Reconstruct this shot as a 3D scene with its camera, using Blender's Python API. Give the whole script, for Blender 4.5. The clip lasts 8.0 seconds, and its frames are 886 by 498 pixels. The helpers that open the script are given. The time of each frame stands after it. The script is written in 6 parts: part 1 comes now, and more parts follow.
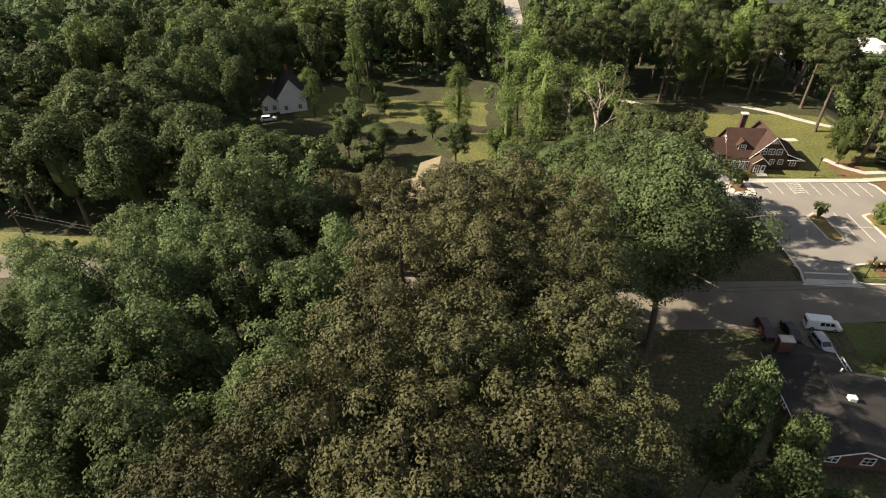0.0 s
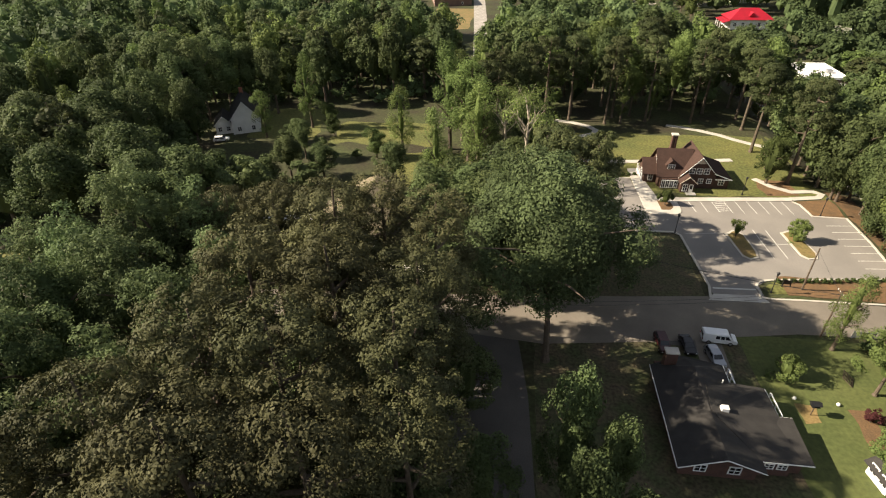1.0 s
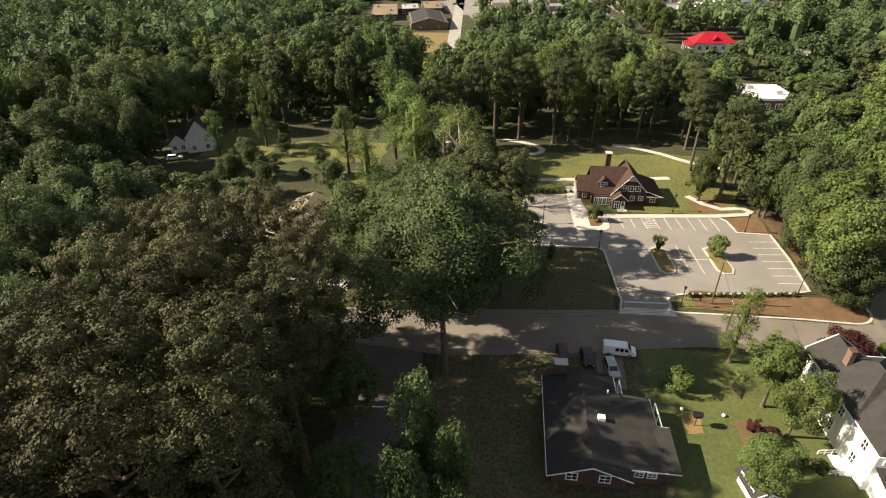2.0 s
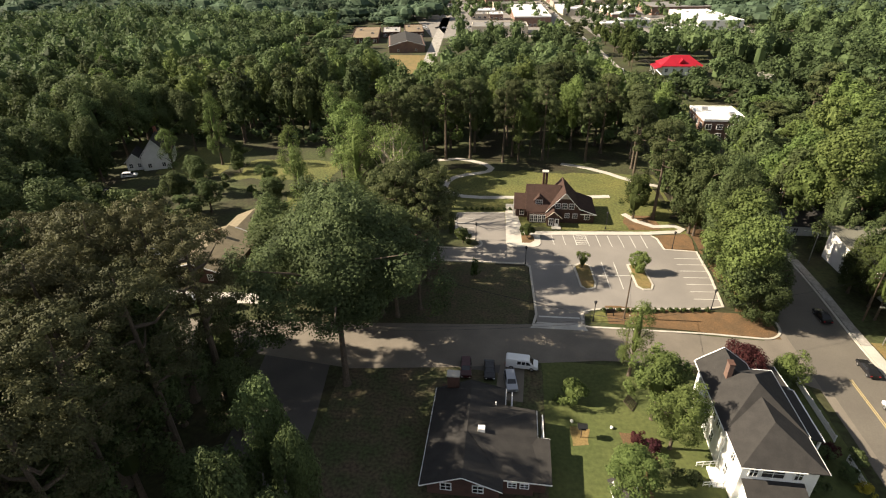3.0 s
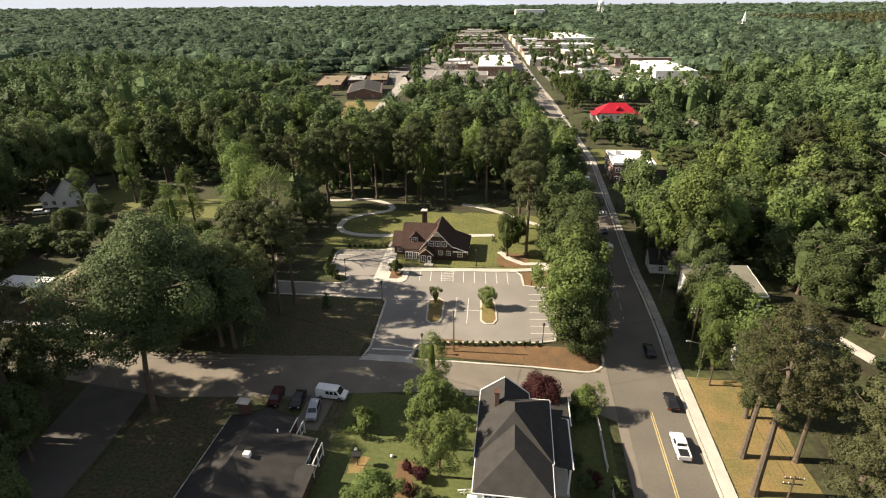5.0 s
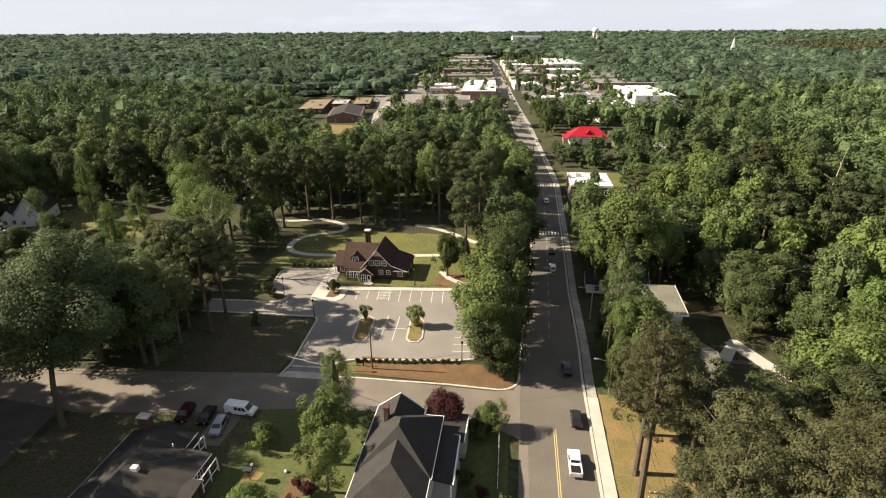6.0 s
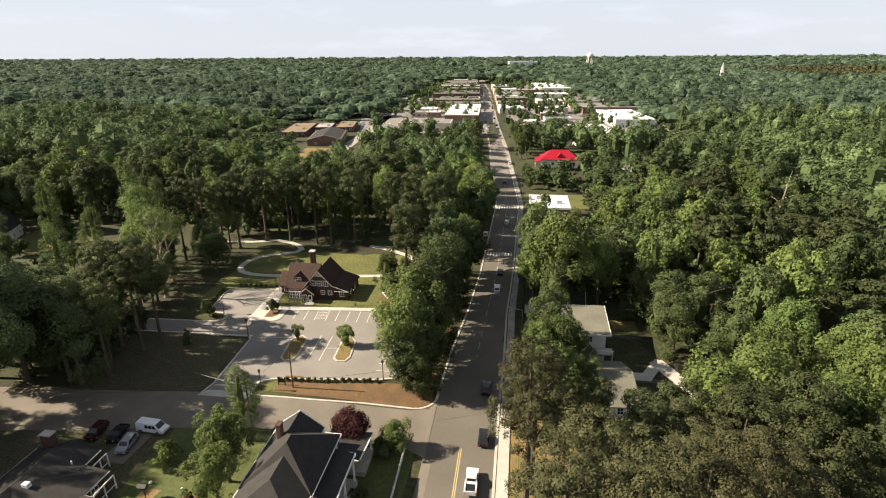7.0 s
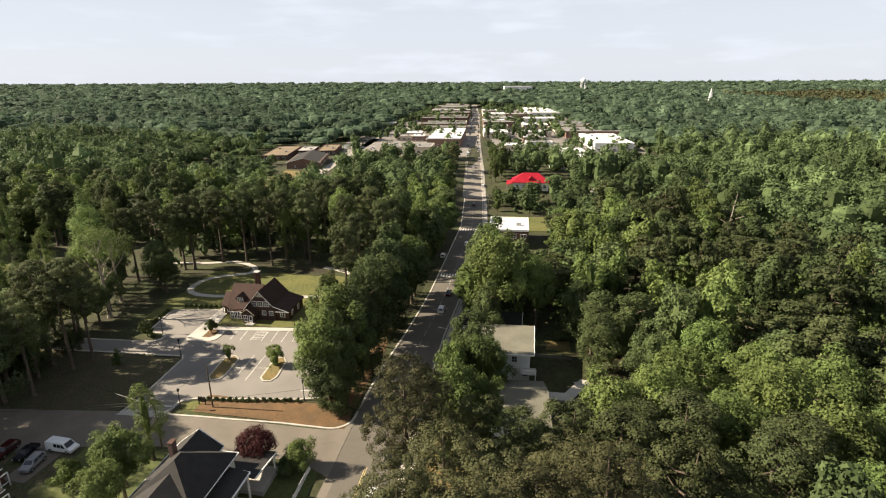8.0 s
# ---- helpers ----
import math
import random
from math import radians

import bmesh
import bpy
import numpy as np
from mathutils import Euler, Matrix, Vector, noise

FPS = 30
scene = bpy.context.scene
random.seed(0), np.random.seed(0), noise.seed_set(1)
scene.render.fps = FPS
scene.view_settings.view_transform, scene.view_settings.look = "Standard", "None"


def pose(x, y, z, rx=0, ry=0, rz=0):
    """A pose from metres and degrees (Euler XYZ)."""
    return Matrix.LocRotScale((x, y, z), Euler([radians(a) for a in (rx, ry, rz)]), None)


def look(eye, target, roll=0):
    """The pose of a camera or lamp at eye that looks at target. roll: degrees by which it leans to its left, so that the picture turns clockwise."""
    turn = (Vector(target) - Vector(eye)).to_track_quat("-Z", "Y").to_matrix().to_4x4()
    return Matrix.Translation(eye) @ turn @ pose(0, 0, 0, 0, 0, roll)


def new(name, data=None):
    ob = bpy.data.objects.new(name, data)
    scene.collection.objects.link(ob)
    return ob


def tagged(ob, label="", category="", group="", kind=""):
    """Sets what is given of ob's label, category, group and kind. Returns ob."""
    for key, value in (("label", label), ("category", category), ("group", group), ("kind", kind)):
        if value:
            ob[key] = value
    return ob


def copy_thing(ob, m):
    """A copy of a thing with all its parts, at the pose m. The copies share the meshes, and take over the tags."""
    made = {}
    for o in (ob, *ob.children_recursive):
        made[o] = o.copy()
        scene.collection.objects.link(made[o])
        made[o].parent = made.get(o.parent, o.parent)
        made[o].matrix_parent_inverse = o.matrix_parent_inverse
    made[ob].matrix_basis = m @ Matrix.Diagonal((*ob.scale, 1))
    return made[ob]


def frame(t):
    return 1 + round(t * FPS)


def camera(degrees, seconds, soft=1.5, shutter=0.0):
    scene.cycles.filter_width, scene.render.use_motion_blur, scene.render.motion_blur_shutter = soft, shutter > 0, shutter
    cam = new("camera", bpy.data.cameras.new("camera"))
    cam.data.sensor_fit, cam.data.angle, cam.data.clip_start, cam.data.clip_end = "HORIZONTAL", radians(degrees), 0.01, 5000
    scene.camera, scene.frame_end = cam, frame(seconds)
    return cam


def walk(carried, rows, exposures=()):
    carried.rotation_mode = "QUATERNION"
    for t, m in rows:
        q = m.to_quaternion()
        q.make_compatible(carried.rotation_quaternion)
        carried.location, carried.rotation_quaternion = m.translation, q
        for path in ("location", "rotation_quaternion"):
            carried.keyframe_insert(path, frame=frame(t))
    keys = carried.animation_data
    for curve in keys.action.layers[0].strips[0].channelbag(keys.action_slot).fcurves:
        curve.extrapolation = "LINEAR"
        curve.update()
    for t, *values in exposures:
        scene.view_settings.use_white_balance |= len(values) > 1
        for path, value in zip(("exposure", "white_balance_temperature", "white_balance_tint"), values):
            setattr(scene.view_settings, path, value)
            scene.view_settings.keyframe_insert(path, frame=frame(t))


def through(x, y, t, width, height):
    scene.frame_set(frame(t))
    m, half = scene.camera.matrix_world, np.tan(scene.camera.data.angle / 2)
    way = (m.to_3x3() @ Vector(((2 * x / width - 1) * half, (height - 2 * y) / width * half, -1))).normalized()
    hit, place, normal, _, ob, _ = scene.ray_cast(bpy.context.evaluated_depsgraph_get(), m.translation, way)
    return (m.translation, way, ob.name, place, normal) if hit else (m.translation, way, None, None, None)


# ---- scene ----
cam = camera(78.6, 8.0, soft=1.15)
METRES, EYE, TILT, LEAN, TURN = 132.0, 63.8, -90.0, 9.85, 0.0
ROWS = [
    (0.0, 0.0, 0.0, 0.0, -8.9, 53.73, -6.6),
    (0.5, 0.0604, -0.0117, -0.0034, -8.89, 54.9, -6.66),
    (1.0, 0.1214, -0.0214, -0.006, -8.94, 56.09, -6.73),
    (1.5, 0.1832, -0.0308, -0.0079, -8.95, 57.23, -6.8),
    (3.0, 0.3677, -0.0614, -0.0106, -9.06, 60.45, -7.06),
    (3.5, 0.4299, -0.072, -0.0109, -9.14, 61.58, -7.17),
    (4.0, 0.4927, -0.082, -0.0109, -9.18, 62.76, -7.26),
    (4.5, 0.5549, -0.0916, -0.0105, -9.25, 63.91, -7.34),
    (6.0, 0.7403, -0.1233, -0.0097, -9.42, 67.47, -7.67),
    (6.5, 0.8014, -0.1362, -0.0092, -9.44, 68.62, -7.75),
    (7.0, 0.8624, -0.1471, -0.0084, -9.45, 69.8, -7.83),
    (7.5, 0.924, -0.1584, -0.0067, -9.47, 71.0, -7.88),
    (8.0, 0.9853, -0.1687, -0.0051, -9.48, 72.2, -7.87),
]
walk(cam, [(t, pose(0, 0, EYE, TILT, LEAN, TURN) @ pose(METRES * x, METRES * y, METRES * z, 90 + pitch, roll, yaw)) for t, x, y, z, yaw, pitch, roll in ROWS],
     exposures=[(0.0, 1.5), (8.0, 1.5)])

# ---- light ----
SUN_HEIGHT = 33.5
world = bpy.data.worlds.new("sky")
scene.world = world
world.use_nodes = True
wn = world.node_tree.nodes
sky = wn.new("ShaderNodeTexSky")
sky.sky_type = "NISHITA"
sky.sun_disc = False
sky.sun_elevation = radians(SUN_HEIGHT)
sky.sun_rotation = radians(-93.5)
sky.air_density, sky.dust_density, sky.ozone_density = 1.0, 0.35, 1.2
wn["Background"].inputs["Strength"].default_value = 0.025
pale = wn.new("ShaderNodeHueSaturation")
pale.inputs["Saturation"].default_value = 0.75
world.node_tree.links.new(sky.outputs[0], pale.inputs["Color"])
# thin broken cloud in the haze
where = wn.new("ShaderNodeTexCoord")
wide = wn.new("ShaderNodeMapping")
wide.inputs["Scale"].default_value = (3.0, 3.0, 16.0)
cloud = wn.new("ShaderNodeTexNoise")
cloud.inputs["Scale"].default_value, cloud.inputs["Detail"].default_value = 2.2, 6.0
bank = wn.new("ShaderNodeMapRange")
bank.inputs["From Min"].default_value, bank.inputs["From Max"].default_value = 0.52, 0.72
bank.inputs["To Min"].default_value, bank.inputs["To Max"].default_value = 0.80, 0.97
# the haze thins out towards the zenith
height = wn.new("ShaderNodeSeparateXYZ")
thin = wn.new("ShaderNodeMapRange")
thin.interpolation_type = "SMOOTHSTEP"
thin.inputs["From Min"].default_value, thin.inputs["From Max"].default_value = 0.06, 0.42
thin.inputs["To Min"].default_value, thin.inputs["To Max"].default_value = 1.0, 0.34
share = wn.new("ShaderNodeMath")
share.operation = "MULTIPLY"
veil = wn.new("ShaderNodeMix")
veil.data_type = "RGBA"
veil.inputs[7].default_value = (12.3, 12.9, 14.3, 1.0)
wl = world.node_tree.links
wl.new(where.outputs["Generated"], wide.inputs["Vector"])
wl.new(wide.outputs[0], cloud.inputs["Vector"])
wl.new(cloud.outputs["Fac"], bank.inputs["Value"])
wl.new(where.outputs["Generated"], height.inputs[0])
wl.new(height.outputs["Z"], thin.inputs["Value"])
wl.new(bank.outputs[0], share.inputs[0])
wl.new(thin.outputs[0], share.inputs[1])
wl.new(share.outputs[0], veil.inputs[0])
wl.new(pale.outputs[0], veil.inputs[6])
wl.new(veil.outputs[2], wn["Background"].inputs["Color"])

sun = new("sun", bpy.data.lights.new("sun", "SUN"))
sun.data.energy = 4.8
sun.data.angle = radians(0.5)
sun.data.color = (1.0, 0.865, 0.68)
sun.matrix_basis = look((-math.cos(radians(SUN_HEIGHT)) * 200, -10, math.sin(radians(SUN_HEIGHT)) * 200), (0, 0, 0))

# ---- materials ----
def rgb(c):
    return (c[0], c[1], c[2], 1.0)


def surface(name, c1, c2, scale=1.0, rough=0.85, fine=25.0, fine_amount=0.35, bump=0.15, metal=0.0, each=0.0, spec=0.3):
    """A worn surface: two colours in patches, fine grain on top, some relief; each: how far single pieces differ."""
    m = bpy.data.materials.new(name)
    m.use_nodes = True
    nt = m.node_tree
    n, l = nt.nodes, nt.links
    b = n["Principled BSDF"]
    co = n.new("ShaderNodeTexCoord")
    big = n.new("ShaderNodeTexNoise")
    big.inputs["Scale"].default_value, big.inputs["Detail"].default_value = scale, 6.0
    small = n.new("ShaderNodeTexNoise")
    small.inputs["Scale"].default_value, small.inputs["Detail"].default_value = fine, 3.0
    l.new(co.outputs["Object"], big.inputs["Vector"])
    l.new(co.outputs["Object"], small.inputs["Vector"])
    ramp = n.new("ShaderNodeValToRGB")
    ramp.color_ramp.elements[0].position, ramp.color_ramp.elements[1].position = 0.35, 0.65
    ramp.color_ramp.elements[0].color, ramp.color_ramp.elements[1].color = rgb(c1), rgb(c2)
    l.new(big.outputs["Fac"], ramp.inputs["Fac"])
    hsv = n.new("ShaderNodeHueSaturation")
    l.new(ramp.outputs["Color"], hsv.inputs["Color"])
    rng = n.new("ShaderNodeMapRange")
    rng.inputs["To Min"].default_value, rng.inputs["To Max"].default_value = 1.0 - fine_amount, 1.0 + fine_amount
    rng.inputs["From Min"].default_value, rng.inputs["From Max"].default_value = 0.25, 0.75
    l.new(small.outputs["Fac"], rng.inputs["Value"])
    value = rng.outputs[0]
    if each:
        info = n.new("ShaderNodeObjectInfo")
        vary = n.new("ShaderNodeMapRange")
        vary.inputs["To Min"].default_value, vary.inputs["To Max"].default_value = 1.0 - each, 1.0 + each
        l.new(info.outputs["Random"], vary.inputs["Value"])
        mul = n.new("ShaderNodeMath")
        mul.operation = "MULTIPLY"
        l.new(value, mul.inputs[0])
        l.new(vary.outputs[0], mul.inputs[1])
        value = mul.outputs[0]
    l.new(value, hsv.inputs["Value"])
    l.new(hsv.outputs["Color"], b.inputs["Base Color"])
    b.inputs["Roughness"].default_value, b.inputs["Metallic"].default_value = rough, metal
    b.inputs["Specular IOR Level"].default_value = spec
    if bump:
        bp = n.new("ShaderNodeBump")
        bp.inputs["Strength"].default_value, bp.inputs["Distance"].default_value = bump, 0.05
        l.new(small.outputs["Fac"], bp.inputs["Height"])
        l.new(bp.outputs["Normal"], b.inputs["Normal"])
    return m


def leafage(name, c1, c2, hue=0.012, through=0.3, rough=0.7, cells=False):
    """Leaves: single leaves and whole crowns differ in hue and lightness; some light comes through."""
    m = bpy.data.materials.new(name)
    m.use_nodes = True
    nt = m.node_tree
    n, l = nt.nodes, nt.links
    b = n["Principled BSDF"]
    geo, info = n.new("ShaderNodeNewGeometry"), n.new("ShaderNodeObjectInfo")
    mix = n.new("ShaderNodeMix")
    mix.data_type = "RGBA"
    mix.inputs[6].default_value, mix.inputs[7].default_value = rgb(c1), rgb(c2)
    l.new(geo.outputs["Random Per Island"], mix.inputs[0])
    hsv = n.new("ShaderNodeHueSaturation")
    l.new(mix.outputs[2], hsv.inputs["Color"])
    hr = n.new("ShaderNodeMapRange")
    hr.inputs["To Min"].default_value, hr.inputs["To Max"].default_value = 0.5 - hue, 0.5 + hue
    l.new(info.outputs["Random"], hr.inputs["Value"])
    l.new(hr.outputs[0], hsv.inputs["Hue"])
    patch = n.new("ShaderNodeTexNoise")
    patch.inputs["Scale"].default_value, patch.inputs["Detail"].default_value = 0.07, 2.0
    l.new(geo.outputs["Position"], patch.inputs["Vector"])
    vr = n.new("ShaderNodeMapRange")
    vr.inputs["From Min"].default_value, vr.inputs["From Max"].default_value = 0.3, 0.7
    vr.inputs["To Min"].default_value, vr.inputs["To Max"].default_value = 0.65, 1.5
    l.new(patch.outputs["Fac"], vr.inputs["Value"])
    stand = n.new("ShaderNodeTexNoise")
    stand.inputs["Scale"].default_value, stand.inputs["Detail"].default_value = 0.013, 3.0
    l.new(geo.outputs["Position"], stand.inputs["Vector"])
    sr = n.new("ShaderNodeMapRange")
    sr.inputs["From Min"].default_value, sr.inputs["From Max"].default_value = 0.3, 0.7
    sr.inputs["To Min"].default_value, sr.inputs["To Max"].default_value = (0.6, 1.5) if cells else (0.72, 1.32)
    l.new(stand.outputs["Fac"], sr.inputs["Value"])
    if cells:
        # single crowns of the woods differ
        cell = n.new("ShaderNodeTexVoronoi")
        cell.inputs["Scale"].default_value = 0.075
        l.new(geo.outputs["Position"], cell.inputs["Vector"])
        cr = n.new("ShaderNodeMapRange")
        cr.inputs["To Min"].default_value, cr.inputs["To Max"].default_value = 0.62, 1.4
        l.new(cell.outputs["Color"], cr.inputs["Value"])
        twice = n.new("ShaderNodeMath")
        twice.operation = "MULTIPLY"
        l.new(sr.outputs[0], twice.inputs[0])
        l.new(cr.outputs[0], twice.inputs[1])
        sr = twice
    both = n.new("ShaderNodeMath")
    both.operation = "MULTIPLY"
    l.new(vr.outputs[0], both.inputs[0])
    l.new(sr.outputs[0], both.inputs[1])
    l.new(both.outputs[0], hsv.inputs["Value"])
    l.new(hsv.outputs["Color"], b.inputs["Base Color"])
    b.inputs["Roughness"].default_value = rough
    b.inputs["Specular IOR Level"].default_value = 0.1
    tr = n.new("ShaderNodeBsdfTranslucent")
    l.new(hsv.outputs["Color"], tr.inputs["Color"])
    ms = n.new("ShaderNodeMixShader")
    ms.inputs[0].default_value = through
    l.new(b.outputs[0], ms.inputs[1])
    l.new(tr.outputs[0], ms.inputs[2])
    l.new(ms.outputs[0], n["Material Output"].inputs["Surface"])
    return m


def glassy(name, c, rough=0.08):
    m = bpy.data.materials.new(name)
    m.use_nodes = True
    b = m.node_tree.nodes["Principled BSDF"]
    b.inputs["Base Color"].default_value = rgb(c)
    b.inputs["Roughness"].default_value = rough
    b.inputs["Specular IOR Level"].default_value = 0.6
    return m


M_FLOOR = surface("forest_floor", (0.035, 0.03, 0.016), (0.05, 0.06, 0.02), 0.08, 0.95, 1.2, 0.45, 0.3)
M_LAWN = surface("mown_grass", (0.125, 0.122, 0.036), (0.085, 0.094, 0.028), 0.12, 0.9, 1.6, 0.45, 0.4)
M_DRY = surface("dry_grass", (0.205, 0.140, 0.056), (0.135, 0.115, 0.042), 0.25, 0.9, 3.0, 0.3, 0.3)
M_YARD = surface("thin_yard_grass", (0.084, 0.064, 0.040), (0.052, 0.062, 0.024), 0.25, 0.95, 2.0, 0.55, 0.3)
M_MULCH = surface("pine_straw", (0.155, 0.090, 0.042), (0.110, 0.070, 0.036), 0.4, 0.95, 5.0, 0.35, 0.4)
M_ASPHALT_OLD = surface("old_asphalt", (0.145, 0.126, 0.102), (0.178, 0.155, 0.124), 0.2, 0.9, 6.0, 0.12, 0.1)
M_ASPHALT_LOT = surface("grey_asphalt", (0.185, 0.170, 0.152), (0.222, 0.203, 0.180), 0.12, 0.9, 5.0, 0.1, 0.1)
M_ASPHALT_MAIN = surface("main_asphalt", (0.108, 0.096, 0.080), (0.135, 0.120, 0.098), 0.1, 0.9, 6.0, 0.12, 0.1)
# Street asphalt with sunlight put into its colour, for the stretch in town.
M_ASPHALT_SUNLIT = surface("sunlit_asphalt", (0.19, 0.17, 0.145), (0.23, 0.205, 0.17), 0.3, 0.9, 4.0, 0.2, 0.1)
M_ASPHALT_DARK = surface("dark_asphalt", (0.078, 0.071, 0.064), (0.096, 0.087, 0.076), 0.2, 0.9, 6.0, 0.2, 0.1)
M_CONCRETE = surface("pale_concrete", (0.47, 0.44, 0.385), (0.39, 0.36, 0.315), 0.35, 0.9, 6.0, 0.12, 0.1)
M_KERB = surface("kerb_concrete", (0.48, 0.44, 0.38), (0.40, 0.37, 0.31), 0.6, 0.9, 8.0, 0.15, 0.1)
M_LINE_W = surface("white_road_paint", (0.62, 0.60, 0.55), (0.50, 0.48, 0.43), 1.5, 0.8, 12.0, 0.2, 0.0)
M_LINE_Y = surface("yellow_road_paint", (0.50, 0.38, 0.16), (0.42, 0.33, 0.16), 1.5, 0.8, 12.0, 0.2, 0.0)
M_SHINGLE = surface("charcoal_shingles", (0.029, 0.027, 0.025), (0.039, 0.036, 0.033), 0.8, 0.9, 14.0, 0.3, 0.25)
M_SHINGLE_BROWN = surface("brown_shingles", (0.042, 0.023, 0.017), (0.055, 0.030, 0.022), 0.8, 0.85, 10.0, 0.3, 0.25)
M_SHINGLE_TAN = surface("tan_shingles", (0.20, 0.165, 0.105), (0.155, 0.13, 0.085), 0.8, 0.9, 10.0, 0.2, 0.25)
M_SHINGLE_GREY = surface("grey_shingles", (0.155, 0.15, 0.12), (0.125, 0.12, 0.10), 0.8, 0.9, 10.0, 0.2, 0.25)
M_RED_METAL = surface("red_metal_roof", (0.32, 0.010, 0.022), (0.27, 0.010, 0.020), 0.4, 0.45, 5.0, 0.1, 0.05)
M_MEMBRANE = surface("white_roof_membrane", (0.72, 0.71, 0.69), (0.58, 0.57, 0.55), 0.15, 0.7, 2.0, 0.08, 0.03)
M_ROOF_GREY = surface("grey_roof_gravel", (0.26, 0.25, 0.23), (0.19, 0.18, 0.17), 0.12, 0.9, 3.0, 0.15, 0.1, each=0.45)
M_SIDING_W = surface("white_siding", (0.78, 0.77, 0.74), (0.70, 0.69, 0.66), 0.6, 0.6, 8.0, 0.06, 0.05)
M_TRIM = surface("white_trim_paint", (0.80, 0.79, 0.76), (0.74, 0.73, 0.70), 1.0, 0.5, 10.0, 0.05, 0.0)
M_BROWN_WALL = surface("dark_brown_shakes", (0.075, 0.042, 0.03), (0.06, 0.034, 0.025), 1.2, 0.85, 9.0, 0.25, 0.2)
M_BRICK = surface("red_brick", (0.22, 0.085, 0.05), (0.17, 0.07, 0.045), 1.0, 0.9, 14.0, 0.25, 0.2)
M_BRICK_DARK = surface("dark_brick", (0.095, 0.05, 0.036), (0.07, 0.04, 0.03), 1.0, 0.9, 14.0, 0.25, 0.2)
M_BRICK_TOWN = surface("town_brick", (0.20, 0.125, 0.092), (0.155, 0.10, 0.08), 0.3, 0.9, 6.0, 0.2, 0.1, each=0.4)
M_STUCCO = surface("cream_render", (0.55, 0.48, 0.38), (0.48, 0.42, 0.33), 0.3, 0.9, 5.0, 0.12, 0.1, each=0.3)
M_GLASS = glassy("dark_window_glass", (0.02, 0.022, 0.025))
M_BARK = surface("grey_brown_bark", (0.11, 0.085, 0.06), (0.075, 0.06, 0.045), 1.5, 0.95, 8.0, 0.35, 0.4)
M_BARK_PALE = surface("pale_bark", (0.30, 0.26, 0.20), (0.22, 0.19, 0.145), 1.5, 0.95, 8.0, 0.25, 0.3)
M_WOOD_POLE = surface("weathered_pole_wood", (0.10, 0.075, 0.05), (0.075, 0.055, 0.04), 2.0, 0.9, 12.0, 0.3, 0.2)
M_BLACK = surface("black_paint", (0.012, 0.012, 0.013), (0.018, 0.018, 0.018), 2.0, 0.45, 10.0, 0.2, 0.0)
M_RUBBER = surface("tyre_rubber", (0.018, 0.018, 0.018), (0.025, 0.024, 0.023), 4.0, 0.85, 20.0, 0.2, 0.0)
M_CHROME = surface("grey_metal", (0.45, 0.45, 0.45), (0.38, 0.38, 0.38), 2.0, 0.35, 10.0, 0.1, 0.0, metal=0.8)
M_LAMP = surface("lamp_lens", (0.7, 0.7, 0.66), (0.6, 0.6, 0.56), 2.0, 0.2, 10.0, 0.1, 0.0)
M_TAIL = surface("red_lens", (0.35, 0.02, 0.02), (0.3, 0.02, 0.02), 2.0, 0.25, 10.0, 0.1, 0.0)
M_WHITE_CAR = surface("white_car_paint", (0.78, 0.78, 0.77), (0.74, 0.74, 0.73), 0.6, 0.3, 8.0, 0.04, 0.0, spec=0.5)
M_SILVER_CAR = surface("silver_car_paint", (0.36, 0.37, 0.39), (0.32, 0.33, 0.35), 0.6, 0.3, 8.0, 0.05, 0.0, metal=0.5)
M_RED_CAR = surface("dark_red_car_paint", (0.05, 0.008, 0.009), (0.042, 0.007, 0.008), 0.6, 0.3, 8.0, 0.05, 0.0, spec=0.5)
M_BLACK_CAR = surface("black_car_paint", (0.012, 0.012, 0.014), (0.016, 0.016, 0.018), 0.6, 0.25, 8.0, 0.1, 0.0, spec=0.5)
M_ORANGE = surface("ochre_clay", (0.215, 0.160, 0.098), (0.17, 0.132, 0.088), 0.1, 0.9, 2.0, 0.15, 0.1)
M_LAWN_GREEN = surface("green_yard_grass", (0.086, 0.098, 0.030), (0.066, 0.082, 0.024), 0.12, 0.9, 1.6, 0.25, 0.3)
# Thin grass darkened in colour to deepen the tree shade lying on it.
M_LAWN_SHADE = surface("thin_grass_shade_tone", (0.056, 0.060, 0.025), (0.080, 0.064, 0.038), 0.3, 0.95, 2.2, 0.5, 0.3)
# Walk concrete darkened and blotched to carry broken tree shade; also dims back_street.
M_WALK_SHADE = surface("shade_toned_walk_concrete", (0.36, 0.335, 0.30), (0.24, 0.22, 0.19), 0.35, 0.9, 2.5, 0.3, 0.15)
# Leaf colour made paler and bluer to put distance haze on the woods.
L_FAR_HAZE = leafage("hazed_woodland_leaves", (0.055, 0.083, 0.050), (0.080, 0.114, 0.068), 0.0, 0.36, cells=True)
M_ROOF_OLIVE = surface("olive_grey_roofing", (0.125, 0.12, 0.092), (0.165, 0.157, 0.12), 0.2, 0.9, 5.0, 0.2, 0.1)
M_LINE_PALE = surface("worn_white_paint", (0.42, 0.40, 0.36), (0.30, 0.28, 0.25), 0.6, 0.8, 3.0, 0.3, 0.1)
L_OAK = leafage("oak_leaves", (0.051, 0.069, 0.028), (0.093, 0.120, 0.046))
L_LIGHT = leafage("light_green_leaves", (0.076, 0.106, 0.033), (0.129, 0.169, 0.052))
L_OAK_DEEP = leafage("deep_oak_leaves", (0.039, 0.051, 0.022), (0.073, 0.091, 0.037), 0.012, 0.2)
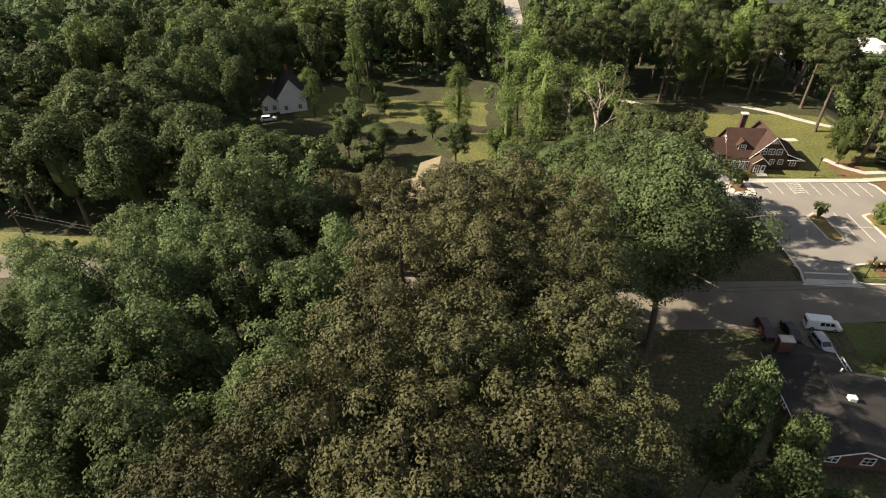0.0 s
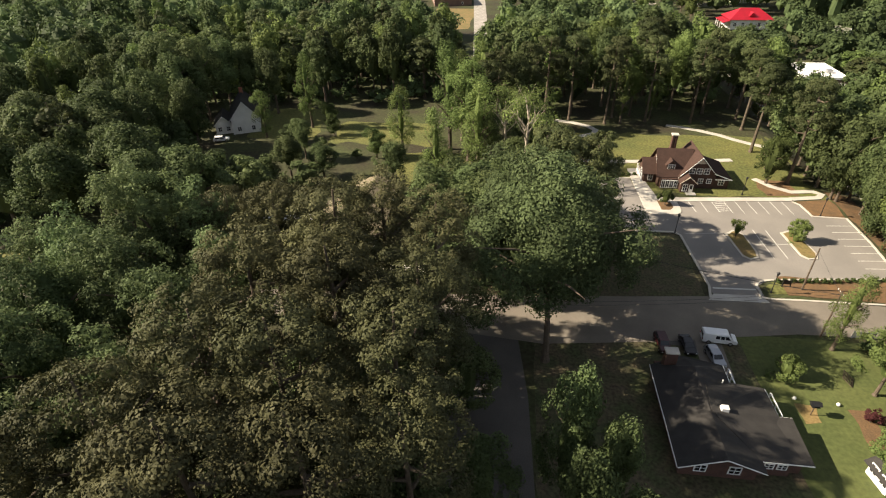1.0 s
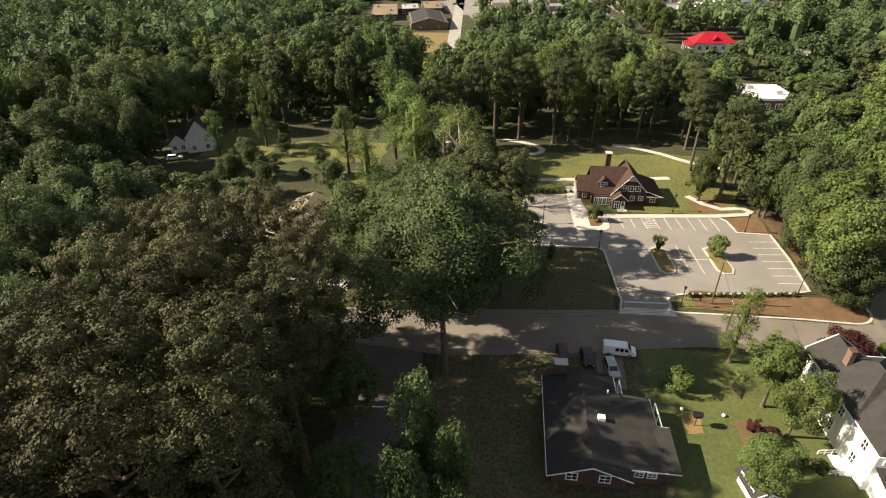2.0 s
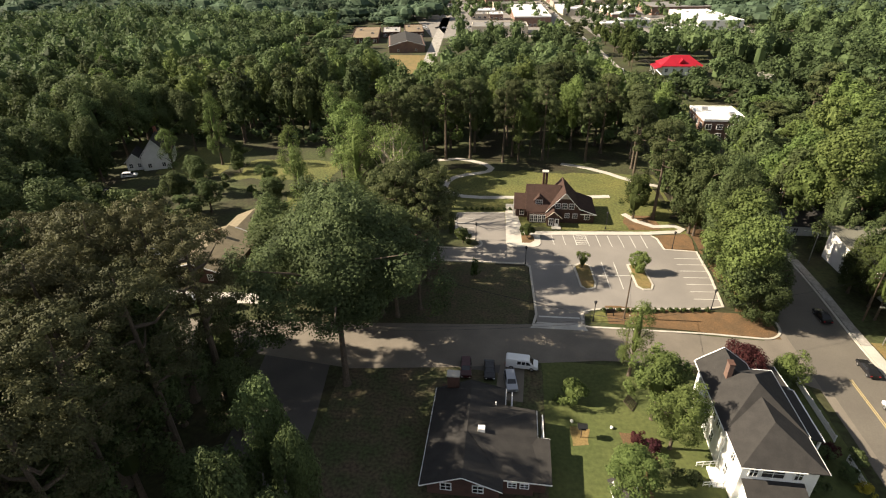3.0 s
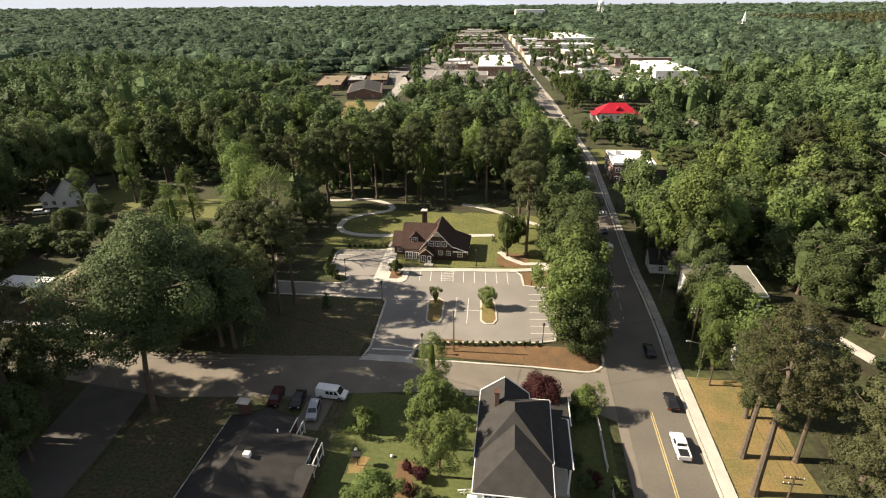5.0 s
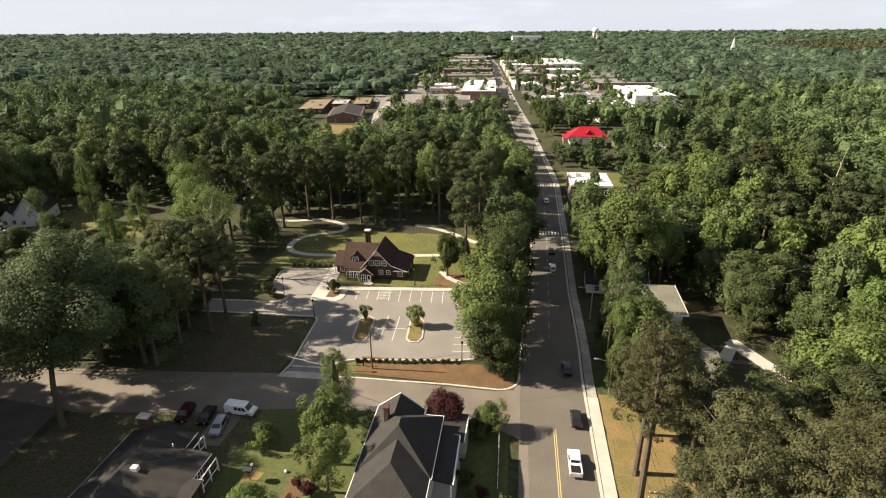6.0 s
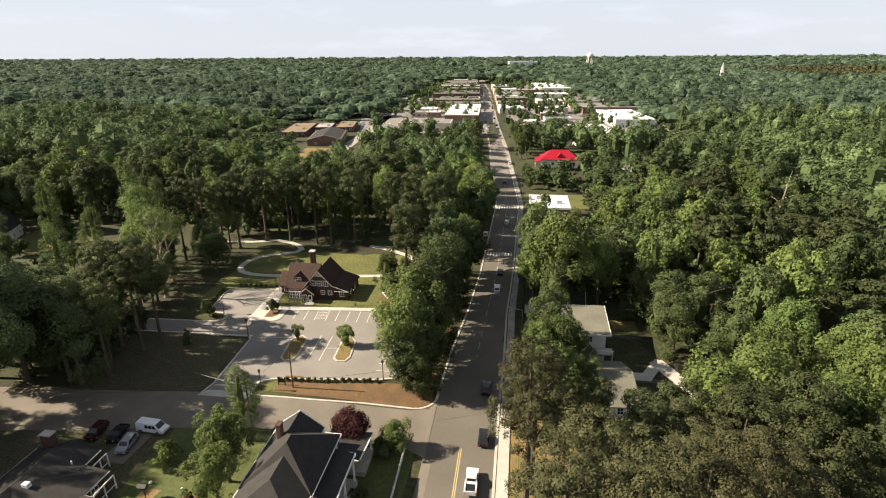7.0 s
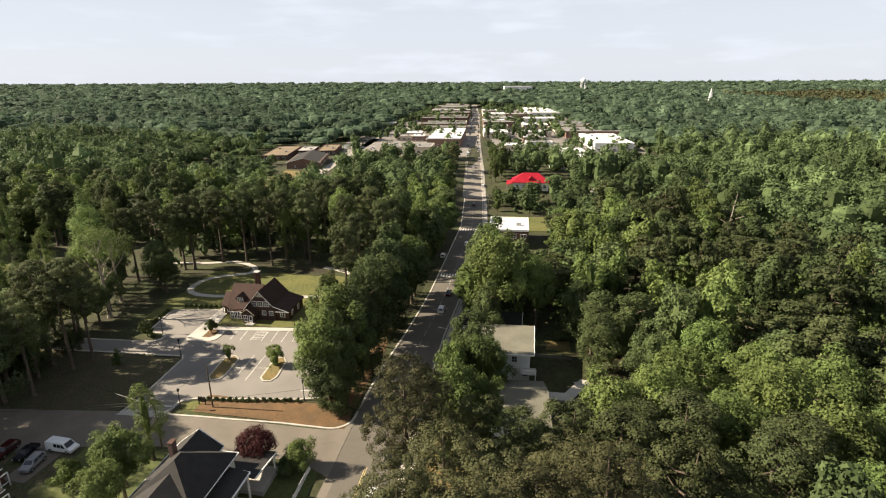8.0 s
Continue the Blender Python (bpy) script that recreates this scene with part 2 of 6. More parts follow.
L_MAPLE = leafage("deep_green_leaves", (0.060, 0.085, 0.036), (0.108, 0.143, 0.058))
L_PINE = leafage("pine_needles", (0.041, 0.043, 0.020), (0.076, 0.076, 0.033), 0.014, 0.12, 0.65)
L_PINE_GREEN = leafage("green_pine_needles", (0.042, 0.052, 0.022), (0.078, 0.090, 0.036), 0.010, 0.26, 0.65)
L_DARK = leafage("dark_green_leaves", (0.042, 0.058, 0.020), (0.075, 0.098, 0.030))
L_PLUM = leafage("plum_leaves", (0.040, 0.014, 0.016), (0.065, 0.022, 0.024))
L_GOLD = leafage("golden_shrub_leaves", (0.28, 0.22, 0.03), (0.40, 0.33, 0.05))
L_WOODS = leafage("woodland_leaves", (0.060, 0.086, 0.036), (0.093, 0.128, 0.052), 0.0, cells=True)

# ---- builders ----
def smooth(a, b, v):
    s = min(1.0, max(0.0, (v - a) / (b - a)))
    return s * s * (3 - 2 * s)


def ground_height(x, y):
    """The land falls about a metre from the car park to the main road, which dips further on."""
    low = smooth(70, 104, x)
    high = smooth(94, 103, x)
    k = smooth(84.5, 90.5, y)
    dip = smooth(105, 165, y) * (1 - smooth(270, 380, y)) * smooth(92, 104, x)
    return -1.1 * (low * (1 - k) + high * k) - 2.3 * dip


def mesh_object(name, bm, material):
    me = bpy.data.meshes.new(name)
    bm.normal_update()
    bm.to_mesh(me)
    bm.free()
    if material is not None:
        me.materials.append(material)
    return new(name, me)


def part(name, bm, material, parent, label=""):
    ob = mesh_object(name, bm, material)
    ob.parent = parent
    return tagged(ob, label)


def structure(name, bm, material, label, category):
    return tagged(mesh_object(name, bm, material), label, category, "", "structure")


def thing(name, label, category, group="", m=None):
    ob = new(name)
    ob.empty_display_size = 0.2
    if m is not None:
        ob.matrix_basis = m
    return tagged(ob, label, category, group)


def box(bm, x0, x1, y0, y1, z0, z1, bevel=0.0):
    vs = bmesh.ops.create_cube(bm, size=1.0, matrix=Matrix.LocRotScale(((x0 + x1) / 2, (y0 + y1) / 2, (z0 + z1) / 2), None, (x1 - x0, y1 - y0, z1 - z0)))["verts"]
    if bevel:
        es = {e for v in vs for e in v.link_edges}
        bmesh.ops.bevel(bm, geom=list(es), offset=bevel, segments=1, affect="EDGES")
    return bm


def solid(bm, bottom, top):
    """A closed solid between two rings of as many points each."""
    a = [bm.verts.new(p) for p in bottom]
    b = [bm.verts.new(p) for p in top]
    k = len(a)
    bm.faces.new(a[::-1])
    bm.faces.new(b)
    for i in range(k):
        bm.faces.new((a[i], a[(i + 1) % k], b[(i + 1) % k], b[i]))
    return bm


def prism(bm, ring, z0, z1):
    return solid(bm, [(x, y, z0) for x, y in ring], [(x, y, z1) for x, y in ring])


def tube(bm, p0, p1, r0, r1, seg=7):
    p0, p1 = Vector(p0), Vector(p1)
    q = (p1 - p0).to_track_quat("Z", "Y")
    ring = [q @ Vector((math.cos(2 * math.pi * i / seg), math.sin(2 * math.pi * i / seg), 0)) for i in range(seg)]
    return solid(bm, [p0 + v * r0 for v in ring], [p1 + v * r1 for v in ring])


def slab(bm, corners, thick=0.18):
    """A roof plane with thickness, hanging down from its upper corners."""
    top = [Vector(c) for c in corners]
    return solid(bm, [v - Vector((0, 0, thick)) for v in top], top)


def ribbon(bm, line, width, lift, step=3.0, thick=0.0):
    """A strip along a line on the land; with thick it is a raised kerb or slab."""
    pts = []
    for (x0, y0), (x1, y1) in zip(line, line[1:]):
        k = max(1, int(math.hypot(x1 - x0, y1 - y0) / step))
        pts += [(x0 + (x1 - x0) * i / k, y0 + (y1 - y0) * i / k) for i in range(k)]
    pts.append(line[-1])
    rows = []
    for i, (x, y) in enumerate(pts):
        ax, ay = pts[max(0, i - 1)]
        bx, by = pts[min(len(pts) - 1, i + 1)]
        d = math.hypot(bx - ax, by - ay) or 1.0
        nx, ny = -(by - ay) / d * width / 2, (bx - ax) / d * width / 2
        row = []
        for sx, sy in ((x + nx, y + ny), (x - nx, y - ny)):
            z = ground_height(sx, sy) + lift
            row.append(bm.verts.new((sx, sy, z)))
            if thick:
                row.append(bm.verts.new((sx, sy, z - thick)))
        rows.append(row)
    for r, s in zip(rows, rows[1:]):
        if thick:
            bm.faces.new((r[0], r[2], s[2], s[0]))
            bm.faces.new((r[1], r[0], s[0], s[1]))
            bm.faces.new((r[2], r[3], s[3], s[2]))
        else:
            bm.faces.new((r[0], r[1], s[1], s[0]))
    if thick:
        for r in (rows[0], rows[-1]):
            bm.faces.new((r[0], r[1], r[3], r[2]))
    bmesh.ops.recalc_face_normals(bm, faces=bm.faces[:])
    return bm


def patch(bm, x0, x1, y0, y1, lift, step=2.5, wave=0.0):
    """A sheet on the land with a slightly uneven edge."""
    nx, ny = max(1, int((x1 - x0) / step)), max(1, int((y1 - y0) / step))
    grid = []
    for j in range(ny + 1):
        row = []
        for i in range(nx + 1):
            x, y = x0 + (x1 - x0) * i / nx, y0 + (y1 - y0) * j / ny
            if wave and (i in (0, nx) or j in (0, ny)):
                x += wave * noise.noise((x * 0.3, y * 0.3, 1.0))
                y += wave * noise.noise((x * 0.3, y * 0.3, 7.0))
            row.append(bm.verts.new((x, y, ground_height(x, y) + lift)))
        grid.append(row)
    for j in range(ny):
        for i in range(nx):
            bm.faces.new((grid[j][i], grid[j][i + 1], grid[j + 1][i + 1], grid[j + 1][i]))
    return bm


def sheet(bm, ring, lift):
    bm.faces.new([bm.verts.new((x, y, ground_height(x, y) + lift)) for x, y in ring])
    bmesh.ops.recalc_face_normals(bm, faces=bm.faces[:])
    if bm.faces[0].normal.z < 0:
        bmesh.ops.reverse_faces(bm, faces=bm.faces[:])
    return bm


def leaf_mesh(name, co, material):
    """A mesh of loose three-cornered leaf sprays, from an array of corners."""
    me = bpy.data.meshes.new(name)
    k = len(co)
    me.vertices.add(k)
    me.vertices.foreach_set("co", np.ascontiguousarray(co, dtype=np.float32).ravel())
    me.loops.add(k)
    me.loops.foreach_set("vertex_index", np.arange(k, dtype=np.int32))
    me.polygons.add(k // 3)
    me.polygons.foreach_set("loop_start", np.arange(0, k, 3, dtype=np.int32))
    me.update(calc_edges=True)
    me.materials.append(material)
    return me


def leaf_corners(rs, p, nrm, size):
    """Three corners of a leaf spray at each place p, facing nrm."""
    k = len(p)
    a = np.cross(nrm, rs.normal(size=(k, 3)))
    a /= np.linalg.norm(a, axis=1, keepdims=True) + 1e-9
    b = np.cross(nrm, a)
    s = (size * rs.uniform(0.6, 1.35, k))[:, None]
    c = np.stack([p + a * s, p - a * s * 0.6 + b * s * 0.7, p - a * s * 0.6 - b * s * 0.7], axis=1)
    return c.reshape(-1, 3)


def unit(rs, k, low=-1.0):
    z = rs.uniform(low, 1.0, k)
    f = rs.uniform(0, 2 * math.pi, k)
    r = np.sqrt(1 - z * z)
    return np.stack([r * np.cos(f), r * np.sin(f), z], axis=1)


def crown_corners(rs, shape, h, r, leaves, size, lobes, jitter=0.4):
    """Corners of all leaves of one crown, grown as many small clumps round the limbs."""
    if shape == "pine":
        t = rs.uniform(0.0, 1.0, lobes) ** 0.8
        prof = np.sqrt(np.clip(1 - ((t - 0.38) / 0.66) ** 2, 0.05, 1))
        f = rs.uniform(0, 2 * math.pi, lobes)
        d = r * prof * rs.uniform(0.35, 0.95, lobes)
        c = np.stack([d * np.cos(f), d * np.sin(f), h * (0.50 + 0.46 * t)], axis=1)
        lr = r * rs.uniform(0.20, 0.36, lobes) * (60.0 / max(60, lobes)) ** 0.5
        flat = 0.55
        out = np.stack([np.cos(f), np.sin(f), 0.6 + 0 * f], axis=1)
    elif shape == "slim":
        t = rs.uniform(0.0, 1.0, lobes)
        prof = np.sin(np.pi * np.clip(0.18 + 0.80 * t, 0, 1)) ** 0.7
        f = rs.uniform(0, 2 * math.pi, lobes)
        d = r * prof * rs.uniform(0.3, 0.9, lobes)
        c = np.stack([d * np.cos(f), d * np.sin(f), h * (0.18 + 0.78 * t)], axis=1)
        lr = r * rs.uniform(0.28, 0.48, lobes)
        flat = 0.9
        out = np.stack([np.cos(f), np.sin(f), 0.5 + 0 * f], axis=1)
    else:
        low, mid, half = {"broad": (-0.75, 0.55, 0.40), "low": (-0.9, 0.50, 0.46), "spread": (-0.8, 0.54, 0.42), "bush": (-0.85, 0.50, 0.48), "thin": (-0.2, 0.66, 0.30)}[shape]
        out = unit(rs, lobes, low)
        # a few great limbs carry the crown further out than the rest
        limbs = unit(rs, 14 if shape == "spread" else 7, low)
        bulge = 0.62 + 0.55 * np.max(np.exp((out @ limbs.T - 1.0) * (13.0 if shape == "spread" else 7.0)), axis=1, keepdims=True)
        c = out * np.array([r, r, half * h]) * bulge * rs.uniform(0.55, 0.98, (lobes, 1)) * (1.0 - 0.22 * out[:, 2:3]) + np.array([0, 0, mid * h])
        lr = r * rs.uniform(0.24, 0.42, lobes) * (46.0 / max(46, lobes)) ** 0.5
        flat = 0.8
    pick = rs.choice(lobes, size=leaves, p=lr ** 2 / np.sum(lr ** 2))
    v = unit(rs, leaves)
    o = out[pick] / np.linalg.norm(out[pick], axis=1, keepdims=True)
    back = np.sum(v * o, axis=1) < -0.25
    v[back] *= -1
    scale = np.array([1, 1, flat])
    p = c[pick] + v * scale * (lr[pick] * rs.uniform(0.58, 1.12, leaves))[:, None]
    far = np.hypot(p[:, 0], p[:, 1])
    p[:, :2] *= r / np.percentile(far, 96)
    p[:, 2] *= h * 0.97 / np.percentile(p[:, 2], 99)
    nrm = v + rs.normal(scale=jitter, size=(leaves, 3)) + np.array([0, 0, 0.35])
    nrm /= np.linalg.norm(nrm, axis=1, keepdims=True)
    return leaf_corners(rs, p, nrm, size)


def core_corners(rs, z0, z1, r, n=8, m=5):
    """The dense dark inside of a crown."""
    g = []
    for j in range(m + 1):
        a = math.pi * j / m
        row = []
        for i in range(n):
            f = 2 * math.pi * i / n
            k = 1.0
            row.append((r * math.sin(a) * math.cos(f) * k, r * math.sin(a) * math.sin(f) * k, (z0 + z1) / 2 - (z1 - z0) / 2 * math.cos(a)))
        g.append(row)
    out = []
    for j in range(m):
        for i in range(n):
            out += [g[j][i], g[j][(i + 1) % n], g[j + 1][(i + 1) % n], g[j][i], g[j + 1][(i + 1) % n], g[j + 1][i]]
    return np.array(out)


def tree(name, shape, h, r, leaves, size, lobes, material, bark, label, seed, core=0.6, limbs=6, lean=None):
    """One tree standing at the origin: a tapered trunk with limbs, and a crown of leaf sprays."""
    rs = np.random.RandomState(seed)
    top = thing(name, label, "tree")
    bm = bmesh.new()
    r0 = h * 0.016 + 0.06
    reach = {"pine": 0.95, "slim": 0.9, "thin": 0.8}.get(shape, 0.72) * h
    shift = np.array([*(lean or (0, 0)), 0.0])
    lean = shift[:2] * 0.9 if lean else rs.uniform(-0.02, 0.02, 2) * h
    pts = [Vector((lean[0] * k * k, lean[1] * k * k, reach * k)) for k in (0, 0.04, 0.35, 0.7, 1.0)]
    rad = [r0 * 1.5, r0 * 1.05, r0 * 0.8, r0 * 0.5, r0 * 0.15]
    for a, b, p, q in zip(pts, pts[1:], rad, rad[1:]):
        tube(bm, a, b, p, q, 8)
    for i in range(limbs):
        k = {"pine": 0.5, "slim": 0.25}.get(shape, 0.38) + 0.35 * i / max(1, limbs)
        f = i * 2.4 + rs.uniform(0, 0.8)
        base = Vector((lean[0] * k * k, lean[1] * k * k, h * k))
        tip = base + Vector((math.cos(f) * r * 0.75, math.sin(f) * r * 0.75, h * (0.06 if shape == "pine" else 0.17)))
        mid = base.lerp(tip, 0.5) + Vector((0, 0, -0.03 * h if shape == "pine" else 0.02 * h))
        lb = bmesh.new() if shape == "spread" else bm
        tube(lb, base, mid, r0 * 0.42, r0 * 0.28, 6)
        tube(lb, mid, tip, r0 * 0.28, r0 * 0.06, 6)
        if shape == "spread":
            part("limb", lb, bark, top)
        if shape == "thin":
            for s in (-1, 1):
                t2 = mid + Vector((math.cos(f + s) * r * 0.4, math.sin(f + s) * r * 0.4, h * 0.16))
                tube(bm, mid, t2, r0 * 0.2, r0 * 0.04, 5)
    part("trunk", bm, bark, top)
    co = crown_corners(rs, shape, h, r, leaves, size, lobes, 0.3 if shape in ("pine", "spread") else 0.4)
    if core:
        z0, z1 = {"pine": (0.54, 0.90), "slim": (0.3, 0.85), "low": (0.15, 0.85), "spread": (0.3, 0.85), "bush": (0.1, 0.85)}.get(shape, (0.28, 0.86))
        co = np.concatenate([co, core_corners(rs, z0 * h, z1 * h, r * core)])
    crown = new("crown", leaf_mesh("crown", co + shift, material))
    crown.parent = top
    top.matrix_basis = pose(0, 0, 0)
    return top


def plant(proto, x, y, h, r, base_h, base_r, turn, sink=0.0):
    """A copy of a grown tree at its place, as high and wide as it stands there."""
    m = pose(x, y, ground_height(x, y) - sink, 0, 0, turn) @ Matrix.Diagonal((r / base_r, r / base_r, h / base_h, 1.0))
    return copy_thing(proto, m)

# ---- land, roads, car park ----
def land():
    bm = bmesh.new()
    xs = [-5200, -3000, -1800, -1000, -600, -400, -280, -200] + [-150 + 10 * i for i in range(16)] + [2.5 * i for i in range(1, 60)] + [150 + 10 * i for i in range(10)] + [260, 320, 420, 600, 1000, 1800, 3000, 5200]
    ys = [-3000, -1000, -400, -200, -100, -50, 0, 20, 40] + [50 + 2.5 * i for i in range(40)] + [150 + 10 * i for i in range(26)] + [430, 500, 600, 800, 1100, 1500, 2200, 3200, 5200]
    grid = [[bm.verts.new((x, y, ground_height(x, y))) for x in xs] for y in ys]
    for r, s in zip(grid, grid[1:]):
        for i in range(len(xs) - 1):
            bm.faces.new((r[i], r[i + 1], s[i + 1], s[i]))
    return structure("ground", bm, M_FLOOR, "dark woodland ground with leaf litter and weeds", "ground")


land()
MAIN = [(107.6, -300), (107.6, 90), (110.2, 160), (111.6, 242), (108.2, 290), (103.6, 345), (100.6, 385), (93.0, 470), (84.5, 566), (80.0, 640), (72.0, 750), (59.5, 930), (46.0, 1060), (16.0, 1410), (14.0, 1600), (56.0, 2000), (110.0, 2500)]


def main_x(y):
    """Where the middle of the main street runs."""
    for (x0, y0), (x1, y1) in zip(MAIN, MAIN[1:]):
        if y0 <= y <= y1:
            return x0 + (x1 - x0) * (y - y0) / (y1 - y0)
    return MAIN[-1][0]


def beside(off, y0, y1):
    """A line along the main street, off metres from its middle."""
    return [(main_x(y) + off, y) for y in [y0] + [q for _, q in MAIN if y0 < q < y1] + [y1]]


structure("road", ribbon(bmesh.new(), beside(0, -300, 112), 12.0, 0.03, 6.0), M_ASPHALT_MAIN, "worn brown-grey asphalt main street", "road")
structure("road_north", ribbon(bmesh.new(), beside(0, 112, 300), 10.4, 0.03, 6.0), M_ASPHALT_MAIN, "worn brown-grey asphalt main street", "road")
structure("road_town", ribbon(bmesh.new(), beside(0, 300, 2500), 12.5, 0.03, 8.0), M_ASPHALT_SUNLIT, "asphalt street through the town, coloured pale as if sunlit", "road")
NORTH = [(-400, 75.2), (-27, 76.8), (-7, 77.7), (20, 79.6), (41, 81.3), (54.5, 82.7), (70, 83.0), (101.7, 83.6)]
SOUTH = [(-400, 68.2), (-20, 69.8), (-2, 69.8), (24, 67.0), (43, 69.4), (56, 71.8), (67, 73.6), (101.7, 74.4)]
bm = bmesh.new()
rows = []
for (n0, q0), (n1, q1) in zip(zip(NORTH, SOUTH), list(zip(NORTH, SOUTH))[1:]):
    cuts = max(1, int((n1[0] - n0[0]) / 2.0)) if n0[0] > -60 else 4
    for i in range(cuts + (n1 == NORTH[-1])):
        f = i / cuts
        a = (n0[0] + (n1[0] - n0[0]) * f, n0[1] + (n1[1] - n0[1]) * f)
        b = (q0[0] + (q1[0] - q0[0]) * f, q0[1] + (q1[1] - q0[1]) * f)
        rows.append((bm.verts.new((*a, ground_height(*a) + 0.06)), bm.verts.new((*b, ground_height(*b) + 0.06))))
for r, q in zip(rows, rows[1:]):
    bm.faces.new((r[1], q[1], q[0], r[0]))
structure("side_road", bm, M_ASPHALT_OLD, "sun-bleached asphalt side street", "road")
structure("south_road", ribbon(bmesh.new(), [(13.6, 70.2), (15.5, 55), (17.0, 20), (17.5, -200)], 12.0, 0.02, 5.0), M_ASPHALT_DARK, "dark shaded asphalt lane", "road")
structure("back_street", ribbon(bmesh.new(), [(4.0, 232), (0.0, 300), (-10.0, 440), (-28.0, 703)], 7.5, 0.03, 8.0), M_WALK_SHADE, "pale concrete street between trees", "road")


def bend(cx, cy, r, a0, a1, n=6):
    return [(cx + r * math.cos(radians(a0 + (a1 - a0) * i / n)), cy + r * math.sin(radians(a0 + (a1 - a0) * i / n))) for i in range(n + 1)]


# widened mouths of the side street
bm = bmesh.new()
prism_ring = [(94, 74.9), (101.9, 71.2), (101.9, 88.0)] + bend(97.4, 88.2, 4.5, 0, -90)[1:]
sheet(bm, prism_ring, 0.066)
structure("road_mouth", bm, M_ASPHALT_OLD, "pale asphalt mouth of the side street", "road")

LOT = [(56.0, 82.6), (65.0, 82.6), (65.2, 87.0), (67.6, 89.0), (88.6, 91.2), (92.6, 92.4), (93.4, 104.0), (93.4, 114.2), (86.4, 114.6), (85.6, 120.2), (84.6, 121.8),
       (58.0, 119.4), (57.8, 116.0), (55.6, 113.3), (50.6, 112.9), (49.6, 115.2), (48.6, 131.4), (36.2, 130.0), (35.6, 127.5), (37.4, 116.0), (41.6, 116.0), (43.0, 113.2), (40.6, 110.9),
       (20.0, 110.0), (20.0, 104.6), (53.6, 105.2), (54.9, 104.4), (55.8, 86.0)]
structure("parking_lot", sheet(bmesh.new(), LOT, 0.05), M_ASPHALT_LOT, "grey asphalt car park with painted bays", "parking lot")


def kerb(name, line, label="pale concrete kerb"):
    return structure(name, ribbon(bmesh.new(), line, 0.45, 0.17, 2.0, 0.3), M_KERB, label, "kerb")


kerb("kerb_1", [(64.3, 83.3)] + bend(67.2, 86.0, 2.6, 200, 105) + [(68.0, 88.9), (88.6, 91.1), (92.6, 92.3), (93.5, 104.0), (93.5, 114.4), (86.4, 114.8), (85.8, 120.2), (84.7, 121.6)])
kerb("kerb_2", [(55.2, 82.4), (55.9, 86.0), (54.9, 104.0), (53.6, 105.1), (20.0, 104.4)])
kerb("kerb_3", [(20.0, 110.2), (40.6, 111.0)] + bend(41.3, 113.4, 2.3, -70, 80) + [(37.4, 116.0), (35.6, 127.5), (36.2, 130.0), (48.6, 131.4)])
kerb("kerb_4", beside(-5.1, 128, 420)[::-1] + beside(-6.0, 88.5, 104)[::-1] + bend(97.4, 88.2, 4.2, 0, -90) + [(88, 83.9), (78, 83.2), (66.0, 82.9), (64.3, 83.3)])
kerb("kerb_5", beside(6.2, -60, 100) + beside(5.2, 128, 420))
structure("parking_strip", ribbon(bmesh.new(), [(102.9, 20), (102.9, 70)], 2.4, 0.038, 4.0), M_ASPHALT_OLD, "paler patched strip along the road edge", "road")
# One pavement in two colours: pale where sunlit, darker where tree shade falls.
structure("sidewalk_east_south", ribbon(bmesh.new(), beside(7.5, 20, 84), 1.9, 0.14, 4.0, 0.3), M_CONCRETE, "bright concrete pavement beside the main street", "pavement")
structure("sidewalk_east", ribbon(bmesh.new(), beside(7.5, 84.05, 100) + beside(6.5, 128, 620), 1.7, 0.14, 4.0, 0.3), M_WALK_SHADE, "concrete pavement beside the main street, toned darker for tree shade", "pavement")
structure("driveway_apron", sheet(bmesh.new(), [(54.6, 81.6), (65.4, 81.8), (64.6, 83.8), (56.0, 83.6)], 0.062), M_CONCRETE, "pale concrete apron of the car park entrance", "driveway")

# walks round the park house
bm = bmesh.new()
prism(bm, [(48.8, 131.6), (49.4, 115.6)] + bend(51.5, 114.8, 2.2, 190, 260)[0:] + [(55.4, 113.0)] + bend(55.4, 115.2, 2.3, -80, 0) + [(57.7, 119.3), (84.8, 121.9), (85.6, 123.6), (58.2, 121.3), (53.4, 121.0), (51.8, 132.0), (51.4, 137.0), (48.8, 137.0)], -0.1, 0.17)
structure("sidewalk_house", bm, M_CONCRETE, "wide pale concrete walk in front of the house", "pavement")
bm = bmesh.new()
prism(bm, [(53.2, 114.8), (55.2, 114.9), (56.2, 116.2), (56.0, 118.8), (53.0, 119.4)], 0.1, 0.19)
structure("planting_bed", bm, M_MULCH, "mulched planting bed in the walk", "bed")
structure("sidewalk_end", ribbon(bmesh.new(), [(84.8, 122.9), (91.6, 124.2), (93.2, 126.0), (91.6, 127.4), (86.4, 126.6), (82.5, 129.5), (80.0, 133.5)], 1.6, 0.15, 1.5, 0.25), M_CONCRETE, "curved concrete path end", "pavement")
LOOP = [(78, 144.8), (70, 143.6), (56, 142.2), (48.6, 141.4), (41.6, 140.8), (36.6, 141.2), (33.2, 142.6), (31.2, 145.0), (30.4, 148.2), (30.8, 151.8), (32.4, 155.0), (35.6, 157.6), (39.6, 159.4), (42.8, 161.4), (43.6, 164.2),
        (41.6, 167.4), (37.0, 170.4), (31.5, 172.0), (23.5, 169.4), (10, 168)]
structure("park_path", ribbon(bmesh.new(), LOOP, 1.9, 0.12, 1.5, 0.2), M_CONCRETE, "pale curving concrete park path", "pavement")
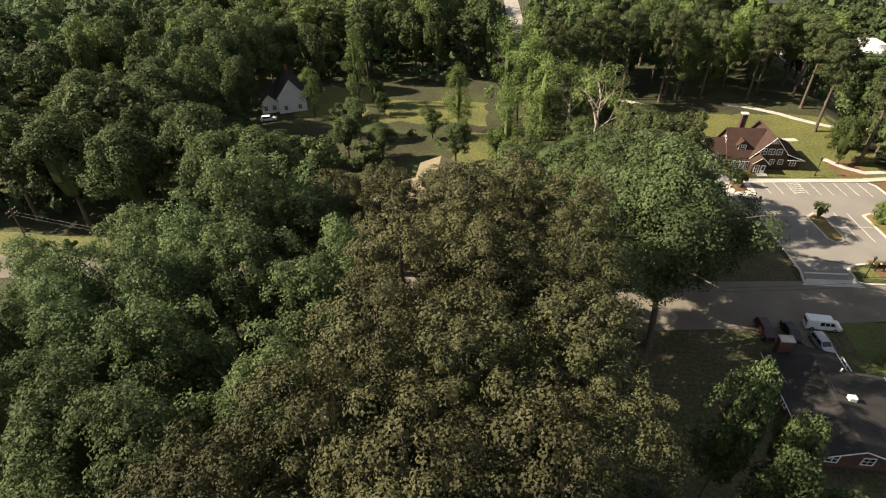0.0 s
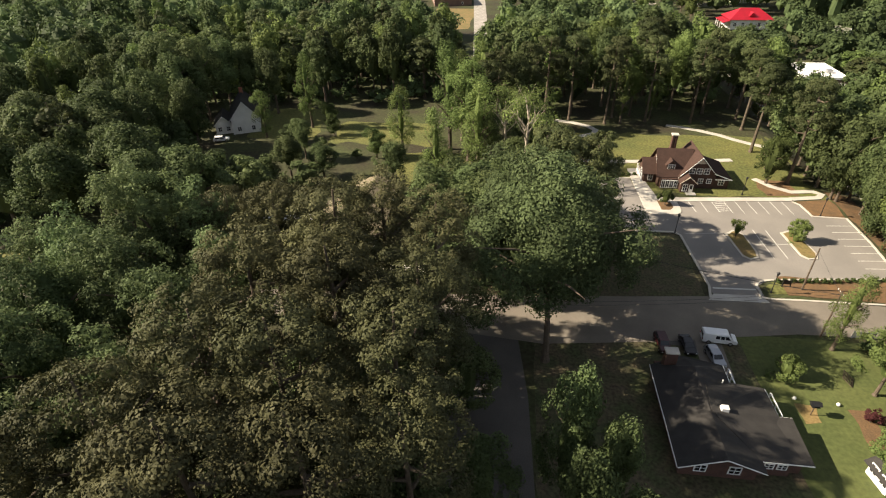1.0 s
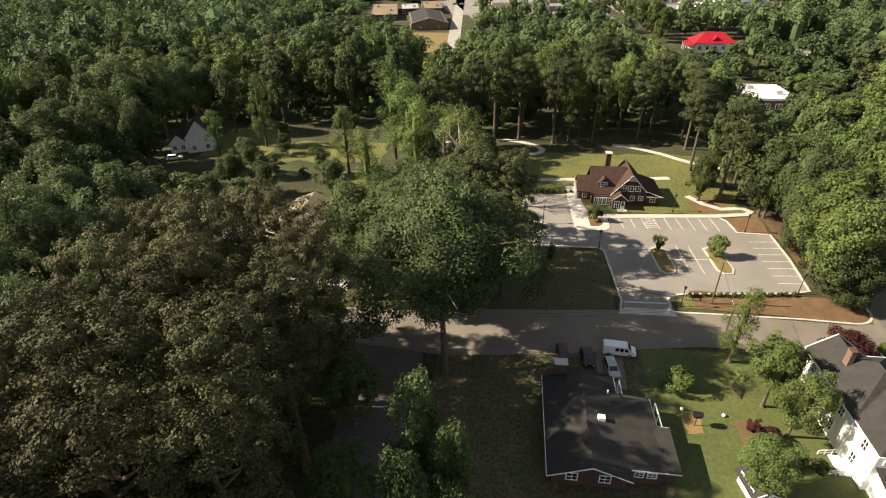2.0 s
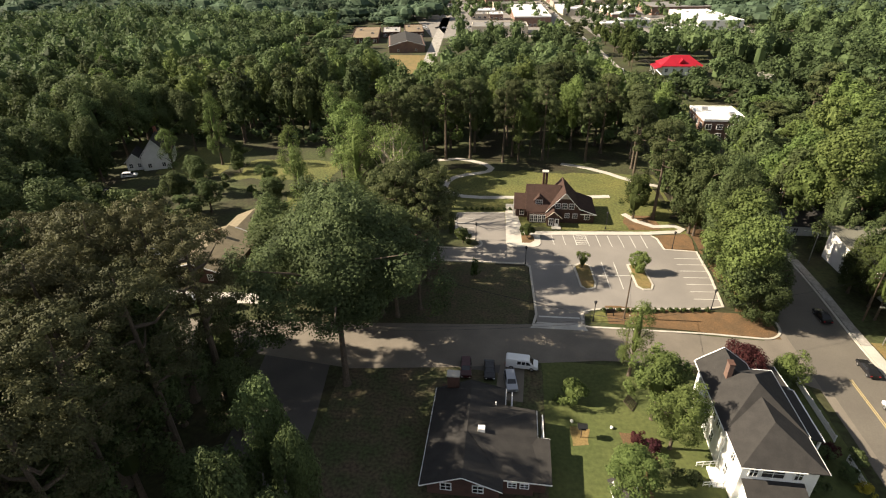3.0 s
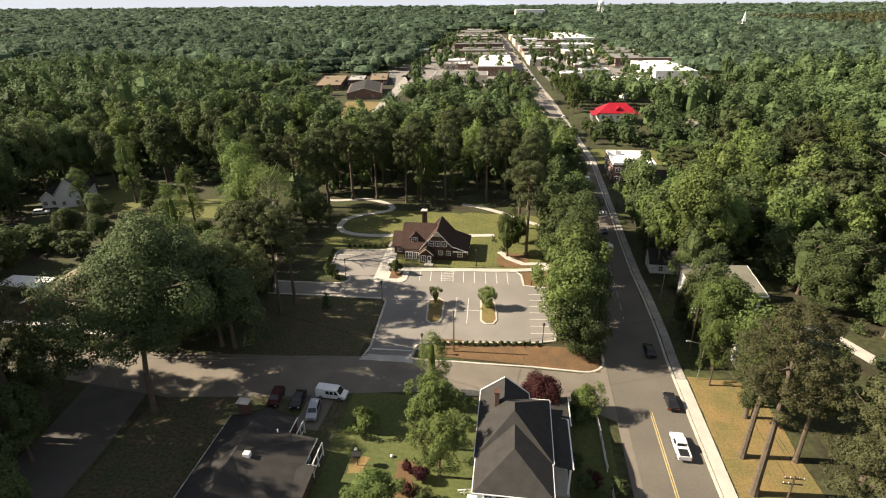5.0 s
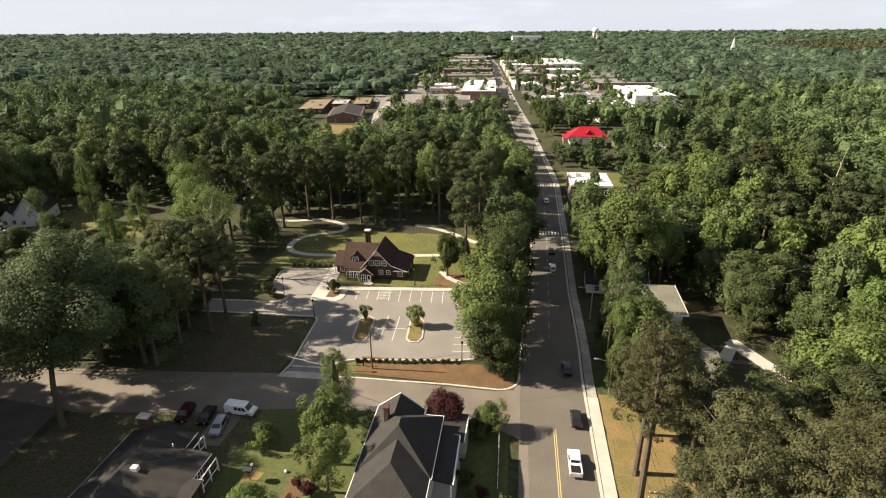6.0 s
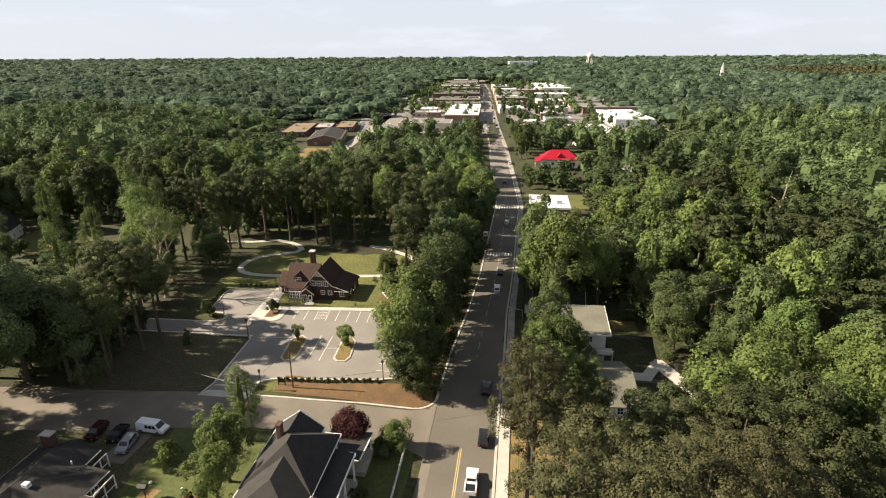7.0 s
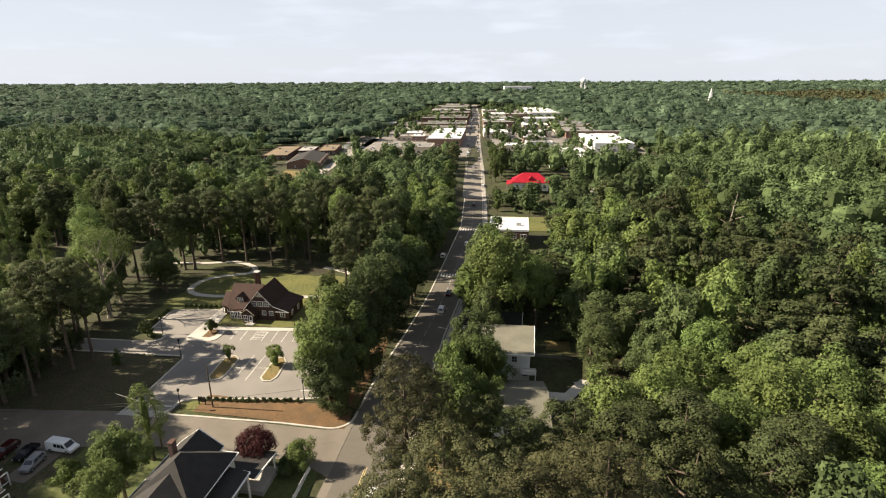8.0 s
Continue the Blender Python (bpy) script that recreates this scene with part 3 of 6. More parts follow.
structure("park_path_east", ribbon(bmesh.new(), [(66.0, 170.0), (70.6, 168.6), (74.5, 166.6), (80.0, 163.0), (83.4, 159.6), (86.8, 156.9), (90.2, 154.8), (94.2, 153.6)], 1.8, 0.12, 1.5, 0.2), M_CONCRETE, "pale curving concrete park path", "pavement")

# lawns and beds
# Lawn cut short at y 162: dark ground beyond stands in for tree shade.
structure("park_lawn", patch(bmesh.new(), 30, 94, 123, 162, 0.02, 3.0, 3.0), M_LAWN, "mown park lawn, only its sunlit part", "lawn")
structure("roadside_lawn", patch(bmesh.new(), 15, 54.4, 78.5, 104, 0.014, 3.0, 1.0), M_LAWN_SHADE, "thin grass beside the entrance, coloured darker for tree shade", "lawn")
structure("straw_bed", patch(bmesh.new(), 69.5, 100.6, 84.4, 90.3, 0.09, 1.0, 0.4), M_MULCH, "orange-brown pine straw bank", "bed")
structure("straw_bed_east", patch(bmesh.new(), 94.4, 100.9, 91.0, 128, 0.07, 1.5, 0.5), M_MULCH, "pine straw under the trees", "bed")
structure("straw_bed_park", patch(bmesh.new(), 79.6, 88.0, 124.6, 133.0, 0.07, 1.5, 1.0), M_MULCH, "pine straw round the park tree", "bed")
structure("straw_bed_corner", sheet(bmesh.new(), [(86.6, 115.0), (93.3, 114.7), (94.2, 121.0), (93.4, 123.4), (85.6, 121.8), (86.2, 118.0)], 0.07), M_MULCH, "pine straw bed in the corner of the car park", "bed")
structure("entrance_lawn", sheet(bmesh.new(), [(66.2, 84.6), (71.4, 84.6), (71.6, 88.4), (68.0, 88.2), (66.4, 86.8)], 0.06), M_LAWN, "small mown lawn beside the entrance", "lawn")
structure("east_verge", patch(bmesh.new(), 116.3, 128, 30, 85, 0.06, 2.5, 0.4), M_DRY, "dry ochre verge beside the pavement", "lawn")
structure("yard_lawn", patch(bmesh.new(), 56.5, 100, 20, 72.5, 0.012, 3.0, 0.6), M_LAWN_GREEN, "back yard lawn with bare patches", "lawn")
# Lawn laid only where it is sunlit; dark ground replaces its shaded parts.
structure("west_lawn", patch(bmesh.new(), -65, -43, 150, 177, 0.02, 3.0, 3.0), M_LAWN, "sunlit part of the lawn between trees", "lawn")
structure("west_lawn_middle", patch(bmesh.new(), -37, -6, 148, 166, 0.02, 3.0, 3.0), M_LAWN, "sunlit part of the lawn between trees", "lawn")
structure("west_lawn_east", patch(bmesh.new(), -14, 8, 122, 143, 0.02, 3.0, 3.0), M_LAWN, "lawn behind the tan house", "lawn")
structure("west_yard", patch(bmesh.new(), 22.5, 56.5, 20, 71.5, 0.012, 3.0, 0.5), M_YARD, "thin shaded grass and bare soil", "lawn")
structure("street_lawn", patch(bmesh.new(), -120, -55, 76.5, 84, 0.02, 3.0, 1.0), M_LAWN, "grass verge beside the street", "lawn")
structure("brick_lawn", patch(bmesh.new(), 119, 150, 236, 262, 0.25, 5.0, 1.0), M_LAWN, "lawn behind the brick building", "lawn")
structure("field", patch(bmesh.new(), -31, -7, 306, 364, 0.02, 6.0, 2.0), M_DRY, "dry yellow field beside the street", "lawn")

# islands in the car park
for ring in ([(64.4, 105.2), (65.3, 96.8), (66.6, 95.6), (68.4, 96.4), (68.9, 98.4), (68.4, 105.4), (66.6, 107.0)],
             [(76.4, 106.8), (77.0, 98.0), (78.2, 96.8), (80.0, 97.0), (80.7, 98.8), (80.0, 105.6), (78.4, 107.8)]):
    bm = bmesh.new()
    prism(bm, ring, 0.0, 0.2)
    isl = structure("island", bm, M_KERB, "kerbed planting island in the car park", "kerb")
    cx, cy = sum(p[0] for p in ring) / 7, sum(p[1] for p in ring) / 7
    bm = bmesh.new()
    prism(bm, [(cx + (x - cx) * 0.78, cy + (y - cy) * 0.92) for x, y in ring], 0.1, 0.24)
    part("bed", bm, M_DRY, isl, "dry grass and straw")


# painted marks
def line_mark(name, a, b, w=0.14, material=M_LINE_W, lift=0.062):
    return structure(name, ribbon(bmesh.new(), [a, b], w, lift, 50.0), material, "painted line on asphalt", "road marking")


for i in range(9):
    x = 60.4 + 2.72 * i
    if 65.5 < x < 69.0:
        continue
    line_mark("bay_line", (x, 119.4 + 0.088 * (x - 58)), (x + 0.5, 114.7 + 0.02 * (x - 58)))
hatch = thing("hatched_bay", "white hatched access bay painted on asphalt", "road marking")
for k in range(6):
    part("stripe", ribbon(bmesh.new(), [(66.0 + 0.08 * k, 115.4 + 0.9 * k), (68.7 + 0.08 * k, 115.9 + 0.9 * k)], 0.16, 0.064, 50.0), M_LINE_W, hatch)
for x in (65.8, 68.7):
    part("stripe", ribbon(bmesh.new(), [(x, 120.0), (x + 0.5, 114.9)], 0.14, 0.062, 50.0), M_LINE_W, hatch)
for x in (71.0, 73.7):
    line_mark("bay_line", (x, 107.6), (x + 0.5, 96.7))
line_mark("bay_line", (68.9, 101.6), (76.4, 102.3))
for k in range(7):
    y = 94.6 + 2.72 * k
    line_mark("bay_line", (93.2, y + 0.3), (87.6, y - 0.1))
for k in range(4):
    line_mark("bay_line", (36.2, 118.6 + 2.8 * k), (41.0, 118.9 + 2.8 * k))
line_mark("stop_line", (56.4, 85.4), (64.2, 85.6), 0.4)
line_mark("lane_line", (55.9, 104.8), (64.2, 105.6), 0.12)
for s in (-0.16, 0.16):
    structure("centre_line", ribbon(bmesh.new(), [(107.7 + s, -60), (107.7 + s, 74.5)], 0.15, 0.045, 8.0), M_LINE_Y, "double yellow centre line", "road marking")
dashes = thing("lane_dashes", "worn white dashed centre line on the asphalt", "road marking")
for k in range(34):
    y = 90.0 + 6.0 * k
    part("dash", ribbon(bmesh.new(), beside(0, y, y + 3.2), 0.16, 0.045, 8.0), M_LINE_PALE, dashes)
cross = thing("zebra_crossing", "white barred pedestrian crossing on the street", "road marking")
for k in range(9):
    part("bar", ribbon(bmesh.new(), [(106.4 + 1.02 * k, 174.8), (106.4 + 1.02 * k, 178.0)], 0.6, 0.05, 50.0), M_LINE_W, cross)
cross = thing("zebra_crossing", "white barred pedestrian crossing on the street", "road marking")
for k in range(9):
    part("bar", ribbon(bmesh.new(), [(107.0 + 1.15 * k, 234.2), (107.0 + 1.15 * k, 238.2)], 0.6, 0.05, 50.0), M_LINE_W, cross)

# yards across the street
structure("sand_patch", patch(bmesh.new(), 140.5, 146.5, 121.5, 127.5, 0.03, 1.5, 1.0), M_DRY, "bare sandy patch among the trees", "ground")
structure("sand_patch", patch(bmesh.new(), 60.2, 62.8, 54.6, 58.2, 0.03, 0.7, 0.5), M_DRY, "worn sandy patch under the bird feeder", "ground")
structure("straw_strip", patch(bmesh.new(), 67.4, 70.2, 45, 58, 0.03, 1.0, 0.5), M_MULCH, "orange-brown straw strip beside the lawn", "bed")
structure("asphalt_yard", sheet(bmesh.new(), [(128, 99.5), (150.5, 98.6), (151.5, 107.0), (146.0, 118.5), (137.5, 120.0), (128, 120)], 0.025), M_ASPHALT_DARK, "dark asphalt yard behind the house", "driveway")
structure("concrete_drive", sheet(bmesh.new(), [(137.0, 99.6), (144.6, 99.4), (149.2, 107.4), (147.4, 108.6), (143.5, 102.4), (137.0, 102.4)][::-1], 0.05), M_CONCRETE, "pale concrete drive", "driveway")
structure("concrete_drive", ribbon(bmesh.new(), [(147.2, 107.6), (150.0, 101.5), (154.0, 93.0)], 3.4, 0.055, 2.0), M_CONCRETE, "pale concrete drive", "driveway")
structure("house_drive", ribbon(bmesh.new(), [(51.5, 74.6), (51.0, 62.4)], 4.4, 0.03, 2.0), M_ASPHALT_OLD, "old asphalt drive beside the house", "driveway")
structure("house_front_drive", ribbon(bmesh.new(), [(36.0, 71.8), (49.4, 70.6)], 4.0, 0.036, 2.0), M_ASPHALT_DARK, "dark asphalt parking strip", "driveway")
structure("drive_west", ribbon(bmesh.new(), [(-26.0, 84.6), (2.0, 85.6)], 3.6, 0.04, 2.0), M_CONCRETE, "pale concrete drive", "driveway")

# ---- houses ----
def window(parent, at, turn, w, h, bars=1, name="window", frame_mat=None):
    """A window in a wall: painted frame, sill and dark pane with glazing bars. It faces local -y, turned about z."""
    fm = frame_mat or M_TRIM
    m = pose(at[0], at[1], at[2], 0, 0, turn)
    t, g = 0.12, 0.04
    xs = [-w / 2 - t, -w / 2]
    for k in range(bars):
        x = -w / 2 + w * (k + 1) / (bars + 1)
        xs += [x - g, x + g]
    xs += [w / 2, w / 2 + t]
    zs = [-h / 2 - t, -h / 2, -0.03, 0.03, h / 2, h / 2 + t]
    bm = bmesh.new()
    grid = [[bm.verts.new((x, 0.05, z)) for x in xs] for z in zs]
    for j in range(5):
        for i in range(len(xs) - 1):
            if not (j in (1, 3) and i % 2 == 1):
                bm.faces.new((grid[j][i], grid[j][i + 1], grid[j + 1][i + 1], grid[j + 1][i]))
    made = bmesh.ops.extrude_face_region(bm, geom=bm.faces[:])
    for v in made["geom"]:
        if isinstance(v, bmesh.types.BMVert):
            v.co.y = -0.07
    bmesh.ops.recalc_face_normals(bm, faces=bm.faces[:])
    f = part(name, bm, fm, parent)
    f.matrix_basis = m
    bm = bmesh.new()
    box(bm, -w / 2, w / 2, -0.02, 0.03, -h / 2, h / 2)
    part("pane", bm, M_GLASS, f)
    return f


def trim_line(bm, a, b, w=0.22, hgt=0.28):
    """A board along an eave or a verge."""
    a, b = Vector(a), Vector(b)
    d = (b - a).normalized()
    side = d.cross(Vector((0, 0, 1)))
    side = side.normalized() * w / 2 if side.length > 1e-4 else Vector((w / 2, 0, 0))
    up = Vector((0, 0, hgt / 2))
    ring = lambda p: [p - side - up, p + side - up, p + side + up, p - side + up]
    return solid(bm, ring(a), ring(b))


def park_house():
    """The brown shingled house in the park, with a steep front gable and twin chimney."""
    h = thing("park_house", "brown shingled cottage with steep gables and white windows", "house")
    bm = bmesh.new()
    box(bm, 54.6, 68.0, 127.2, 136.6, -1.6, 3.4)
    prism(bm, [(59.8, 126.9), (67.9, 126.9), (67.9, 136.8), (59.8, 136.8)], -1.6, 3.6)
    solid(bm, [(59.8, 126.9, 3.6), (67.9, 126.9, 3.6), (63.75, 126.9, 8.2)], [(59.8, 136.8, 3.6), (67.9, 136.8, 3.6), (63.75, 136.8, 8.2)])
    solid(bm, [(54.6, 127.2, 3.4), (54.6, 136.6, 3.4), (54.6, 131.9, 8.1)], [(60.0, 127.2, 3.4), (60.0, 136.6, 3.4), (60.0, 131.9, 8.1)])
    box(bm, 67.9, 71.5, 127.3, 137.0, -1.6, 2.9)
    box(bm, 51.6, 54.6, 129.4, 135.6, -1.6, 2.7)
    solid(bm, [(51.6, 129.4, 2.7), (51.6, 135.6, 2.7), (51.6, 132.5, 5.3)], [(54.6, 129.4, 2.7), (54.6, 135.6, 2.7), (54.6, 132.5, 5.3)])
    part("wall", bm, M_BROWN_WALL, h)
    bm = bmesh.new()
    slab(bm, [(54.1, 126.6, 2.9), (61.0, 126.6, 2.9), (63.0, 131.9, 8.45), (54.1, 131.9, 8.45)])
    slab(bm, [(54.1, 131.9, 8.45), (63.0, 131.9, 8.45), (61.0, 137.2, 2.9), (54.1, 137.2, 2.9)])
    part("main_roof", bm, M_SHINGLE_BROWN, h)
    bm = bmesh.new()
    slab(bm, [(59.0, 126.3, 3.1), (63.75, 126.3, 8.55), (63.6, 137.3, 8.55), (59.0, 137.3, 3.1)])
    slab(bm, [(63.75, 126.3, 8.55), (67.4, 126.3, 4.4), (67.4, 137.4, 4.4), (63.6, 137.3, 8.55)])
    slab(bm, [(67.4, 126.5, 4.4), (71.9, 126.5, 2.85), (71.9, 137.5, 2.85), (67.4, 137.4, 4.4)])
    part("gable_roof", bm, M_SHINGLE_BROWN, h)
    bm = bmesh.new()
    slab(bm, [(51.0, 128.9, 2.5), (54.6, 128.9, 2.5), (54.6, 132.5, 5.6), (51.0, 132.5, 5.6)])
    slab(bm, [(51.0, 132.5, 5.6), (54.6, 132.5, 5.6), (54.6, 136.1, 2.5), (51.0, 136.1, 2.5)])
    part("wing_roof", bm, M_SHINGLE_BROWN, h)
    part("gable_trim", trim_line(bmesh.new(), (59.0, 126.2, 3.0), (63.75, 126.2, 8.45), 0.1, 0.16), M_TRIM, h, "pale painted gable boards")
    part("gable_trim", trim_line(bmesh.new(), (63.75, 126.2, 8.45), (67.6, 126.2, 4.2), 0.1, 0.16), M_TRIM, h, "pale painted gable boards")
    part("gable_trim", trim_line(bmesh.new(), (67.4, 126.4, 4.25), (71.9, 126.4, 2.72), 0.11, 0.17), M_TRIM, h, "pale painted gable boards")
    part("gable_trim", trim_line(bmesh.new(), (67.9, 126.5, 2.72), (71.9, 126.5, 2.72), 0.11, 0.17), M_TRIM, h, "pale painted gable boards")
    part("gable_trim", trim_line(bmesh.new(), (54.0, 126.6, 2.85), (54.0, 131.9, 8.35), 0.12, 0.2), M_BROWN_WALL, h, "brown painted verge boards")
    part("gable_trim", trim_line(bmesh.new(), (54.0, 131.9, 8.35), (54.0, 137.2, 2.85), 0.12, 0.2), M_BROWN_WALL, h, "brown painted verge boards")
    part("gable_trim", trim_line(bmesh.new(), (51.0, 128.9, 2.42), (51.0, 132.5, 5.5), 0.11, 0.17), M_BROWN_WALL, h, "brown painted verge boards")
    # pale half-timbered tip of the gable
    bm = bmesh.new()
    solid(bm, [(62.5, 126.75, 6.7), (65.0, 126.75, 6.7), (63.75, 126.75, 8.1)], [(62.5, 126.9, 6.7), (65.0, 126.9, 6.7), (63.75, 126.9, 8.1)])
    part("gable_panel", bm, M_STUCCO, h, "pale gable panel")
    # dormer
    d = new("dormer", None)
    d.parent = h
    bm = bmesh.new()
    box(bm, 56.2, 58.5, 128.2, 130.2, 4.2, 5.6)
    solid(bm, [(56.2, 128.2, 5.6), (58.5, 128.2, 5.6), (57.35, 128.2, 6.6)], [(56.2, 131.0, 5.6), (58.5, 131.0, 5.6), (57.35, 131.0, 6.6)])
    part("dormer_wall", bm, M_BROWN_WALL, d)
    bm = bmesh.new()
    slab(bm, [(55.9, 127.9, 5.4), (57.35, 127.9, 6.75), (57.35, 131.2, 6.75), (55.9, 131.2, 5.4)], 0.12)
    slab(bm, [(57.35, 127.9, 6.75), (58.8, 127.9, 5.4), (58.8, 131.2, 5.4), (57.35, 131.2, 6.75)], 0.12)
    part("dormer_roof", bm, M_SHINGLE_BROWN, d)
    window(h, (57.35, 128.14, 5.0), 0, 1.5, 1.1, 2)
    # enclosed porch with its own gable
    bm = bmesh.new()
    box(bm, 59.5, 62.7, 124.4, 127.0, -0.3, 2.9)
    solid(bm, [(59.5, 124.4, 2.9), (62.7, 124.4, 2.9), (61.1, 124.4, 4.1)], [(59.5, 127.0, 2.9), (62.7, 127.0, 2.9), (61.1, 127.0, 4.1)])
    part("porch", bm, M_BROWN_WALL, h)
    bm = bmesh.new()
    slab(bm, [(59.0, 124.0, 2.6), (61.1, 124.0, 4.35), (61.1, 127.2, 4.35), (59.0, 127.2, 2.6)], 0.12)
    slab(bm, [(61.1, 124.0, 4.35), (63.2, 124.0, 2.6), (63.2, 127.2, 2.6), (61.1, 127.2, 4.35)], 0.12)
    part("porch_roof", bm, M_SHINGLE_BROWN, h)
    part("porch_trim", trim_line(bmesh.new(), (59.0, 123.94, 2.52), (61.1, 123.94, 4.27), 0.12, 0.2), M_STUCCO, h)
    part("porch_trim", trim_line(bmesh.new(), (61.1, 123.94, 4.27), (63.2, 123.94, 2.52), 0.12, 0.2), M_STUCCO, h)
    bm = bmesh.new()
    box(bm, 61.4, 62.4, 124.3, 124.42, 0.05, 2.25)
    d = part("door", bm, M_TRIM, h, "white front door")
    bm = bmesh.new()
    box(bm, 61.6, 62.2, 124.26, 124.31, 1.0, 2.05)
    part("door_glass", bm, M_GLASS, d)
    bm = bmesh.new()
    box(bm, 60.7, 63.0, 122.9, 124.4, -0.1, 0.18)
    part("step", bm, M_CONCRETE, h, "pale concrete doorstep")
    window(h, (60.45, 124.34, 1.35), 0, 0.95, 1.7, 1)
    for k in range(3):
        window(h, (62.05 + 1.75 * k, 126.84, 4.7), 0, 1.15, 1.3, 1)
    for x in (64.6, 66.6):
        window(h, (x, 126.84, 2.1), 0, 0.95, 1.05, 1)
    bm = bmesh.new()
    box(bm, 55.0, 59.3, 126.2, 127.4, -0.3, 2.7)
    part("bay", bm, M_BROWN_WALL, h, "brown bay with a row of windows")
    for k in range(4):
        window(h, (55.65 + 1.0 * k, 126.14, 1.3), 0, 0.76, 1.8, 1)
    window(h, (69.7, 127.24, 1.7), 0, 1.1, 1.3, 1)
    window(h, (51.54, 132.5, 1.6), -90, 1.0, 1.6, 1)
    window(h, (53.1, 129.34, 1.6), 0, 1.0, 1.7, 1)
    window(h, (54.54, 131.9, 5.4), -90, 1.0, 1.3, 1)
    for y in (129.5, 133.5):
        window(h, (71.56, y, 1.6), 90, 1.0, 1.3, 1)
    # twin chimney with a pale cap
    c = new("chimney", None)
    c.parent = h
    bm = bmesh.new()
    box(bm, 58.2, 59.7, 135.2, 136.9, 3.0, 6.6)
    box(bm, 58.3, 58.85, 135.4, 136.6, 6.6, 10.3, 0.04)
    box(bm, 59.05, 59.6, 135.4, 136.6, 6.6, 10.3, 0.04)
    part("chimney_flue", bm, M_BRICK_DARK, c)
    bm = bmesh.new()
    box(bm, 58.1, 59.8, 135.2, 136.8, 10.3, 10.6, 0.05)
    part("cap", bm, M_CONCRETE, c, "pale chimney cap")
    # open side porch with posts and rail
    for y in (129.6, 131.0, 132.5, 134.0, 135.4):
        bm = bmesh.new()
        box(bm, 50.9, 51.15, y - 0.12, y + 0.12, 0, 2.4)
        part("porch_post", bm, M_TRIM, h)
    for z in (0.5, 1.0):
        bm = bmesh.new()
        box(bm, 50.95, 51.1, 129.7, 135.3, z - 0.05, z + 0.05)
        part("porch_rail", bm, M_TRIM, h)
    return h


park_house()


def hip(bm, x0, x1, y0, y1, z0, ridge0, ridge1, thick=0.16):
    """Four roof planes from an eave rectangle to a ridge."""
    a, b, c, d = (x0, y0, z0), (x1, y0, z0), (x1, y1, z0), (x0, y1, z0)
    slab(bm, [a, b, ridge0], thick)
    slab(bm, [b, c, ridge1, ridge0], thick)
    slab(bm, [c, d, ridge1], thick)
    slab(bm, [d, a, ridge0, ridge1], thick)
    return bm


def white_house():
    """The white two-storey corner house with a many-hipped charcoal roof."""
    g = -0.3
    h = thing("corner_house", "white two-storey house with a charcoal hipped roof", "house")
    bm = bmesh.new()
    box(bm, 79.7, 89.1, 53.6, 65.4, g - 0.6, 6.9)
    box(bm, 79.8, 86.1, 65.4, 66.5, g - 0.6, 6.9)
    box(bm, 79.9, 88.9, 48.0, 53.6, g - 0.6, 6.9)
    solid(bm, [(79.8, 66.5, 6.9), (86.1, 66.5, 6.9), (82.85, 66.5, 9.4)], [(79.8, 60.0, 6.9), (86.1, 60.0, 6.9), (82.85, 60.0, 9.4)])
    part("wall", bm, M_SIDING_W, h, "white painted lap siding")
    bm = bmesh.new()
    hip(bm, 79.1, 89.7, 53.1, 65.8, 7.0, (84.3, 58.4, 11.0), (84.3, 60.0, 11.0))
    part("main_roof", bm, M_SHINGLE, h)
    bm = bmesh.new()
    slab(bm, [(79.15, 67.0, 7.0), (79.15, 60.5, 7.0), (82.8, 60.5, 9.85), (82.8, 67.0, 9.85)])
    slab(bm, [(82.8, 67.0, 9.85), (82.8, 60.5, 9.85), (86.6, 60.5, 7.0), (86.6, 67.0, 7.0)])
    part("front_roof", bm, M_SHINGLE, h)
    bm = bmesh.new()
    hip(bm, 79.3, 89.5, 47.3, 57.5, 7.03, (84.4, 52.4, 9.9), (84.4, 57.0, 9.9))
    part("rear_roof", bm, M_SHINGLE, h)
    part("gutter", trim_line(bmesh.new(), (79.05, 53.3, 6.92), (79.05, 67.0, 6.92), 0.11, 0.14), M_TRIM, h, "white gutter boards")
    part("gutter", trim_line(bmesh.new(), (79.0, 53.2, 6.92), (80.2, 53.2, 6.92), 0.11, 0.14), M_TRIM, h, "white gutter boards")
    part("gutter", trim_line(bmesh.new(), (79.25, 47.2, 6.92), (79.25, 53.2, 6.92), 0.11, 0.14), M_TRIM, h, "white gutter boards")
    part("gutter", trim_line(bmesh.new(), (79.2, 47.25, 6.92), (87.0, 47.25, 6.92), 0.11, 0.14), M_TRIM, h, "white gutter boards")
    part("gutter", trim_line(bmesh.new(), (86.9, 48.4, 6.92), (89.6, 48.4, 6.92), 0.11, 0.14), M_TRIM, h, "white gutter boards")
    part("gutter", trim_line(bmesh.new(), (89.55, 47.3, 6.94), (89.55, 53.3, 6.94), 0.11, 0.14), M_TRIM, h, "white gutter boards")
    part("gutter", trim_line(bmesh.new(), (88.6, 53.1, 6.92), (89.8, 53.1, 6.92), 0.11, 0.14), M_TRIM, h, "white gutter boards")
    part("gutter", trim_line(bmesh.new(), (89.75, 53.1, 6.92), (89.75, 65.9, 6.92), 0.11, 0.14), M_TRIM, h, "white gutter boards")
    part("gutter", trim_line(bmesh.new(), (86.6, 65.85, 6.94), (89.8, 65.85, 6.94), 0.11, 0.14), M_TRIM, h, "white gutter boards")
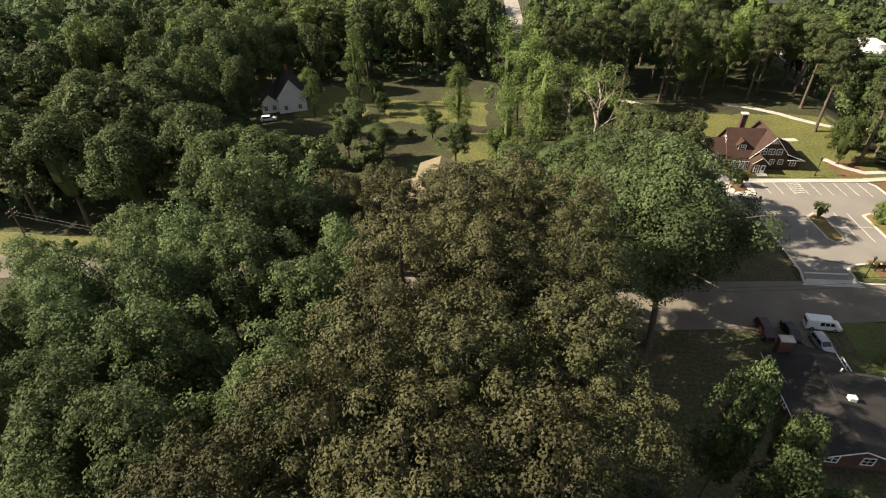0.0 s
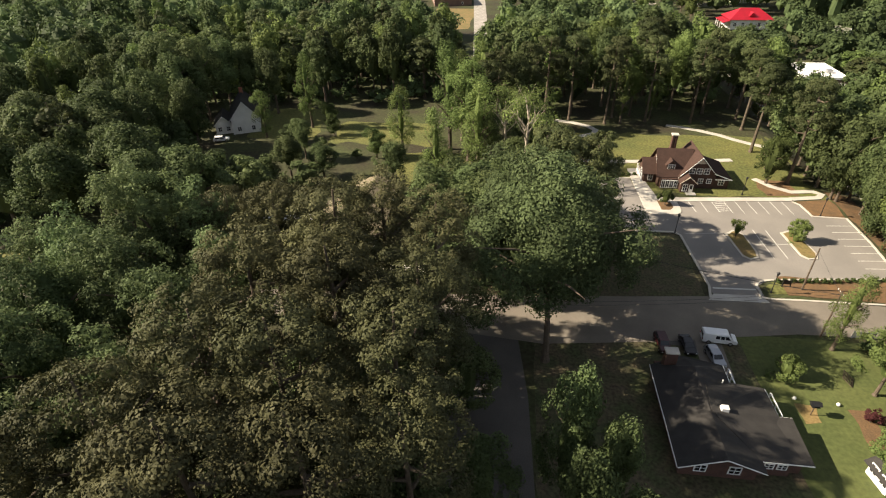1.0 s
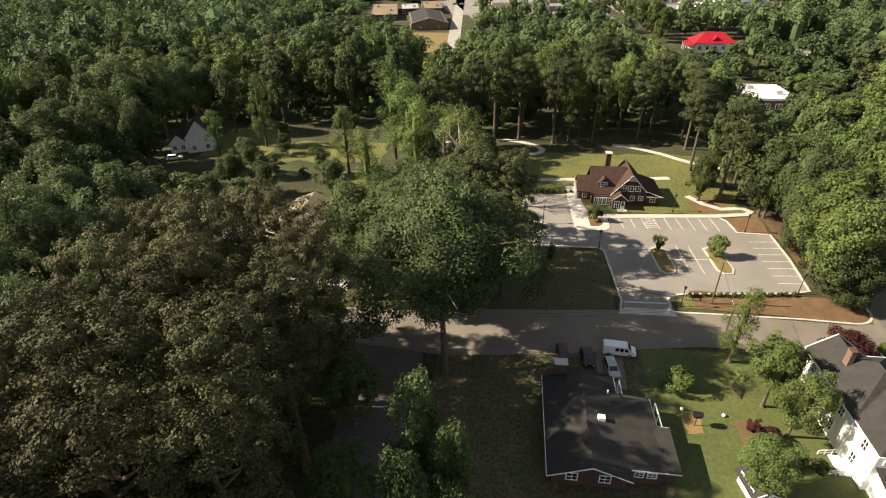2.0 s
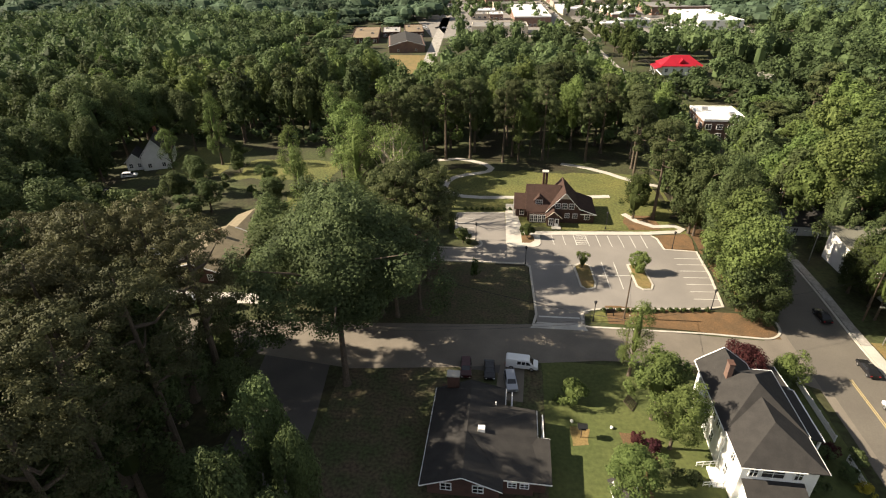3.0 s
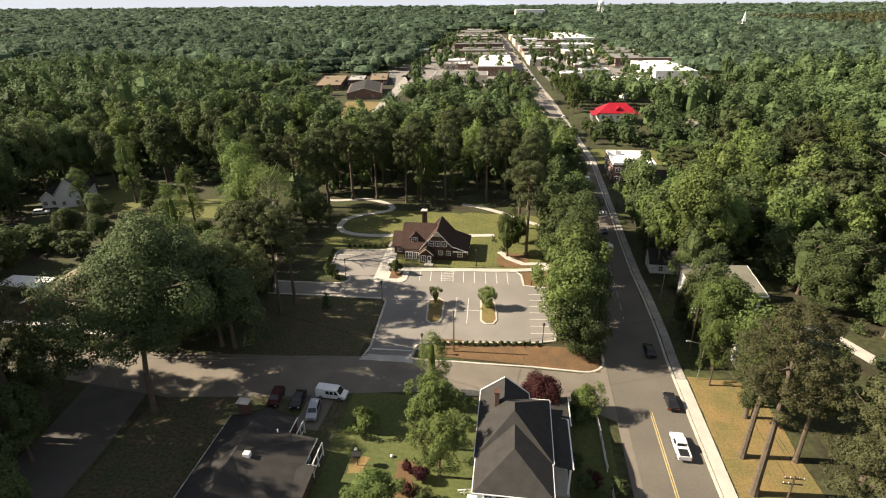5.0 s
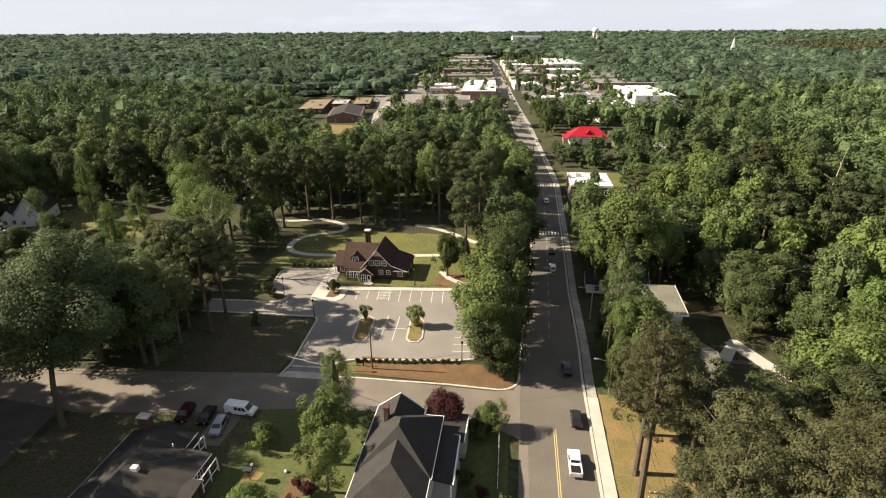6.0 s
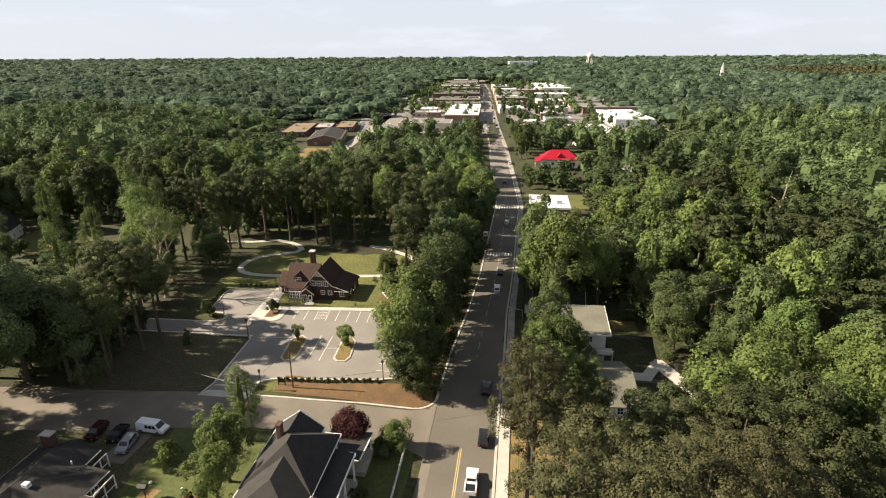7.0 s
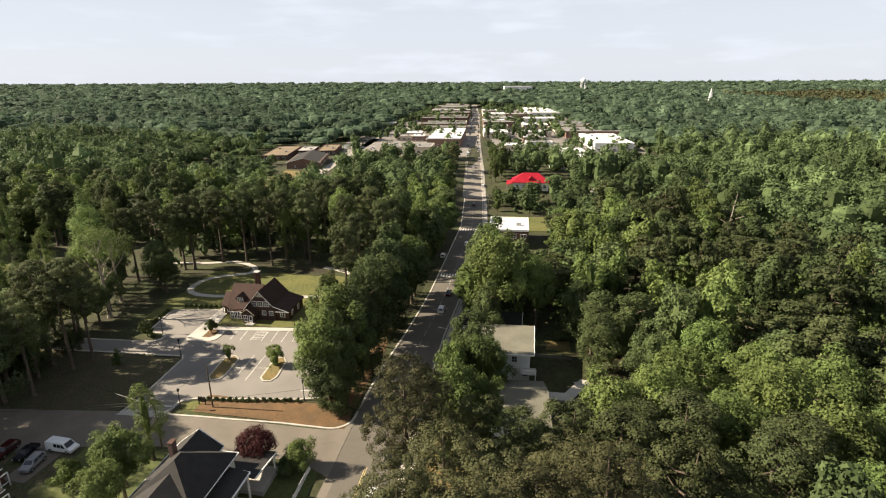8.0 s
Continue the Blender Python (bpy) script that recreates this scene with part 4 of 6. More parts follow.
    part("gutter", trim_line(bmesh.new(), (86.65, 65.9, 6.92), (86.65, 67.05, 6.92), 0.11, 0.14), M_TRIM, h, "white gutter boards")
    part("gutter", trim_line(bmesh.new(), (79.1, 67.05, 6.92), (82.8, 67.05, 9.75), 0.16, 0.3), M_TRIM, h, "white gutter boards")
    part("gutter", trim_line(bmesh.new(), (82.8, 67.05, 9.75), (86.65, 67.05, 6.92), 0.16, 0.3), M_TRIM, h, "white gutter boards")
    bm = bmesh.new()
    box(bm, 81.4, 82.1, 61.2, 62.3, 8.0, 11.3, 0.04)
    c = part("chimney", bm, M_BRICK_TOWN, h, "brown brick chimney")
    bm = bmesh.new()
    box(bm, 81.34, 82.16, 61.14, 62.36, 11.3, 11.45)
    part("cap", bm, M_BRICK_DARK, c)
    # side porch along the main street
    bm = bmesh.new()
    slab(bm, [(89.1, 54.2, 5.9), (92.5, 54.2, 5.25), (92.5, 63.8, 5.25), (89.1, 63.8, 5.9)])
    part("porch_roof", bm, M_SHINGLE, h)
    bm = bmesh.new()
    slab(bm, [(86.1, 65.4, 4.2), (93.0, 63.9, 4.0), (93.2, 71.4, 3.2), (86.1, 71.4, 3.3)])
    part("front_porch_roof", bm, M_SHINGLE, h)
    part("porch_gutter", trim_line(bmesh.new(), (92.5, 54.2, 5.15), (92.5, 63.8, 5.15), 0.2, 0.24), M_TRIM, h)
    part("porch_gutter", trim_line(bmesh.new(), (89.2, 63.85, 5.5), (92.5, 63.85, 5.15), 0.16, 0.2), M_TRIM, h)
    part("porch_gutter", trim_line(bmesh.new(), (93.1, 64.0, 3.9), (93.2, 71.4, 3.1), 0.16, 0.2), M_TRIM, h)
    for x, y, z in ((92.2, 54.6, 5.0), (92.2, 59.0, 5.0), (92.2, 63.4, 5.0), (92.8, 71.0, 3.1), (89.5, 71.0, 3.1), (86.4, 71.0, 3.1)):
        bm = bmesh.new()
        box(bm, x - 0.13, x + 0.13, y - 0.13, y + 0.13, g - 0.7, z)
        part("porch_post", bm, M_TRIM, h)
    bm = bmesh.new()
    box(bm, 89.1, 92.5, 54.2, 63.8, g - 0.8, g + 0.5)
    box(bm, 86.1, 93.2, 65.5, 71.4, g - 0.8, g + 0.4)
    part("porch_floor", bm, M_CONCRETE, h)
    # rear sun room below the eaves
    bm = bmesh.new()
    box(bm, 80.6, 87.2, 43.6, 48.0, g - 0.6, 3.1)
    part("sun_room", bm, M_SIDING_W, h)
    bm = bmesh.new()
    slab(bm, [(80.2, 43.2, 3.2), (87.6, 43.2, 3.2), (87.6, 48.0, 4.3), (80.2, 48.0, 4.3)])
    part("sun_room_roof", bm, M_SHINGLE, h)
    for x in (81.3, 86.6):
        window(h, (x, 47.95, 5.7), 0, 0.9, 1.5, 1)
    window(h, (83.6, 47.95, 5.7), 0, 2.6, 1.5, 1)
    for y in (50.5, 56.0, 57.6, 61.5, 64.2):
        window(h, (79.64 + (0.2 if y < 53 else 0), y, 5.3), -90, 0.9, 1.5, 1)
    for y in (51.2, 56.8, 60.5, 63.8):
        window(h, (79.64 + (0.2 if y < 53 else 0), y, 1.9), -90, 0.9, 1.6, 1)
    for x in (81.2, 84.6):
        window(h, (x, 66.56, 5.3), 180, 0.9, 1.5, 1)
    for y in (50.5, 56.5, 61.0):
        window(h, (89.16 - (0.2 if y < 53 else 0), y, 4.2 if y < 53 else 6.2), 90, 0.9, 1.0, 1)
    # bay on the west wall
    bm = bmesh.new()
    prism(bm, [(79.7, 61.0), (78.9, 61.5), (78.9, 63.3), (79.7, 63.8)], g - 0.5, 4.2)
    part("bay", bm, M_SIDING_W, h)
    # back steps with rail
    s = new("back_steps", None)
    s.parent = h
    for k in range(5):
        bm = bmesh.new()
        box(bm, 77.0 + 0.32 * k, 79.8, 49.8, 53.0, g - 0.6 + 0.18 * k, g - 0.4 + 0.18 * k)
        part("step", bm, M_TRIM, s)
    for y in (49.8, 53.0):
        bm = bmesh.new()
        trim_line(bm, (76.9, y, g + 0.9), (79.6, y, g + 1.6), 0.1, 0.1)
        trim_line(bm, (76.9, y, g + 0.4), (79.6, y, g + 1.1), 0.08, 0.08)
        for k in range(4):
            box(bm, 76.9 + 0.85 * k, 77.0 + 0.85 * k, y - 0.05, y + 0.05, g - 0.3, g + 0.95 + 0.2 * k)
        part("hand_rail", bm, M_TRIM, s)
    return h


white_house()


def ranch():
    """The low brick house with a wide charcoal roof."""
    h = thing("ranch_house", "low brick house with a wide charcoal shingle roof", "house")
    bm = bmesh.new()
    box(bm, 40.5, 50.0, 44.6, 62.0, 0, 2.9)
    box(bm, 50.0, 54.4, 45.6, 57.2, 0, 2.9)
    box(bm, 54.4, 56.0, 46.2, 52.0, 0, 2.9)
    solid(bm, [(40.5, 44.6, 2.9), (50.0, 44.6, 2.9), (45.2, 44.6, 4.9)], [(40.5, 58.0, 2.9), (50.0, 58.0, 2.9), (45.2, 58.0, 4.9)])
    part("wall", bm, M_BRICK_DARK, h, "dark red brick walls")
    bm = bmesh.new()
    slab(bm, [(39.7, 43.4, 3.0), (45.2, 43.4, 5.2), (45.2, 59.0, 5.2), (39.7, 61.0, 3.0)])
    slab(bm, [(45.2, 43.4, 5.2), (50.4, 43.4, 3.1), (50.4, 61.8, 3.1), (45.2, 59.0, 5.2)])
    slab(bm, [(39.7, 61.0, 3.0), (45.2, 59.0, 5.2), (50.4, 61.8, 3.1), (45.0, 63.4, 3.0)])
    part("main_roof", bm, M_SHINGLE, h)
    bm = bmesh.new()
    slab(bm, [(45.4, 51.0, 5.24), (45.4, 51.6, 5.24), (55.0, 57.8, 3.02), (55.0, 52.5, 3.3)])
    slab(bm, [(45.4, 51.0, 5.24), (55.0, 52.5, 3.3), (56.7, 52.5, 3.22), (56.7, 45.3, 2.95), (50.3, 45.3, 3.15)])
    slab(bm, [(45.4, 51.6, 5.24), (46.0, 56.0, 5.0), (50.4, 58.3, 3.16), (55.0, 57.8, 3.02)])
    part("side_roof", bm, M_SHINGLE, h)
    part("gutter", trim_line(bmesh.new(), (39.65, 43.4, 2.9), (39.65, 61.0, 2.9), 0.08, 0.13), M_TRIM, h, "white gutter boards")
    part("gutter", trim_line(bmesh.new(), (39.7, 43.35, 2.9), (45.2, 43.35, 5.1), 0.08, 0.13), M_TRIM, h, "white gutter boards")
    part("gutter", trim_line(bmesh.new(), (45.2, 43.35, 5.1), (50.4, 43.35, 3.0), 0.08, 0.13), M_TRIM, h, "white gutter boards")
    part("gutter", trim_line(bmesh.new(), (50.35, 43.4, 3.0), (50.35, 45.2, 3.0), 0.08, 0.13), M_TRIM, h, "white gutter boards")
    part("gutter", trim_line(bmesh.new(), (50.4, 45.25, 2.95), (56.7, 45.25, 2.85), 0.08, 0.13), M_TRIM, h, "white gutter boards")
    part("gutter", trim_line(bmesh.new(), (55.0, 52.6, 3.1), (56.75, 52.55, 3.1), 0.08, 0.13), M_TRIM, h, "white gutter boards")
    part("gutter", trim_line(bmesh.new(), (55.05, 52.5, 3.1), (55.05, 57.8, 2.9), 0.10, 0.16), M_TRIM, h, "white gutter boards")
    part("gutter", trim_line(bmesh.new(), (50.45, 58.3, 3.0), (50.45, 61.8, 3.0), 0.10, 0.16), M_TRIM, h, "white gutter boards")
    bm = bmesh.new()
    box(bm, 41.4, 43.2, 60.4, 61.6, 2.5, 6.0, 0.05)
    c = part("chimney", bm, M_BRICK_DARK, h, "red brick chimney")
    bm = bmesh.new()
    box(bm, 41.3, 43.3, 60.3, 61.7, 6.0, 6.2)
    part("cap", bm, M_CONCRETE, c)
    bm = bmesh.new()
    box(bm, 46.7, 47.7, 51.2, 52.0, 4.7, 5.45, 0.05)
    part("roof_vent", bm, M_TRIM, h, "white roof vent")
    bm = bmesh.new()
    tube(bm, (49.0, 57.6, 3.4), (49.0, 57.6, 4.3), 0.1, 0.1)
    part("vent_pipe", bm, M_TRIM, h)
    for x in (43.0, 47.2):
        window(h, (x, 44.54, 1.7), 0, 1.3, 1.2, 1)
    for x in (51.6, 53.2):
        window(h, (x, 45.54, 1.9), 0, 1.0, 0.8, 1)
    for y in (48.0, 53.0, 57.5):
        window(h, (40.44, y, 1.7), -90, 1.2, 1.2, 1)
    window(h, (54.46, 55.0, 1.6), 90, 1.2, 1.2, 1)
    # two open porch frames on the drive side
    for y0, y1, x in ((58.6, 61.6, 51.4), (53.2, 57.4, 55.9)):
        bm = bmesh.new()
        for y in (y0, (y0 + y1) / 2, y1):
            box(bm, x - 0.08, x + 0.08, y - 0.08, y + 0.08, 0, 2.6)
        trim_line(bm, (x, y0, 2.6), (x, y1, 2.6), 0.14, 0.16)
        trim_line(bm, (x, y0, 0.9), (x, y1, 0.9), 0.1, 0.1)
        part("porch_frame", bm, M_TRIM, h, "white post and rail frame")
    return h


ranch()


def simple_house(name, label, x, y, turn, w, d, wall, z0, ridge, wall_mat, roof_mat, wins=2, chimney=True, storeys=1):
    """A gabled house, its ridge along its length d."""
    h = thing(name, label, "house", "", pose(x, y, ground_height(x, y), 0, 0, turn))
    bm = bmesh.new()
    box(bm, -w / 2, w / 2, -d / 2, d / 2, -0.4, wall)
    solid(bm, [(-w / 2, -d / 2, wall), (w / 2, -d / 2, wall), (0, -d / 2, ridge - 0.25)], [(-w / 2, d / 2, wall), (w / 2, d / 2, wall), (0, d / 2, ridge - 0.25)])
    part("wall", bm, wall_mat, h)
    o = 0.5
    for s in (-1, 1):
        bm = bmesh.new()
        slab(bm, [(0, -d / 2 - o, ridge), (0, d / 2 + o, ridge), (s * (w / 2 + o), d / 2 + o, wall - 0.15), (s * (w / 2 + o), -d / 2 - o, wall - 0.15)])
        bmesh.ops.recalc_face_normals(bm, faces=bm.faces[:])
        part("roof", bm, roof_mat, h)
    bm = bmesh.new()
    for s in (-1, 1):
        trim_line(bm, (0, -d / 2 - o - 0.05, ridge - 0.1), (s * (w / 2 + o), -d / 2 - o - 0.05, wall - 0.25), 0.1, 0.22)
    part("gable_trim", bm, M_TRIM, h)
    for st in range(storeys):
        zc = 1.6 + 2.8 * st
        for k in range(wins):
            window(h, (-w / 2 + w * (k + 0.5) / wins, -d / 2 - 0.05, zc), 0, 1.0, 1.3, 1)
        for s in (-1, 1):
            for k in range(wins + 1):
                window(h, (s * (w / 2 + 0.05), -d / 2 + d * (k + 0.5) / (wins + 1), zc), 90 * s, 1.0, 1.3, 1)
    if chimney:
        bm = bmesh.new()
        box(bm, -0.5, 0.5, d * 0.2, d * 0.2 + 0.9, ridge - 1.5, ridge + 1.3, 0.04)
        part("chimney", bm, M_BRICK, h)
    return h


simple_house("white_cottage", "white gabled cottage with a grey roof among trees", -68.0, 160.0, 24, 8.4, 14.0, 4.6, 0, 10.2, M_SIDING_W, M_SHINGLE, 2, True, 1)
simple_house("cottage_wing", "white gabled cottage wing with a grey roof", -73.6, 156.0, 24, 5.0, 8.0, 3.0, 0, 5.8, M_SIDING_W, M_SHINGLE, 2, False, 1)
simple_house("tan_house", "low house with a tan shingle roof under trees", -17.0, 98.5, 0, 14.5, 17.0, 2.9, 0, 5.2, M_BRICK_DARK, M_SHINGLE_TAN, 2, True, 1)
simple_house("tan_house_wing", "rear wing with a tan shingle roof", -15.0, 112.6, 0, 9.5, 9.6, 2.9, 0, 4.9, M_BRICK_DARK, M_SHINGLE_TAN, 2, False, 1)
simple_house("tan_gable_house", "small house with a weathered grey-tan roof under trees", 132.4, 93.6, -86, 15.0, 13.0, 2.9, 0, 5.5, M_SIDING_W, M_ROOF_OLIVE, 1, False, 1)
simple_house("garden_shed", "small white garden shed with a dark roof", 66.2, 46.0, 10, 2.6, 3.4, 2.0, 0, 2.9, M_SIDING_W, M_SHINGLE, 1, False, 1)
simple_house("brown_house", "low house with a long dark brown roof half hidden by trees", 126.5, 133.0, 88, 8.0, 15.0, 3.2, 0, 5.6, M_SIDING_W, M_SHINGLE, 2, False, 1)


def flat_house():
    """The white two-storey house with a nearly flat grey roof and a deck."""
    g = ground_height(129, 112)
    h = thing("flat_roof_house", "white two-storey house with a low grey roof", "house")
    bm = bmesh.new()
    box(bm, 122.6, 136.0, 106.2, 117.8, g - 0.4, 5.9)
    part("wall", bm, M_SIDING_W, h)
    bm = bmesh.new()
    slab(bm, [(121.8, 105.2, 5.75), (136.8, 105.2, 5.95), (137.1, 118.6, 6.5), (122.1, 118.6, 6.3)], 0.25)
    part("roof", bm, M_ROOF_OLIVE, h)
    part("gutter", trim_line(bmesh.new(), (121.8, 105.15, 5.6), (136.8, 105.15, 5.8), 0.14, 0.3), M_TRIM, h)
    part("gutter", trim_line(bmesh.new(), (136.85, 105.2, 5.8), (137.15, 118.6, 6.35), 0.14, 0.3), M_TRIM, h)
    for x in (130.2, 132.6):
        window(h, (x, 106.14, 4.2), 0, 1.0, 1.3, 1)
    window(h, (135.0, 106.14, 1.0), 0, 1.0, 1.6, 1)
    for y in (109.0, 114.0):
        window(h, (136.06, y, 3.8), 90, 1.1, 1.3, 1)
    bm = bmesh.new()
    box(bm, 134.0, 137.4, 103.4, 106.2, 2.0, 2.2)
    part("deck", bm, M_CONCRETE, h)
    for x in (134.2, 137.2):
        bm = bmesh.new()
        box(bm, x - 0.08, x + 0.08, 103.5, 103.66, g - 0.3, 3.1)
        part("deck_post", bm, M_TRIM, h)
    bm = bmesh.new()
    box(bm, 134.0, 137.4, 103.5, 103.58, 3.0, 3.1)
    part("deck_rail", bm, M_TRIM, h)


flat_house()
bm = bmesh.new()
slab(bm, [(-37.0, 96.0, 2.9), (-25.4, 96.0, 2.9), (-25.4, 101.0, 3.0), (-37.0, 101.0, 3.0)], 0.2)
carport = thing("carport", "flat-roofed carport beside the tan house", "carport")
part("roof", bm, M_MEMBRANE, carport)
for x, y in ((-36.6, 96.4), (-31.2, 96.4), (-25.8, 96.4), (-36.6, 100.6), (-31.2, 100.6), (-25.8, 100.6)):
    bm = bmesh.new()
    box(bm, x - 0.07, x + 0.07, y - 0.07, y + 0.07, 0, 2.75)
    part("post", bm, M_TRIM, carport)


# ---- town buildings ----
def block(name, label, x, y, turn, w, d, hgt, wall_mat, roof_mat, bays=4, storeys=1):
    """A flat-roofed commercial building with a parapet and a row of windows."""
    b = thing(name, label, "building", "town buildings", pose(x, y, ground_height(x, y), 0, 0, turn))
    bm = bmesh.new()
    box(bm, -w / 2, w / 2, -d / 2, d / 2, -0.5, hgt)
    part("wall", bm, wall_mat, b)
    bm = bmesh.new()
    p = 0.35
    box(bm, -w / 2 - 0.06, w / 2 + 0.06, -d / 2 - 0.06, -d / 2 + p, hgt - 0.2, hgt + 0.6)
    box(bm, -w / 2 - 0.06, w / 2 + 0.06, d / 2 - p, d / 2 + 0.06, hgt - 0.2, hgt + 0.6)
    box(bm, -w / 2 - 0.06, -w / 2 + p, -d / 2 + p, d / 2 - p, hgt - 0.2, hgt + 0.6)
    box(bm, w / 2 - p, w / 2 + 0.06, -d / 2 + p, d / 2 - p, hgt - 0.2, hgt + 0.6)
    part("parapet", bm, wall_mat if roof_mat is not M_MEMBRANE else M_TRIM, b)
    bm = bmesh.new()
    box(bm, -w / 2 + p, w / 2 - p, -d / 2 + p, d / 2 - p, hgt, hgt + 0.3)
    part("roof", bm, roof_mat, b)
    for k in range(2):
        bm = bmesh.new()
        ux, uy = (-0.25 + 0.5 * k) * w, (0.2 - 0.35 * k) * d
        box(bm, ux - 1.0, ux + 1.0, uy - 0.8, uy + 0.8, hgt + 0.3, hgt + 1.5, 0.05)
        part("roof_unit", bm, M_CHROME, b)
    for st in range(storeys):
        for k in range(bays):
            for at, turn2 in (((-w / 2 + w * (k + 0.5) / bays, -d / 2 - 0.04, 1.9 + 3.4 * st), 0), ((-w / 2 - 0.04, -d / 2 + d * (k + 0.5) / bays, 1.9 + 3.4 * st), -90)):
                window(b, at, turn2, min(2.4, w / bays * 0.5), 1.7, 1)
    return b


block("brick_hall", "brick two-storey building with a white flat roof", 129.0, 219.5, 0, 16.0, 20.0, 7.6, M_BRICK_TOWN, M_MEMBRANE, 4, 2)
block("large_shop", "long shop with a bright white flat roof", 60.5, 553.0, 3, 31.0, 104.0, 8.0, M_BRICK_TOWN, M_MEMBRANE, 8)
block("grey_shop", "long low shop with a grey roof", 36.0, 468.0, 3, 44.0, 28.0, 6.0, M_STUCCO, M_ROOF_GREY, 6)
block("small_store", "small store with a white flat roof", 19.0, 590.0, 3, 17.0, 22.0, 5.0, M_STUCCO, M_MEMBRANE, 3)
block("white_store", "large store with a bright white roof", 212.0, 536.0, 4, 34.0, 84.0, 7.0, M_SIDING_W, M_MEMBRANE, 5)
block("corner_store", "white store with a pale roof among trees", 171.0, 440.0, 4, 28.0, 52.0, 6.0, M_SIDING_W, M_MEMBRANE, 4)
block("long_store", "wide low store with a pale roof", 212.0, 628.0, 4, 66.0, 56.0, 7.0, M_BRICK_TOWN, M_ROOF_GREY, 6)
block("pale_store", "large pale store with a white roof", 194.0, 704.0, 4, 46.0, 72.0, 7.0, M_STUCCO, M_ROOF_GREY, 5)
block("warehouse", "wide white warehouse with a flat roof", 176.0, 965.0, 4, 74.0, 150.0, 8.0, M_SIDING_W, M_MEMBRANE, 6)
block("white_depot", "white depot in the trees", 306.0, 536.0, -8, 30.0, 16.0, 6.0, M_SIDING_W, M_MEMBRANE, 3)
block("cream_store", "cream store among trees", 300.0, 470.0, -8, 20.0, 12.0, 4.5, M_STUCCO, M_ROOF_GREY, 3)
block("far_hall", "far white hall on the rise", 118.0, 2300.0, 6, 110.0, 60.0, 22.0, M_SIDING_W, M_MEMBRANE, 3)
block("school_wing", "low brick wing with a flat ochre roof", -66.0, 438.0, 11, 20.0, 60.0, 3.6, M_BRICK_DARK, M_ORANGE, 4)
block("school_wing", "low brick wing with a flat ochre roof", -33.0, 462.0, 11, 15.0, 44.0, 3.6, M_BRICK_DARK, M_ORANGE, 4)
block("school_link", "low link building with a grey roof", -49.0, 452.0, 11, 14.0, 30.0, 3.8, M_BRICK_DARK, M_ROOF_GREY, 3)
rt = random.Random(5)
# rows of shops along the main street: start, length, how far back they reach, height
for side, rows in ((-1, ((632, 24, 46, 6.5), (658, 26, 54, 8.0), (690, 30, 50, 7.0), (734, 26, 62, 9.5), (762, 34, 56, 9.0), (800, 24, 60, 8.0), (828, 40, 58, 10.0), (872, 30, 52, 8.0), (906, 36, 64, 9.0), (948, 44, 60, 8.5), (1000, 40, 52, 9.0), (1048, 50, 60, 8.0), (1110, 48, 48, 8.0))),
                   (1, ((588, 32, 26, 6.5), (628, 20, 24, 5.5), (664, 26, 30, 6.0), (696, 34, 38, 8.5), (734, 26, 40, 7.5), (764, 48, 42, 8.0), (822, 24, 30, 6.5), (858, 30, 34, 7.0), (900, 28, 30, 8.0), (944, 36, 34, 7.0)))):
    for y, length, deep, tall in rows:
        yc = y + length / 2
        block("shop", "brick shop with a flat roof on the main street" if tall > 7.6 else "cream shop with a flat roof on the main street", main_x(yc) + side * (10.5 + deep / 2), yc, 6, deep, length, tall,
              M_BRICK_TOWN if tall > 7.6 else M_STUCCO, rt.choice((M_ROOF_GREY, M_ROOF_GREY, M_SHINGLE_GREY) if side < 0 else (M_MEMBRANE, M_ROOF_GREY, M_ROOF_GREY)), 3)
for x, y, w, d in ((14, 560, 16, 14), (30, 556, 12, 16), (150, 612, 30, 24), (146, 560, 22, 20), (128, 500, 18, 16), (150, 700, 30, 30), (262, 610, 26, 18), (158, 800, 44, 30), (240, 770, 44, 26), (130, 880, 40, 26), (-44, 720, 26, 16), (-40, 620, 22, 14), (150, 520, 24, 16)):
    block("store", "low commercial building with a flat roof", x, y, 5, w, d, rt.uniform(4.5, 7.0), rt.choice((M_STUCCO, M_BRICK_TOWN, M_SIDING_W)), rt.choice((M_MEMBRANE, M_ROOF_GREY, M_ROOF_GREY)), 3)
structure("shop_car_park", sheet(bmesh.new(), [(-35, 566), (-8, 568), (20, 500), (12, 446), (24, 436), (2, 422)][::-1], 0.03), M_ASPHALT_LOT, "grey car park beside the shops", "parking lot")
structure("town_paving", sheet(bmesh.new(), [(-14, 436), (90, 446), (62, 818), (10, 1230), (-60, 1220), (-20, 830), (-70, 640)][::-1], 0.02), M_ASPHALT_LOT, "grey paved yards and car parks of the town", "pavement")
structure("town_paving", sheet(bmesh.new(), [(112, 448), (240, 462), (260, 700), (240, 900), (230, 1120), (60, 1230), (76, 818), (102, 566)], 0.02), M_ASPHALT_LOT, "grey paved yards and car parks of the town", "pavement")


